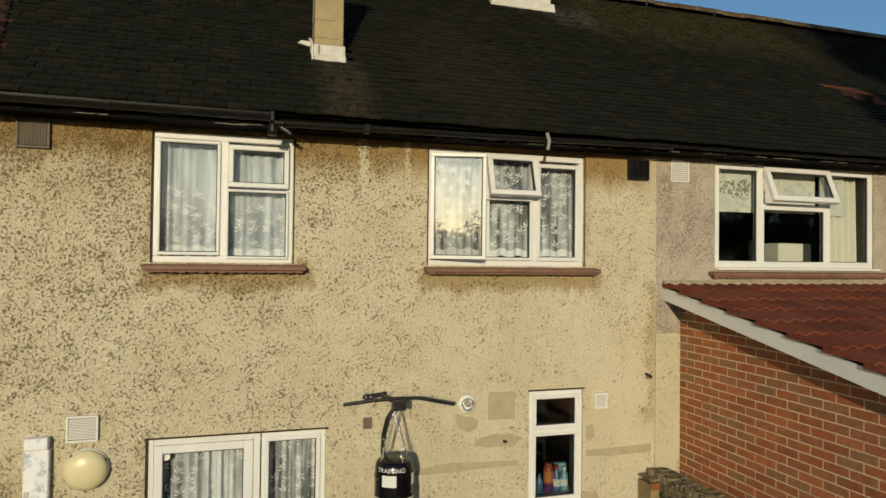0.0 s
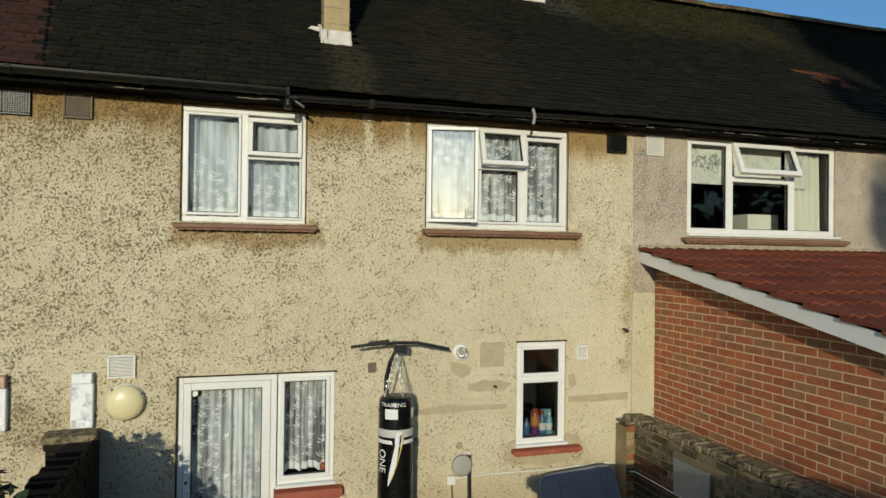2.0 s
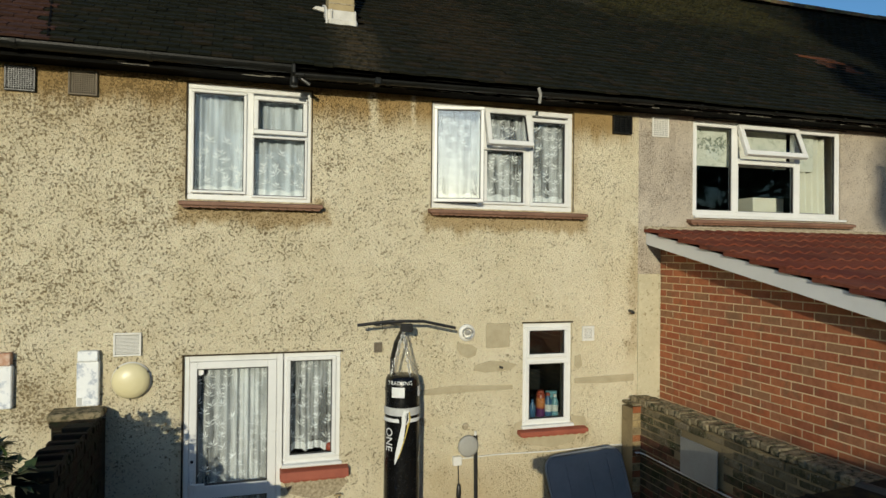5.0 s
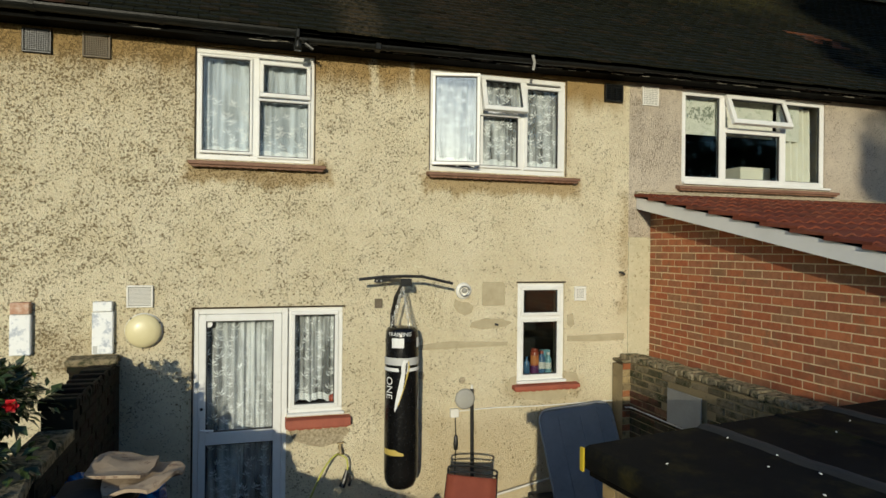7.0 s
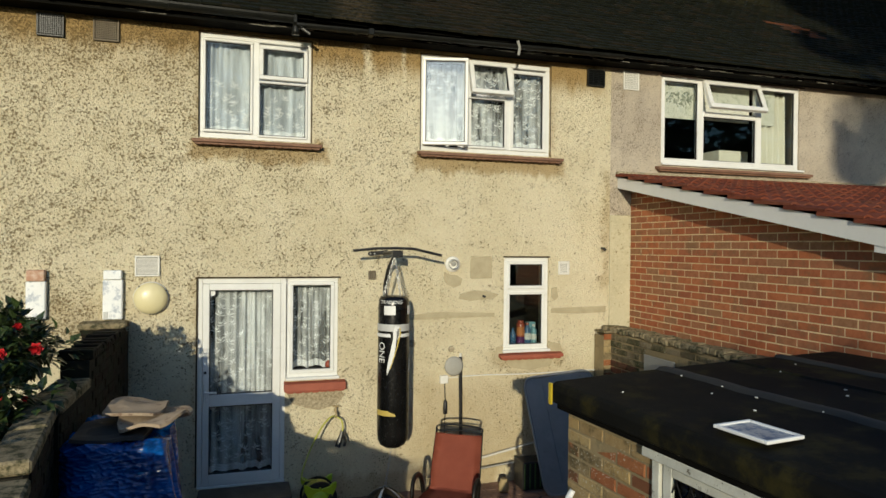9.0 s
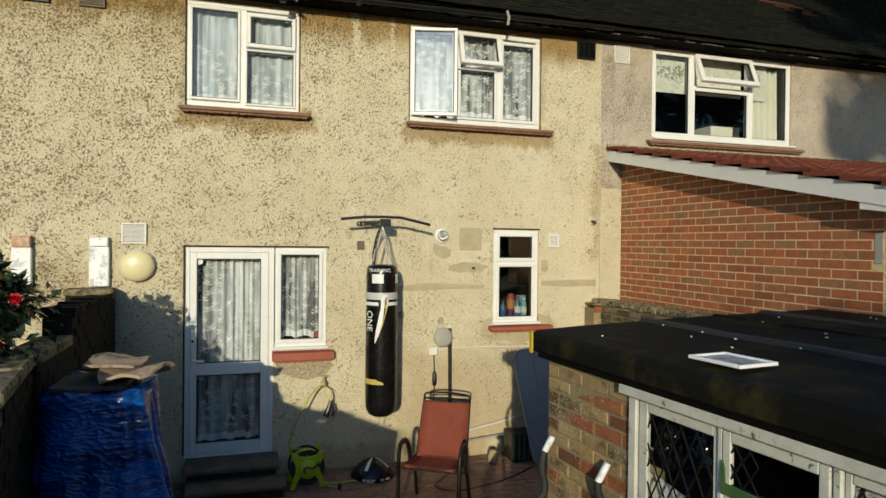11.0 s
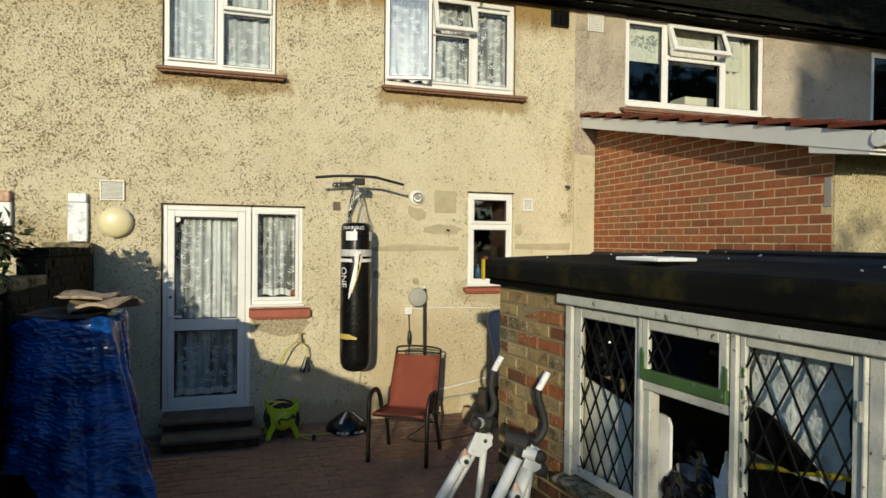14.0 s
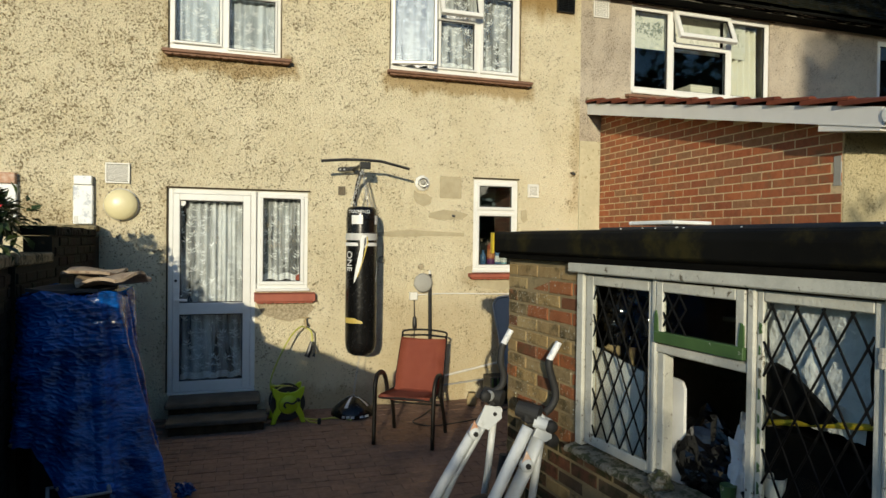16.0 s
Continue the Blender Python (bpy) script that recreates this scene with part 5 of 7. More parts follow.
part("end_board", box(-0.076, -0.088, 1.868, -0.046, -0.076, 1.992, 0.002), M["yellow"], shed, "yellowed board end at the roof corner")


def felt_lap(v, w, h, mat):
    bm = bmesh.new()
    rows = []
    for i in range(30):
        u = -0.06 + i * 3.84 / 29
        d = 0.012 * math.sin(i * 0.9) + 0.008 * math.sin(i * 2.3)
        base = 2.015 + (v - 0.3) * 0.0222
        rows.append([bm.verts.new((u, v + d + dv, base + dz)) for dv, dz in ((-w, -0.004), (-w * 0.5, h), (w * 0.5, h), (w, -0.004))])
    for a, b in zip(rows, rows[1:]):
        for k in range(3):
            bm.faces.new((a[k], a[k + 1], b[k + 1], b[k]))
    bmesh.ops.recalc_face_normals(bm, faces=bm.faces[:])
    return part("felt_lap", bm, M[mat], shed, smooth=True)


felt_lap(0.74, 0.055, 0.014, "felt_lap")
felt_lap(1.32, 0.03, 0.010, "felt")
felt_lap(1.75, 0.05, 0.012, "felt_lap")

for u0, u1 in ((0.735, 0.79), (1.274, 1.302), (1.755, 1.788), (2.22, 2.237)):
    part("window_post", box(u0, -0.02, 0.955, u1, 0.022, 1.795, 0.006), M["shed_paint"], shed, "peeling white timber post")
part("window_head", box(0.69, -0.045, 1.795, 2.40, 0.05, 1.842, 0.006), M["shed_paint"], shed)
sl = prism([(-0.075, 0.915), (-0.07, 0.942), (0.08, 0.96), (0.08, 0.905)], "x", 0.71, 2.26, 0.008)
bmesh.ops.subdivide_edges(sl, edges=[e for e in sl.edges if abs(e.verts[0].co.x - e.verts[1].co.x) > 1], cuts=24)
for v in sl.verts:
    v.co += Vector((0, noise.noise(v.co * 9) * 0.012, noise.noise(v.co * 11 + Vector((3, 1, 2))) * 0.010))
part("window_sill", sl, M["sill_rot"], shed, "rotten mossy timber sill")


def light_frame(u0, u1, z0, z1, w, name="casement", y=-0.006, left=None, right=None):
    a, b = left or w, right or w
    return part(name, soft(boxes([(u0, y - 0.012, z0, u0 + a, y + 0.010, z1), (u1 - b, y - 0.012, z0, u1, y + 0.010, z1), (u0 + a, y - 0.0118, z1 - w, u1 - b, y + 0.010, z1), (u0 + a, y - 0.0118, z0, u1 - b, y + 0.010, z0 + w)]), 0.004), M["shed_paint"], shed)


def pane(parent, u0, u1, z0, z1, y=0.0):
    p = part("pane", box(u0, y - 0.002, z0, u1, y + 0.002, z1), M["glass"], parent)
    p.visible_shadow = False


def lead_lattice(parent, u0, u1, z0, z1, du, dz, y=-0.001, sag=0.004):
    """Diamond leads: each came is one bar clipped to the light."""
    k = dz / du
    h = z1 - z0
    for sgn in (1, -1):
        c = -h / k - du * 0.62
        while c < (u1 - u0) + h / k + du:
            pts = []
            for i in range(9):
                f = i / 8
                zz = z0 + h * f
                uu = u0 + c + sgn * (zz - z0) / k
                pts.append((uu, zz))
            # clip to the light
            a = max(0, (u0 - pts[0][0]) / (pts[-1][0] - pts[0][0])) if sgn > 0 else max(0, (u1 - pts[0][0]) / (pts[-1][0] - pts[0][0]))
            b = min(1, (u1 - pts[0][0]) / (pts[-1][0] - pts[0][0])) if sgn > 0 else min(1, (u0 - pts[0][0]) / (pts[-1][0] - pts[0][0]))
            if b - a > 0.02:
                q = [(pts[0][0] + (pts[-1][0] - pts[0][0]) * t, z0 + h * t) for t in (a, (a + b) / 2, b)]
                bow = rnd.uniform(-sag, sag)
                part("lead_came", tube([(q[0][0], y, q[0][1]), (q[1][0] + bow, y - abs(bow) * 0.5, q[1][1]), (q[2][0], y, q[2][1])], 0.0042, 5, cap=False), M["lead"], parent)
            c += du


c = light_frame(0.80, 1.272, 0.975, 1.785, 0.045, y=0.002, left=0.058, right=0.027)
pane(c, 0.858, 1.245, 1.02, 1.74, -0.002)
lead_lattice(c, 0.859, 1.244, 1.021, 1.739, 0.090, 0.176, -0.0065)
c = light_frame(1.305, 1.75, 1.545, 1.785, 0.04, "top_light", -0.012)
pane(c, 1.345, 1.71, 1.585, 1.745, -0.014)
part("green_rail", box(1.302, -0.032, 1.538, 1.752, 0.0, 1.585, 0.003), M["shed_green"], c, "bottom rail with old green paint")
part("green_stile", prism([(1.302, 1.585), (1.325, 1.585), (1.322, 1.64), (1.312, 1.67), (1.304, 1.65)], "y", -0.030, -0.022), M["shed_green"], c)
part("green_stile", prism([(1.728, 1.585), (1.752, 1.585), (1.750, 1.66), (1.738, 1.67), (1.732, 1.63)], "y", -0.030, -0.022), M["shed_green"], c)
lead_lattice(c, 1.345, 1.47, 1.585, 1.745, 0.07, 0.10, -0.019)
part("fixed_rail", box(1.30, -0.015, 1.495, 1.755, 0.05, 1.532, 0.005), M["shed_paint"], shed)
part("inner_stile", box(1.302, -0.008, 0.96, 1.34, 0.045, 1.495, 0.004), M["shed_paint"], shed)
c = light_frame(1.79, 2.218, 0.975, 1.785, 0.035, y=0.002, left=0.026, right=0.03)
pane(c, 1.816, 2.188, 1.01, 1.75, -0.002)
lead_lattice(c, 1.817, 2.187, 1.011, 1.749, 0.092, 0.182, -0.0065, sag=0.005)
for k in range(9):
    z = 1.02 + k * 0.078 + rnd.uniform(-0.01, 0.01)
    wd = rnd.uniform(0.006, 0.014)
    hh = rnd.uniform(0.02, 0.06)
    part("paint_flake", prism([(1.801, z), (1.801 + wd, z + 0.006), (1.801 + wd * 0.6, z + hh * 0.6), (1.801 + wd * 0.9, z + hh), (1.801, z + hh + 0.01)], "y", -0.0125, -0.0102), M[rnd.choice(("shed_green", "sill_rot", "shed_green"))], c)
part("hinge", boxes([(2.214, -0.03, 1.60, 2.226, -0.012, 1.66), (2.212, -0.032, 1.62, 2.228, -0.016, 1.64)], 0.002), M["vent_grey"], c)
part("jamb", box(2.238, -0.014, 0.96, 2.285, 0.02, 1.79, 0.004), M["shed_paint"], shed)


def in_shed(name, bm, mat, label, category, smooth=False):
    ob = solo(name, bm, M[mat], label, category, smooth=smooth)
    ob.matrix_basis = SHED
    return ob


in_shed("workbench", boxes([(0.2, 0.14, 0.86, 2.5, 0.62, 0.90), (0.22, 0.16, 0.12, 0.27, 0.21, 0.86), (2.43, 0.16, 0.12, 2.48, 0.21, 0.86), (0.22, 0.55, 0.12, 0.27, 0.60, 0.86), (2.43, 0.55, 0.12, 2.48, 0.60, 0.86)], 0.004), "wood", "rough wooden bench under the shed window", "bench")
in_shed("board", prism([(0.55, 0.90), (1.07, 0.90), (1.07, 1.355), (0.55, 1.44)], "y", 0.115, 0.127), "white_ply", "white board leaning behind the leaded window", "board")
in_shed("board", prism([(1.15, 0.90), (1.345, 0.90), (1.345, 1.34), (1.33, 1.368), (1.30, 1.375), (1.15, 1.38)], "y", 0.095, 0.11), "white_ply", "white rounded board standing on the bench", "board")
in_shed("bin_bag", lump(1.46, 0.17, 1.05, 0.19, 0.09, 0.155, 0.55, 2.8, 3.0, 4), "bag_black", "crumpled shiny black bin bag on the bench", "bin bag")
in_shed("bin_bag", lump(0.80, 0.22, 1.56, 0.15, 0.08, 0.13, 0.5, 2.6, 8.0, 4), "bag_black", "black plastic bag hanging behind the window", "bin bag")
in_shed("paper_sack", lump(1.64, 0.12, 1.10, 0.055, 0.035, 0.17, 0.8, 2.2, 6.0, 3), "sack", "crumpled white paper sack on the bench", "sack")
hang = bmesh.new()
bmesh.ops.create_grid(hang, x_segments=18, y_segments=24, size=0.5)
for v in hang.verts:
    u, w_ = v.co.x, v.co.y
    v.co = Vector((1.96 + u * (0.36 + 0.05 * w_) + 0.02 * noise.noise(Vector((u * 5, w_ * 5, 1))), 0.056 + 0.012 * noise.noise(Vector((u * 4, w_ * 4, 3))) + 0.009 * noise.noise(Vector((u * 13, w_ * 13, 3))), 1.56 + w_ * 0.40 - 0.05 * max(0, u) ** 1.5 + 0.02 * noise.noise(Vector((u * 7, 2, w_ * 3)))))
in_shed("plastic_sack", hang, "sack", "creased white plastic sack with red print hanging in the shed", "sack", True)
in_shed("curtain_scrap", crumple(box(1.66, 0.16, 1.25, 1.76, 0.17, 1.75), 0.02, 9), "card", "dull beige cloth scrap behind the leaded window", "cloth")
in_shed("tool_case", prism([(1.78, 1.46), (1.84, 1.55), (1.90, 1.53), (2.00, 1.46), (2.07, 1.40), (1.98, 1.37), (1.78, 1.40)], "y", 0.010, 0.030, 0.005), "lead", "black moulded plastic case on the bench", "case")
in_shed("yellow_bar", tube([(1.80, 0.02, 1.335), (1.92, 0.02, 1.365), (2.18, 0.02, 1.42)], 0.010, 8), "yellow", "yellow plastic spirit level", "level")
in_shed("crate", boxes([(1.68, 0.10, 0.90, 2.10, 0.5, 1.30)], 0.01), "lead", "black plastic crate on the bench", "crate")
in_shed("carton", box(1.66, 0.09, 1.30, 1.76, 0.2, 1.37, 0.004), "card", "small brown carton in the shed window", "carton")
in_shed("cup", lathe([(0.0, 1.0), (0.03, 1.0), (0.04, 1.07), (0.036, 1.07), (0.028, 1.01)], 14, (1.80, 0.075, 0.07)), "white_ply", "white pot low in the shed window", "pot")
in_shed("plant_pot", lathe([(0.0, 0.96), (0.022, 0.96), (0.03, 1.05), (0.026, 1.05)], 14, (1.62, 0.055, 0)), "shed_green", "green pot on the shed ledge", "pot")
in_shed("blue_tub", lathe([(0.0, 1.615), (0.05, 1.615), (0.055, 1.72), (0.0, 1.72)], 14, (1.45, 0.5, 0)), "blue_item", "blue tub on a shelf in the shed", "tub")
in_shed("shelf", box(1.2, 0.45, 1.595, 2.4, 0.68, 1.615), "wood", "dark wooden shelf in the shed", "shelf")
in_shed("rubble", lump(1.33, -0.01, 0.972, 0.05, 0.04, 0.04, 0.6, 2, 5), "sill_rot", "broken lump of plaster on the rotten sill", "rubble")

# on the felt roof
tray = thing("picture_frame", "white shallow frame with a faded print on the felt roof", "frame", pose(2.475, -4.61, 2.022, 0, 0, 7))
part("rim", soft(ring(bmesh.new(), -0.108, 0.108, -0.134, 0.134, 0.018, -0.015, 0.0), 0.003), M["white_ply"], tray, m=pose(0, 0, 0, -90))
part("backing", box(-0.09, -0.116, 0.002, 0.09, 0.116, 0.008), M["faded_print"], tray, "faded blue and grey print")
for i in range(26):
    u, v = rnd.uniform(0.1, 2.6), rnd.uniform(0.05, 2.1)
    ob = solo("litter", lump(0, 0, 0, rnd.uniform(0.005, 0.013), rnd.uniform(0.003, 0.006), 0.004, 0.5, 2, i, 1), M["debris"], "small white scrap lying on the felt roof", "litter", group="scraps on the felt roof")
    ob.matrix_basis = SHED @ pose(u, v, 2.018 + (v - 0.3) * 0.0222, 0, 0, rnd.uniform(0, 180))

# ---- steps ----
sp = thing("door_steps", "two low worn concrete steps below the back door", "steps", kind="structure")
part("upper_tread", box(0.02, -0.42, 0.298, 0.895, -0.002, 0.345, 0.010), M["step"], sp)
# Riser colour holds the black of the shaded recess under the tread.
part("upper_riser", box(0.05, -0.365, G, 0.865, -0.004, 0.298), M["recess_dark"], sp, "recessed riser darkened to stand for its shade")
part("lower_tread", box(0.05, -0.69, 0.195, 0.95, -0.366, 0.24, 0.010), M["step"], sp)
part("lower_riser", box(0.08, -0.635, G - 0.02, 0.92, -0.368, 0.195), M["recess_dark"], sp, "recessed riser darkened to stand for its shade")

# ---- wall fittings ----
def grille(name, x0, x1, z0, z1, mat, nx, nz, label, depth=0.03, back="gasket", rim=0.016):
    g = thing(name, label, "air vent")
    part("rim", soft(ring(bmesh.new(), x0, x1, z0, z1, rim, -depth, 0.002), 0.003), M[mat], g)
    part("backing", box(x0 + rim, -0.006, z0 + rim, x1 - rim, 0.001, z1 - rim), M[back], g)
    for i in range(1, nx):
        x = x0 + rim + (x1 - x0 - 2 * rim) * i / nx
        part("bar", box(x - 0.0035, -depth + 0.006, z0 + rim, x + 0.0035, -0.007, z1 - rim), M[mat], g)
    for k in range(1, nz):
        z = z0 + rim + (z1 - z0 - 2 * rim) * k / nz
        part("slat", box(x0 + rim, -depth + 0.0055, z - 0.0035, x1 - rim, -0.0075, z + 0.0035), M[mat], g)
    return g


grille("air_vent", -1.404, -1.178, 4.683, 4.89, "iron", 11, 11, "black mesh air brick under the eaves", back="gasket")
grille("air_vent", -0.938, -0.715, 4.685, 4.895, "clay_vent", 11, 11, "dirty clay mesh air brick under the eaves", back="gasket")
grille("air_vent", 4.29, 4.52, 4.695, 4.893, "iron", 3, 8, "black air brick under the eaves", 0.04)
grille("air_vent", 4.79, 5.007, 4.695, 4.918, "vent_white", 9, 9, "white plastic air brick on the next house", 0.014, "vent_grey")
grille("air_vent", -0.565, -0.345, 2.462, 2.662, "vent_white", 0, 14, "white louvred vent above the bulkhead light", 0.03, "vent_grey")
grille("air_vent", 3.942, 4.085, 2.462, 2.62, "vent_white", 5, 6, "small white vent beside the kitchen window", 0.02, "vent_grey", 0.03)
grille("air_vent", 1.70, 1.777, 2.418, 2.512, "clay_vent", 3, 2, "small brown vent beside the bag bracket", 0.02, "clay_vent", 0.02)

lt = thing("wall_light", "round cream bulkhead light on the rear wall", "lamp")
part("base_ring", lathe([(0.0, 0.0), (0.158, 0.0), (0.160, -0.02), (0.150, -0.03), (0.0, -0.03)], 40, (-0.42, 0.0, 2.252), "y"), M["vent_white"], lt, smooth=True)
part("shade", lathe([(0.152, -0.03), (0.152, -0.05), (0.140, -0.072), (0.105, -0.092), (0.055, -0.103), (0.0, -0.106)], 40, (-0.42, 0.0, 2.252), "y"), M["light_shade"], lt, "cream opal dome", smooth=True)
for a in (0.5, 2.3, 4.7):
    part("clip", box(-0.42 + 0.15 * math.cos(a) - 0.008, -0.055, 2.252 + 0.15 * math.sin(a) - 0.008, -0.42 + 0.15 * math.cos(a) + 0.008, -0.02, 2.252 + 0.15 * math.sin(a) + 0.008, 0.002), M["black_steel"], lt)

for x0, x1, z0, z1, z2, cap, lab in ((-0.835, -0.664, 2.056, 2.432, 2.522, "box_white", "scuffed white wall box with a square cap"), (-1.467, -1.305, 2.066, 2.42, 2.525, "rust", "white wall box with a rusty cap")):
    b = thing("meter_box", lab, "wall box")
    part("box_body", box(x0, -0.06, z0, x1, 0.002, z1, 0.008), M["box_white"], b)
    part("cap", box(x0 + 0.008, -0.075, z1 + 0.004, x1 - 0.008, 0.002, z2, 0.006), M[cap], b)
    if cap == "box_white":
        part("label_plate", box(x0 + 0.01, -0.0635, z0 + 0.01, x0 + 0.045, -0.0605, z0 + 0.075), M["print_grey"], b)
fl = thing("flue_outlet", "round white boiler flue in the rear wall", "flue")
part("collar", lathe([(0.055, -0.004), (0.088, -0.004), (0.086, -0.016), (0.058, -0.02)], 28, (2.643, 0.0, 2.583), "y"), M["vent_white"], fl, smooth=True)
part("pipe", lathe([(0.055, 0.0), (0.055, -0.06), (0.048, -0.06), (0.046, 0.0)], 24, (2.643, 0.0, 2.583), "y"), M["steel"], fl, smooth=True)
part("core", lathe([(0.0, -0.01), (0.03, -0.012), (0.026, -0.05), (0.0, -0.05)], 16, (2.648, 0.0, 2.587), "y"), M["vent_grey"], fl, smooth=True)
solo("mortar_patch", prism([(2.853, 2.43), (2.87, 2.42), (3.10, 2.424), (3.112, 2.44), (3.108, 2.655), (3.09, 2.672), (2.95, 2.668), (2.86, 2.672), (2.85, 2.60)], "y", -0.009, 0.002, 0.003), M["patch"], "smooth square mortar patch on the wall", "mortar patch", "structure")
for pts in ([(2.55, 2.50), (2.60, 2.47), (2.70, 2.46), (2.76, 2.42), (2.74, 2.35), (2.66, 2.32), (2.58, 2.36), (2.54, 2.42)],
            [(2.74, 2.25), (2.90, 2.29), (3.10, 2.27), (3.20, 2.24), (3.12, 2.19), (2.85, 2.17), (2.72, 2.20)],
            [(2.10, 2.02), (2.5, 2.055), (2.9, 2.04), (3.15, 2.03), (3.15, 1.99), (2.7, 1.985), (2.3, 1.975), (2.1, 1.98)],
            [(3.86, 2.07), (4.58, 2.085), (4.58, 2.01), (4.2, 2.0), (3.86, 2.015)],
            [(3.86, 2.30), (3.93, 2.32), (3.95, 2.20), (3.90, 2.16), (3.86, 2.2)],
            [(3.18, 1.64), (3.26, 1.66), (3.25, 1.52), (3.2, 1.47), (3.15, 1.52)],
            [(3.83, 1.68), (3.98, 1.66), (4.02, 1.56), (3.97, 1.52), (3.84, 1.54)],
            [(3.28, 1.49), (3.9, 1.485), (3.85, 1.40), (3.6, 1.36), (3.35, 1.40)]):
    solo("mortar_patch", prism(pts, "y", -0.004, 0.001), M["patch"], "uneven old mortar repair on the wall", "mortar patch", "structure")
solo("wall_hook", tube([(4.52, 0.0, 2.775), (4.515, -0.06, 2.775), (4.54, -0.065, 2.75)], 0.014, 8), M["black_steel"], "short black pipe stub in the wall", "hook")
solo("wall_hook", tube([(3.01, 0.0, 2.225), (3.0, -0.025, 2.225), (3.03, -0.03, 2.218)], 0.012, 8), M["black_steel"], "small dark bolt in the wall", "hook")
solo("wall_plug", lathe([(0.0, -0.012), (0.035, -0.012), (0.04, 0.0)], 14, (2.19, 0.0, 1.72), "y"), M["stain"], "small plugged hole in the wall", "plug")
solo("wall_plug", lathe([(0.0, -0.012), (0.03, -0.012), (0.035, 0.0)], 14, (2.64, 0.0, 1.64), "y"), M["stain"], "small plugged hole above the round disc", "plug")

# socket, cable, plug and the conduit along the wall
so = thing("socket_box", "off-white outdoor socket box with a hanging plug", "socket")
part("box_body", box(2.503, -0.05, 1.268, 2.595, 0.0, 1.358, 0.006), M["vent_white"], so)
part("cable", tube(smooth_path([(2.555, -0.04, 1.27), (2.556, -0.05, 1.15), (2.560, -0.05, 1.08)]), 0.006, 6), M["black_steel"], so)
part("plug", lathe([(0.0, 0.93), (0.022, 0.94), (0.026, 1.0), (0.02, 1.07), (0.01, 1.09), (0.0, 1.09)], 12, (2.56, -0.05, 0)), M["black_steel"], so, smooth=True)
part("lead", tube(smooth_path([(2.56, -0.05, 0.94), (2.55, -0.06, 0.7), (2.56, -0.08, 0.4), (2.6, -0.12, 0.14), (2.8, -0.2, 0.12)]), 0.006, 6), M["black_steel"], so)
solo("cable", tube(smooth_path([(2.6, -0.012, 1.325), (3.0, -0.012, 1.335), (3.6, -0.012, 1.322), (4.42, -0.012, 1.325), (4.46, -0.22, 1.30), (4.52, -0.3, 1.30), (4.515, -1.0, 1.30), (4.515, -2.6, 1.31)]), 0.008, 6), M["vent_white"], "thin white cable clipped along the wall", "cable", smooth=True)
po = thing("disc_pole", "grey round disc on a black pole leaning at the wall", "pole")
part("pole", tube([(2.735, -0.10, 0.12), (2.732, -0.05, 1.56)], 0.021, 10), M["black_steel"], po)
part("tip", tube([(2.732, -0.05, 1.56), (2.732, -0.05, 1.60)], 0.014, 10), M["vent_white"], po)
part("disc", lathe([(0.0, -0.02), (0.085, -0.018), (0.107, -0.008), (0.107, 0.004), (0.0, 0.004)], 32, (2.647, -0.075, 1.464), "y"), M["vent_grey"], po, smooth=True)

# ---- punch bag on its wall bar ----
BX, BY, BR = 1.90, -0.42, 0.155
br = thing("wall_bar", "black steel pull-up bar bracket carrying the punch bag", "bracket")
part("grip_bar", tube([(1.467, -0.425, 2.728), (1.70, -0.43, 2.752), (1.90, -0.43, 2.757), (2.08, -0.43, 2.752), (2.384, -0.43, 2.685)], 0.0145, 10), M["black_steel"], br)
part("hanger_plate", soft(boxes([(1.86, -0.47, 2.665, 1.965, -0.40, 2.735)]), 0.005), M["black_steel"], br)
pl = part("top_plate", prism([(1.69, 2.70), (1.70, 2.715), (1.90, 2.735), (1.90, 2.70), (1.86, 2.69), (1.72, 2.672), (1.69, 2.68)], "y", -0.03, -0.022), M["black_steel"], br)
for x in (1.715, 1.76):
    part("bolt", lathe([(0.0, -0.036), (0.009, -0.036), (0.009, -0.028)], 10, (x, 0.0, 2.694), "y"), M["steel"], pl)
part("strut", tube([(1.875, -0.02, 2.14), (1.878, -0.03, 2.36), (1.885, -0.16, 2.54), (1.90, -0.40, 2.70)], 0.022, 8, flat=0.6), M["black_steel"], br)
part("upper_arm", tube([(1.86, -0.02, 2.70), (1.90, -0.41, 2.715)], 0.02, 8), M["black_steel"], br)
for z in (2.17, 2.25, 2.33):
    part("bolt", lathe([(0.0, -0.056), (0.007, -0.056), (0.007, -0.045)], 8, (1.876, 0.0, z), "y"), M["steel"], br)

bag = thing("punch_bag", "long black vinyl punch bag with white print on chains", "punch bag")
part("bag_body", lathe([(0.0, 2.235), (0.10, 2.237), (0.135, 2.228), (0.15, 2.20), (BR, 2.14), (BR + 0.002, 1.7), (BR + 0.005, 1.2), (BR + 0.003, 0.86), (0.15, 0.79), (0.128, 0.74), (0.09, 0.715), (0.0, 0.708)], 40, (BX, BY, 0)), M["vinyl"], bag, smooth=True)
part("seam_band", lathe([(BR + 0.001, 2.125), (BR + 0.004, 2.12), (BR + 0.004, 2.10), (BR + 0.001, 2.095)], 40, (BX, BY, 0)), M["vinyl"], bag, smooth=True)


def on_bag(th, z, r=BR + 0.0075):
    return (BX + r * math.sin(th), BY - r * math.cos(th), z)


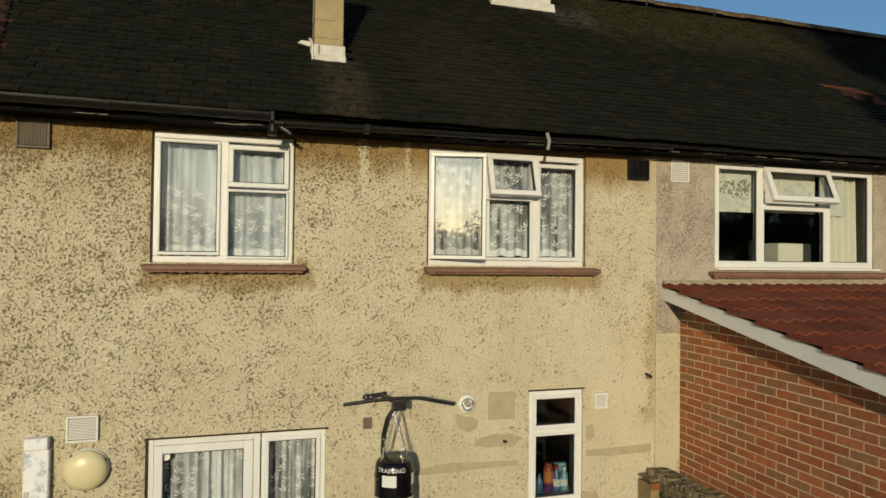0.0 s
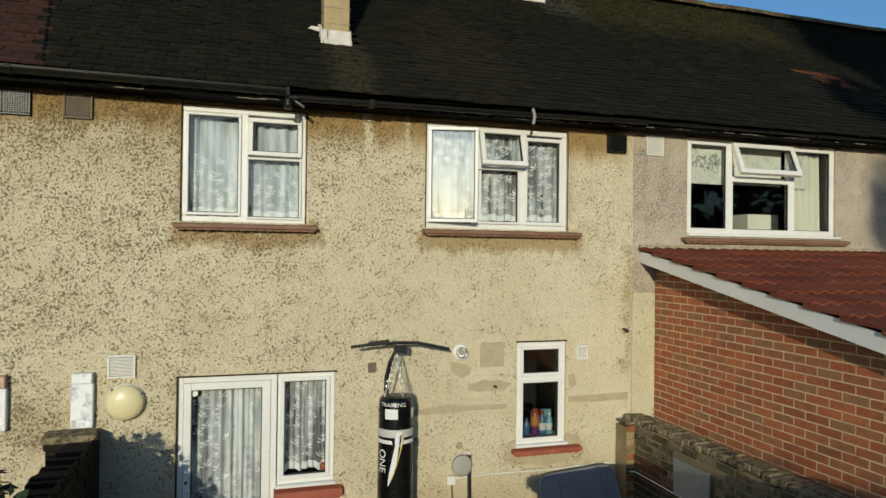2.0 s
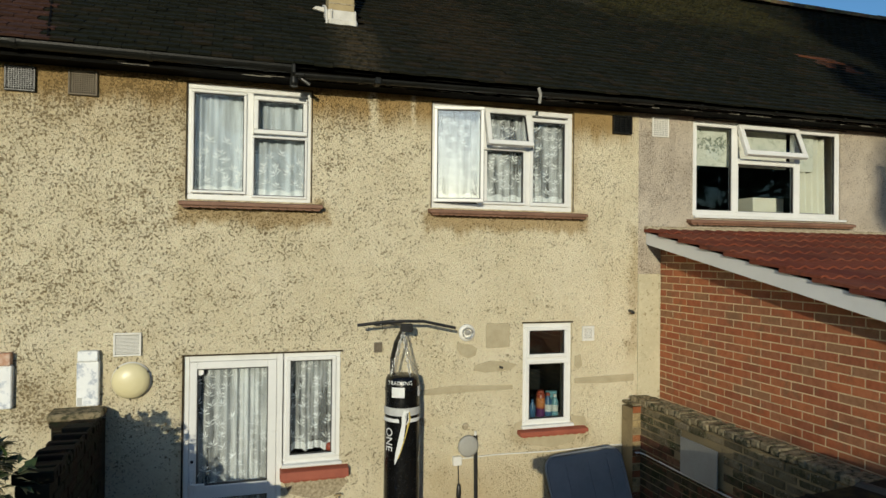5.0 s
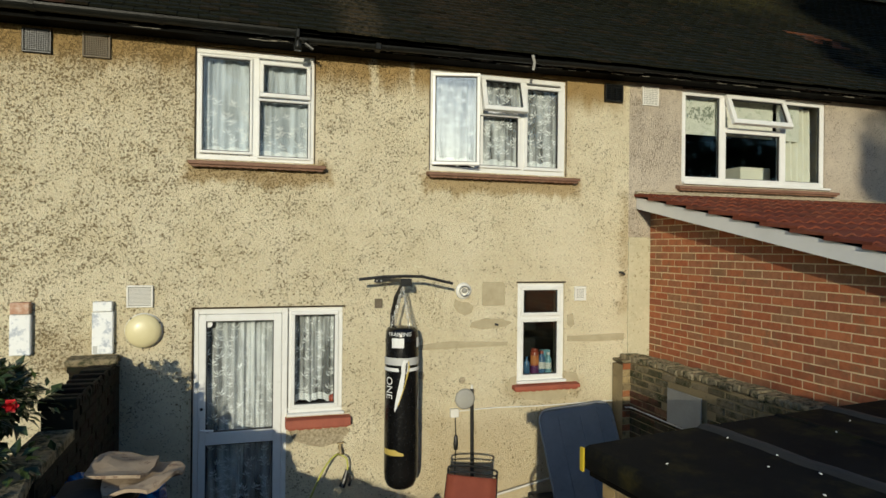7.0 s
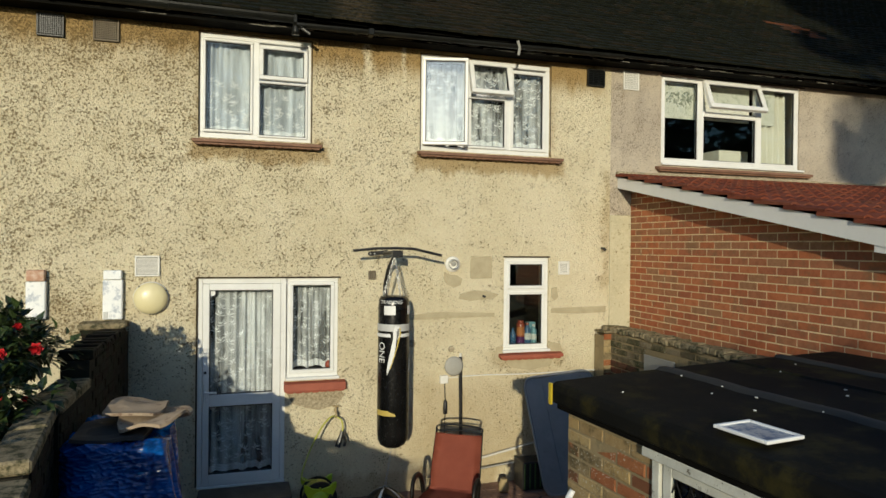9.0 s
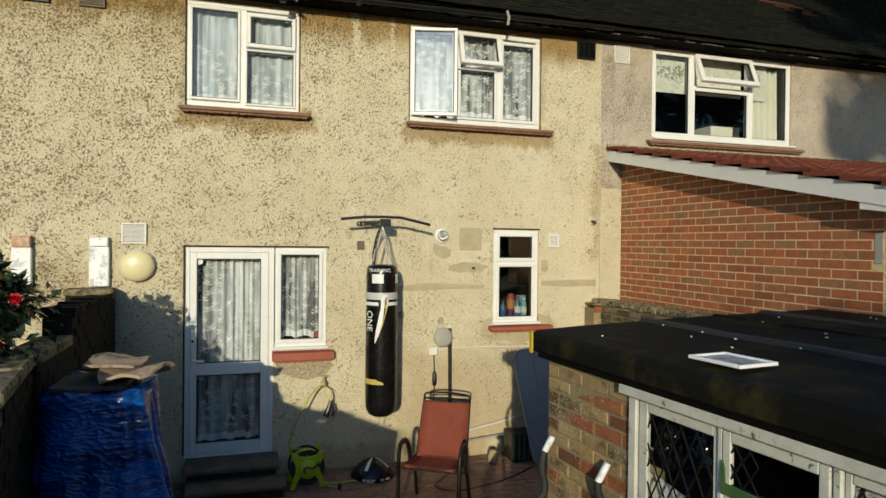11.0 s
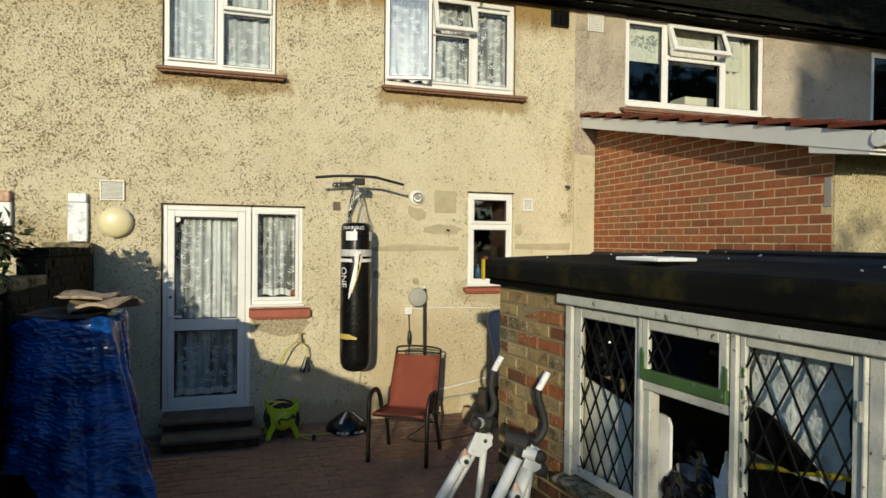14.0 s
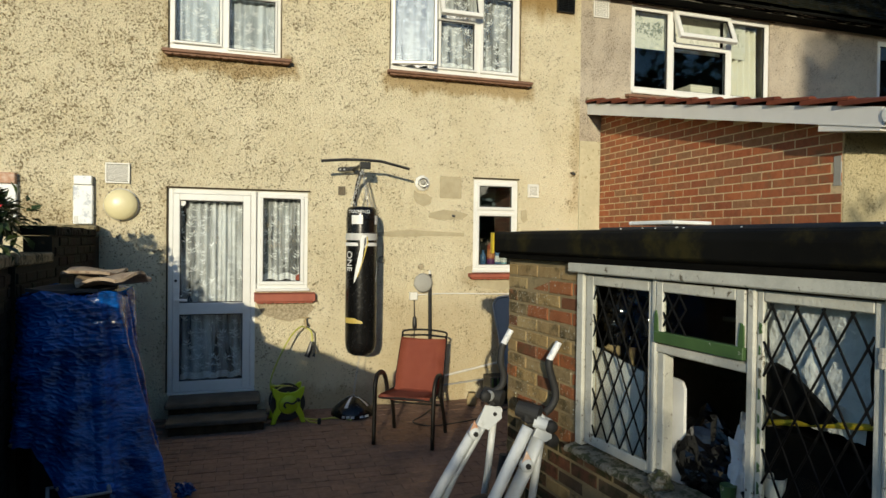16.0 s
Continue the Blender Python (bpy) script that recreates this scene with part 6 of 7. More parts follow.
def print_strip(rows, mat, label="", name="print", cuts=8):
    """rows of (z, angle from, angle to): a printed shape that follows the round of the bag."""
    bm = bmesh.new()
    prev = None
    for z, a, b in rows:
        line = [bm.verts.new(on_bag(radians(a + (b - a) * k / cuts), z)) for k in range(cuts + 1)]
        if prev:
            for k in range(cuts):
                bm.faces.new((prev[k], line[k], line[k + 1], prev[k + 1]))
        prev = line
    bmesh.ops.recalc_face_normals(bm, faces=bm.faces[:])
    return part(name, bm, M[mat], bag, label, True)


def text_mesh(body, size):
    cu = bpy.data.curves.new("words", "FONT")
    cu.body, cu.size, cu.align_x = body, size, "CENTER"
    ob = bpy.data.objects.new("words", cu)
    scene.collection.objects.link(ob)
    dg = bpy.context.evaluated_depsgraph_get()
    bm = bmesh.new()
    bm.from_mesh(ob.evaluated_get(dg).to_mesh())
    bpy.data.objects.remove(ob)
    return bm


for off in (-10, 82):
    print_strip([(2.145, -38 + off, 4 + off), (2.055, -38 + off, 4 + off)], "print_white", "white square print")
    print_strip([(1.962, -95 + off, 14 + off), (1.893, -95 + off, 10 + off)], "print_grey", "pale grey band")
    print_strip([(1.868, -95 + off, -14 + off), (1.835, -95 + off, -12 + off)], "print_white")
    print_strip([(1.945, 2 + off, 18 + off), (1.89, -4 + off, 20 + off), (1.82, -4 + off, 14 + off), (1.74, -10 + off, 6 + off), (1.66, -16 + off, 0 + off), (1.58, -22 + off, -8 + off), (1.50, -26 + off, -18 + off), (1.46, -26 + off, -25 + off)], "print_white", "white swoosh", cuts=5)
    print_strip([(1.93, 18 + off, 22 + off), (1.87, 19 + off, 25 + off), (1.80, 12 + off, 18 + off), (1.70, 3 + off, 8 + off), (1.60, -7 + off, -3 + off), (1.52, -16 + off, -13 + off)], "print_gold", "gold edge of the swoosh", cuts=3)
print_strip([(1.92, -4, 8), (1.85, -1, 5), (1.76, -4, 0), (1.68, -8, -6)], "vinyl", cuts=3)
print_strip([(1.105, -85, -32), (1.09, -85, -22), (1.075, -85, -6), (1.055, -85, -2), (1.052, -85, -6)], "print_gold", "gold bar low on the bag")
for body, size, th0, zc, turn in (("ONE", 0.10, -70, 1.68, True), ("TRAINING", 0.05, -22, 2.165, False)):
    bm = text_mesh(body, size)
    for v in bm.verts:
        x, y = v.co.x, v.co.y
        v.co = Vector(on_bag(radians(th0) + (y if turn else x) / BR, zc - (x if turn else -y), BR + 0.009 if turn else BR + 0.004))
    part("lettering", bm, M["print_white"], bag, "white lettering")


def chain(parent, a, b, link_l=0.034, r=0.0032, name="chain_link"):
    a, b = Vector(a), Vector(b)
    n = max(2, int((b - a).length / (link_l * 0.78)))
    d = (b - a).normalized()
    s = d.cross(Vector((0.3, 0.9, 0.1))).normalized()
    t = d.cross(s)
    for i in range(n):
        c = a + (b - a) * ((i + 0.5) / n)
        e = s if i % 2 else t
        pts = [c + d * (link_l * 0.5 * math.cos(k * math.tau / 10)) + e * (0.010 * math.sin(k * math.tau / 10)) for k in range(10)]
        part(name, tube(pts, r, 5, closed=True), M["steel"], parent, smooth=True)


cn = part("swivel_ring", tube([(BX + 0.02 * math.cos(k * math.tau / 12), BY - 0.02, 2.645 + 0.024 * math.sin(k * math.tau / 12)) for k in range(12)], 0.005, 6, closed=True), M["steel"], bag)
for th in (20, 110, 200, 290):
    chain(cn, (BX, BY - 0.01, 2.625), (BX + 0.125 * math.sin(radians(th)), BY - 0.125 * math.cos(radians(th)), 2.235))
chain(cn, (BX - 0.01, BY, 0.70), (1.845, -0.37, 0.31), 0.03, 0.0025)

bag.location = (-0.015, 0, 0.04)

fa = thing("floor_anchor", "black and white dome-shaped floor weight tethered under the bag", "floor weight")
FA = (1.83, -0.33)
dome = lathe([(0.0, 0.305), (0.025, 0.303), (0.07, 0.288), (0.13, 0.248), (0.185, 0.20), (0.22, 0.16), (0.228, 0.125), (0.215, 0.113), (0.0, 0.112)], 32, (*FA, 0))
part("dome", dome, M["vinyl"], fa, smooth=True)
for k in range(4):
    bm = bmesh.new()
    prev = None
    for r, z, w in ((0.02, 0.306, 14), (0.07, 0.291, 9), (0.13, 0.251, 7), (0.17, 0.217, 6)):
        line = [bm.verts.new((FA[0] + r * math.cos(radians(k * 90 - 35 + s)), FA[1] + r * math.sin(radians(k * 90 - 35 + s)), z)) for s in (-w, -w / 2, 0, w / 2, w)]
        if prev:
            for i in range(4):
                bm.faces.new((prev[i], line[i], line[i + 1], prev[i + 1]))
        prev = line
    part("white_panel", bm, M["print_white"], fa)
for a0, a1 in ((-128, -120), (-117, -108), (-105, -96), (-82, -72), (-68, -55)):
    bm = bmesh.new()
    for s0 in range(3):
        b0, b1 = a0 + (a1 - a0) * s0 / 3, a0 + (a1 - a0) * (s0 + 1) / 3
        bm.faces.new([bm.verts.new((FA[0] + 0.2285 * math.cos(radians(b)), FA[1] + 0.2285 * math.sin(radians(b)), z)) for b, z in ((b0, 0.128), (b1, 0.128), (b1, 0.152), (b0, 0.152))])
    part("print_bar", bm, M["print_white"], fa)
part("eyelet", tube([(FA[0] + 0.014 * math.cos(k * math.tau / 10), FA[1], 0.31 + 0.014 * math.sin(k * math.tau / 10)) for k in range(10)], 0.004, 6, closed=True), M["steel"], fa)


# ---- garden chair ----
def sling_strip(path, half):
    """A stretched cloth strip along a path in the yz plane, half(f) wide either side, hollow in the middle."""
    bm = bmesh.new()
    prev = None
    pts = smooth_path(path, 5)
    for i, p in enumerate(pts):
        hw = half(i / (len(pts) - 1))
        line = [bm.verts.new((s * hw, p.y + 0.012 * (1 - s * s), p.z - 0.012 * (1 - s * s))) for s in (-1, -0.6, -0.2, 0.2, 0.6, 1)]
        if prev:
            for k in range(5):
                bm.faces.new((prev[k], prev[k + 1], line[k + 1], line[k]))
        prev = line
    bmesh.ops.solidify(bm, geom=bm.faces[:], thickness=0.006)
    return bm


def garden_chair():
    """Local axes: x across, y towards the back, z up; the base is at the floor's middle."""
    c = thing("garden_chair", "red sling garden chair with a dark metal frame on the patio", "chair")
    part("seat", sling_strip([(0, -0.25, 0.41), (0, -0.235, 0.44), (0, -0.05, 0.428), (0, 0.12, 0.408), (0, 0.17, 0.425)], lambda f: 0.235), M["sling"], c, smooth=True)
    part("backrest", sling_strip([(0, 0.165, 0.42), (0, 0.205, 0.51), (0, 0.285, 0.70), (0, 0.355, 0.875)], lambda f: 0.238 - 0.012 * f), M["sling"], c, smooth=True)
    for s in (-1, 1):
        part("back_post", tube(smooth_path([(s * 0.232, 0.17, 0.41), (s * 0.232, 0.235, 0.55), (s * 0.228, 0.305, 0.72), (s * 0.222, 0.378, 0.90)], 4), 0.011, 8), M["chair_frame"], c, smooth=True)
        part("seat_rail", tube([(s * 0.238, -0.24, 0.42), (s * 0.238, 0.17, 0.41)], 0.0125, 8), M["chair_frame"], c)
        part("armrest", tube(smooth_path([(s * 0.272, -0.275, 0.0), (s * 0.272, -0.262, 0.30), (s * 0.275, -0.245, 0.50), (s * 0.278, -0.205, 0.585), (s * 0.278, -0.13, 0.610), (s * 0.275, -0.04, 0.592), (s * 0.268, 0.015, 0.53), (s * 0.258, 0.03, 0.44), (s * 0.25, 0.03, 0.385)], 5), 0.019, 8, flat=1.3), M["chair_frame"], c, smooth=True)
        part("leg", tube([(s * 0.242, 0.09, 0.40), (s * 0.25, 0.19, 0.2), (s * 0.256, 0.25, 0.0)], 0.018, 8), M["chair_frame"], c)
    part("top_rail", tube(smooth_path([(-0.222, 0.375, 0.89), (-0.205, 0.392, 0.932), (0, 0.40, 0.948), (0.205, 0.392, 0.932), (0.222, 0.375, 0.89)], 4), 0.010, 8), M["chair_frame"], c, smooth=True)
    part("cross_rail", tube([(-0.222, 0.372, 0.888), (0, 0.38, 0.90), (0.222, 0.372, 0.888)], 0.009, 8), M["chair_frame"], c)
    part("stretcher", tube([(-0.238, -0.24, 0.415), (0.238, -0.24, 0.415)], 0.012, 8), M["chair_frame"], c)
    part("stretcher", tube([(-0.248, 0.15, 0.28), (0.248, 0.15, 0.28)], 0.01, 8), M["chair_frame"], c)
    return c


garden_chair().matrix_basis = pose(2.222, -1.262, G + 0.004, 0, 0, -32)


# ---- hose reel ----
hr = thing("hose_reel", "lime green hose reel stand with a black drum", "hose reel", pose(1.155, -0.40, G, 0, 0, 3))
outline = [(-0.17, 0.0), (-0.125, 0.0), (-0.10, 0.07), (-0.06, 0.13), (0.0, 0.15), (0.06, 0.13), (0.10, 0.07), (0.125, 0.0), (0.17, 0.0), (0.15, 0.09), (0.115, 0.165), (0.12, 0.235), (0.155, 0.30), (0.16, 0.36), (0.12, 0.35), (0.08, 0.315), (0.0, 0.30), (-0.08, 0.315), (-0.12, 0.35), (-0.16, 0.36), (-0.155, 0.30), (-0.12, 0.235), (-0.115, 0.165), (-0.15, 0.09)]
for y0, nm in ((-0.10, "front_frame"), (0.13, "back_frame")):
    part(nm, prism(outline, "y", y0, y0 + 0.03, 0.006), M["lime"], hr)
part("drum", lathe([(0.0, -0.06), (0.17, -0.06), (0.172, -0.045), (0.11, -0.04), (0.11, 0.10), (0.172, 0.105), (0.17, 0.12), (0.0, 0.12)], 28, (0, 0, 0.19), "y"), M["bin_black"], hr, smooth=False)
part("coiled_hose", lathe([(0.112, -0.035), (0.15, -0.033), (0.158, 0.03), (0.15, 0.095), (0.112, 0.097)], 28, (0, 0, 0.19), "y"), M["hose"], hr, smooth=True)
part("hub", lathe([(0.0, -0.115), (0.085, -0.115), (0.095, -0.10), (0.085, -0.09)], 24, (0, 0, 0.19), "y"), M["lime"], hr, smooth=True)
part("crank", tube(smooth_path([(-0.03, -0.13, 0.165), (-0.045, -0.135, 0.195), (-0.02, -0.135, 0.22), (0.04, -0.135, 0.205), (0.09, -0.14, 0.245)]), 0.009, 8), M["bin_black"], hr, smooth=True)
part("crank_knob", lathe([(0.0, -0.19), (0.016, -0.19), (0.018, -0.14), (0.0, -0.14)], 12, (0.09, 0, 0.245), "y"), M["bin_black"], hr)
part("tie_bar", tube([(0, -0.1, 0.30), (0, 0.14, 0.30)], 0.012, 8), M["lime"], hr)
ho = thing("garden_hose", "thin yellow hose from the wall tap to the reel", "hose")
part("hose_run", tube(smooth_path([(1.36, -0.10, 1.0), (1.30, -0.16, 1.02), (1.20, -0.2, 0.93), (1.08, -0.25, 0.72), (1.00, -0.3, 0.52), (1.02, -0.34, 0.46), (1.12, -0.36, 0.46), (1.2, -0.38, 0.42)], 8), 0.0085, 8), M["hose"], ho, smooth=True)
part("drop_hose", tube(smooth_path([(1.36, -0.10, 1.0), (1.41, -0.12, 0.97), (1.425, -0.13, 0.90), (1.42, -0.13, 0.84)], 6), 0.0085, 8), M["hose"], ho, smooth=True)
part("floor_run", tube(smooth_path([(1.30, -0.42, 0.135), (1.45, -0.46, 0.12), (1.62, -0.44, 0.12), (1.78, -0.56, 0.12)], 6), 0.0085, 8), M["hose"], ho, smooth=True)
part("tail", tube(smooth_path([(1.29, -0.46, 0.18), (1.36, -0.52, 0.125), (1.44, -0.60, 0.125)], 6), 0.008, 8), M["hose"], ho, smooth=True)
part("end_fitting", lathe([(0.0, 0.0), (0.018, 0.0), (0.02, 0.04), (0.014, 0.06), (0.0, 0.06)], 12, (1.45, -0.61, 0.115)), M["bin_black"], ho)
part("connector", tube([(1.42, -0.13, 0.86), (1.40, -0.13, 0.78), (1.37, -0.14, 0.70)], [0.016, 0.026, 0.03], 10), M["bin_black"], ho, "black hose connector")
part("trigger", tube([(1.43, -0.13, 0.82), (1.455, -0.13, 0.76), (1.44, -0.13, 0.70)], 0.014, 8), M["bin_black"], ho)
tp = thing("tap", "brass garden tap on the rear wall", "tap")
part("tap_body", tube([(1.36, 0.0, 1.05), (1.36, -0.07, 1.05), (1.36, -0.10, 1.03), (1.36, -0.10, 0.99)], 0.014, 10), M["flue_stack"], tp)
part("tap_stem", tube([(1.36, -0.07, 1.05), (1.36, -0.07, 1.10)], 0.010, 8), M["flue_stack"], tp)
part("tap_handle", tube([(1.325, -0.07, 1.105), (1.395, -0.07, 1.105)], 0.009, 8), M["flue_stack"], tp)

# ---- grey plastic table top leaning in the corner, and clutter below ----
def rounded(w, h, r, n=6):
    pts = []
    for cx, cz, a0 in ((w / 2 - r, h - r, 0), (-w / 2 + r, h - r, 90), (-w / 2 + r, r, 180), (w / 2 - r, r, 270)):
        for k in range(n + 1):
            a = radians(a0 + 90 * k / n)
            pts.append((cx + r * math.cos(a), cz + r * math.sin(a)))
    return pts


tt = thing("table_top", "grey plastic table top stood on end against the wall", "table top", pose(3.971, -0.57, 0.13, -20.8, -5.6, -4.2))
part("top_panel", prism(rounded(0.85, 1.29, 0.13), "y", -0.012, 0.012, 0.004), M["grey_plastic"], tt)
part("rim", tube([(p[0], -0.012, p[1]) for p in rounded(0.84, 1.28, 0.125)], 0.016, 8, closed=True), M["grey_plastic"], tt, smooth=True)
for x in (-0.2, 0.05, 0.26):
    part("rib", box(x - 0.006, -0.022, 0.12, x + 0.006, -0.011, 1.18, 0.003), M["grey_plastic"], tt)
bt = thing("waste_pipe", "white waste pipe sloping along the wall foot", "pipe")
part("pipe", tube([(2.78, -0.06, 0.38), (3.85, -0.06, 0.58)], 0.013, 10), M["flashing"], bt)
part("lower_pipe", tube([(2.80, -0.1, 0.30), (3.5, -0.1, 0.36)], 0.010, 10), M["vent_grey"], bt)
part("elbow", tube(smooth_path([(2.82, -0.06, 0.39), (2.77, -0.07, 0.37), (2.75, -0.10, 0.30)]), 0.024, 10), M["vent_white"], bt)
gr = thing("crate", "dark green ribbed plastic crate at the wall foot", "crate")
part("crate_body", box(3.36, -0.36, 0.115, 3.72, -0.12, 0.42, 0.01), M["bin_black"], gr)
for i in range(6):
    x = 3.375 + i * 0.062
    part("rib", box(x, -0.372, 0.13, x + 0.016, -0.359, 0.41, 0.003), M["shed_green"], gr)
solo("jar", lathe([(0.0, 0.115), (0.05, 0.115), (0.056, 0.13), (0.056, 0.20), (0.04, 0.225), (0.042, 0.25), (0.0, 0.25)], 18, (3.16, -0.30, 0)), M["flue_stack"], "dusty yellowed jar at the wall foot", "jar", smooth=True)
solo("floor_cable", tube(smooth_path([(2.78, -0.22, 0.12), (2.5, -0.6, 0.116), (2.36, -0.78, 0.116), (2.5, -0.95, 0.116), (2.85, -0.9, 0.116), (3.2, -0.75, 0.116), (3.5, -0.55, 0.12)], 8), 0.007, 6), M["black_steel"], "black cable looped on the patio", "cable", smooth=True)


# ---- elliptical trainer by the shed ----
et = thing("elliptical_trainer", "silver elliptical trainer with black swing handles beside the shed", "exercise machine")


def swing_arm(y, tip, grip, joint, sleeve, pole, rail, strut, lug):
    """One swing handle with its pivot and tubes; every stop is an (x, z) pair in the plane at y."""
    at = lambda p, dy=0.0: (p[0], y + dy, p[1])
    part("handle_tip", tube([at(q) for q in tip], 0.0175, 12), M["box_white"], et, "white worn handle end")
    part("handle_grip", tube(smooth_path([at(q) for q in grip], 5), 0.0195, 12), M["grip"], et, smooth=True)
    hub = part("pivot", tube([at((joint[0] - 0.045, joint[1] + 0.01), 0.05), at((joint[0] + 0.04, joint[1] - 0.01), -0.03)], [0.040, 0.046], 16), M["grip"], et)
    part("pivot_block", box(joint[0] - 0.035, y - 0.03, joint[1] - 0.055, joint[0] + 0.045, y + 0.05, joint[1] + 0.03, 0.014), M["grip"], hub)
    part("pivot_sleeve", tube([at(sleeve[0], -0.03), at(sleeve[1], -0.065)], 0.031, 16), M["silver"], et, "silver sleeve on the pivot")
    part("sleeve_cap", lathe([(0.0, -0.018), (0.024, -0.018), (0.032, -0.006), (0.033, 0.012), (0.0, 0.014)], 18, at(sleeve[2], -0.075), "y"), M["grip"], et, smooth=True)
    part("pole", tube([at(q) for q in pole], 0.052, 14, flat=0.55), M["silver"], et, smooth=True)
    part("side_pole", tube([at(q, -0.045) for q in rail], 0.030, 12), M["silver"], et, smooth=True)
    part("strut", tube([at(q, 0.035) for q in strut], 0.0205, 10), M["silver"], et, smooth=True)
    part("strut_eye", tube([at(strut[0], -0.01), at(strut[0], 0.06)], 0.029, 14), M["box_white"], et, "cream plastic eye of the strut")
    plate = prism([(pole[0][0] - 0.10, pole[0][1] - 0.075), (pole[0][0] - 0.05, pole[0][1] + 0.035), (strut[0][0] + 0.005, strut[0][1] + 0.03), (strut[0][0] + 0.01, strut[0][1] - 0.03), (pole[0][0] - 0.03, pole[0][1] - 0.11)], "y", y - 0.052, y - 0.044, 0.002)
    gp = part("gusset", plate, M["silver"], et)
    part("slot", lathe([(0.0, -0.003), (0.011, -0.003), (0.012, 0.002)], 10, at((pole[0][0] + 0.008, pole[0][1] - 0.02), -0.053), "y"), M["black_steel"], gp)
    br_ = part("link_bracket", lathe([(0.0, -0.02), (0.030, -0.02), (0.034, -0.008), (0.034, 0.02), (0.0, 0.022)], 18, at(lug, -0.075), "y"), M["silver"], et, smooth=True)
    part("bolt", lathe([(0.0, -0.010), (0.013, -0.010), (0.0145, 0.0)], 10, at(lug, -0.096), "y"), M["black_steel"], br_)
    part("bracket_ear", prism([(lug[0] - 0.03, lug[1] + 0.015), (lug[0] - 0.004, lug[1] + 0.075), (lug[0] + 0.024, lug[1] + 0.02)], "y", y - 0.088, y - 0.08, 0.002), M["rust"], br_, "rust-stained bracket ear")
    foot = rail[-1][0]
    part("pedal_arm", tube([at((foot + 0.02, G + 0.12), -0.03), at((foot - 0.22, G + 0.12), -0.03), at((foot - 0.42, G + 0.16), -0.03)], 0.024, 8), M["silver"], et)
    part("foot_plate", box(foot - 0.36, y - 0.10, G + 0.15, foot - 0.06, y + 0.03, G + 0.185, 0.01), M["grip"], et)


swing_arm(-3.57, [(2.145, 1.350), (2.192, 1.431)], [(2.147, 1.352), (2.134, 1.314), (2.131, 1.242), (2.150, 1.170), (2.138, 1.112), (2.093, 1.079)],
          (2.093, 1.054), [(2.050, 1.066), (2.020, 1.072), (2.012, 1.074)], [(2.070, 0.985), (1.842, 0.617), (1.64, G + 0.10)], [(1.972, 0.905), (1.790, 0.617), (1.56, G + 0.12)],
          [(2.112, 0.968), (2.074, 0.617), (2.03, G + 0.2)], (1.947, 0.874))
swing_arm(-4.03, [(2.204, 1.340), (2.257, 1.428)], [(2.206, 1.342), (2.203, 1.310), (2.220, 1.250), (2.240, 1.187), (2.240, 1.138), (2.214, 1.095), (2.184, 1.072)],
          (2.100, 1.082), [(2.112, 1.044), (2.165, 1.026), (2.184, 1.020)], [(2.196, 1.048), (2.082, 0.795), (1.78, G + 0.10)], [(2.070, 1.020), (1.952, 0.795), (1.66, G + 0.12)],
          [(2.190, 0.985), (2.160, 0.795), (2.09, G + 0.2)], (2.050, 0.842))
part("knob", lathe([(0.0, -0.03), (0.03, -0.03), (0.036, -0.01), (0.034, 0.015), (0.0, 0.02)], 16, (2.222, -4.03, 0.93), "y"), M["grip"], et, smooth=True)
part("base_rail", tube([(1.2, -3.815, G + 0.05), (2.08, -3.815, G + 0.05)], 0.035, 10), M["silver"], et)
part("front_foot", tube([(2.06, -4.1, G + 0.035), (2.06, -3.53, G + 0.035)], 0.035, 10), M["grip"], et)
part("rear_foot", tube([(1.2, -4.05, G + 0.035), (1.2, -3.58, G + 0.035)], 0.035, 10), M["grip"], et)
part("flywheel_cover", lathe([(0.0, -0.06), (0.19, -0.055), (0.21, -0.03), (0.21, 0.03), (0.19, 0.055), (0.0, 0.06)], 28, (1.95, -3.815, G + 0.27), "y"), M["grip"], et, smooth=True)
part("mast", tube([(2.0, -3.815, G + 0.3), (2.06, -3.815, 0.80)], 0.03, 10), M["grip"], et)


# ---- tarpaulin-covered stack with cardboard on it ----
stk = thing("covered_crate", "stacked crate hidden under a blue tarpaulin", "crate")
# Body made black: the dark under the raised hem put into its colour.
part("crate_body", box(-0.54, -2.48, G, -0.06, -1.92, 1.53, 0.02), M["bin_black"], stk)
def ridge(q):
    """Sharp crests, as in stiff creased plastic."""
    return (1 - min(1.0, 2.6 * abs(noise.noise(q)))) ** 1.6


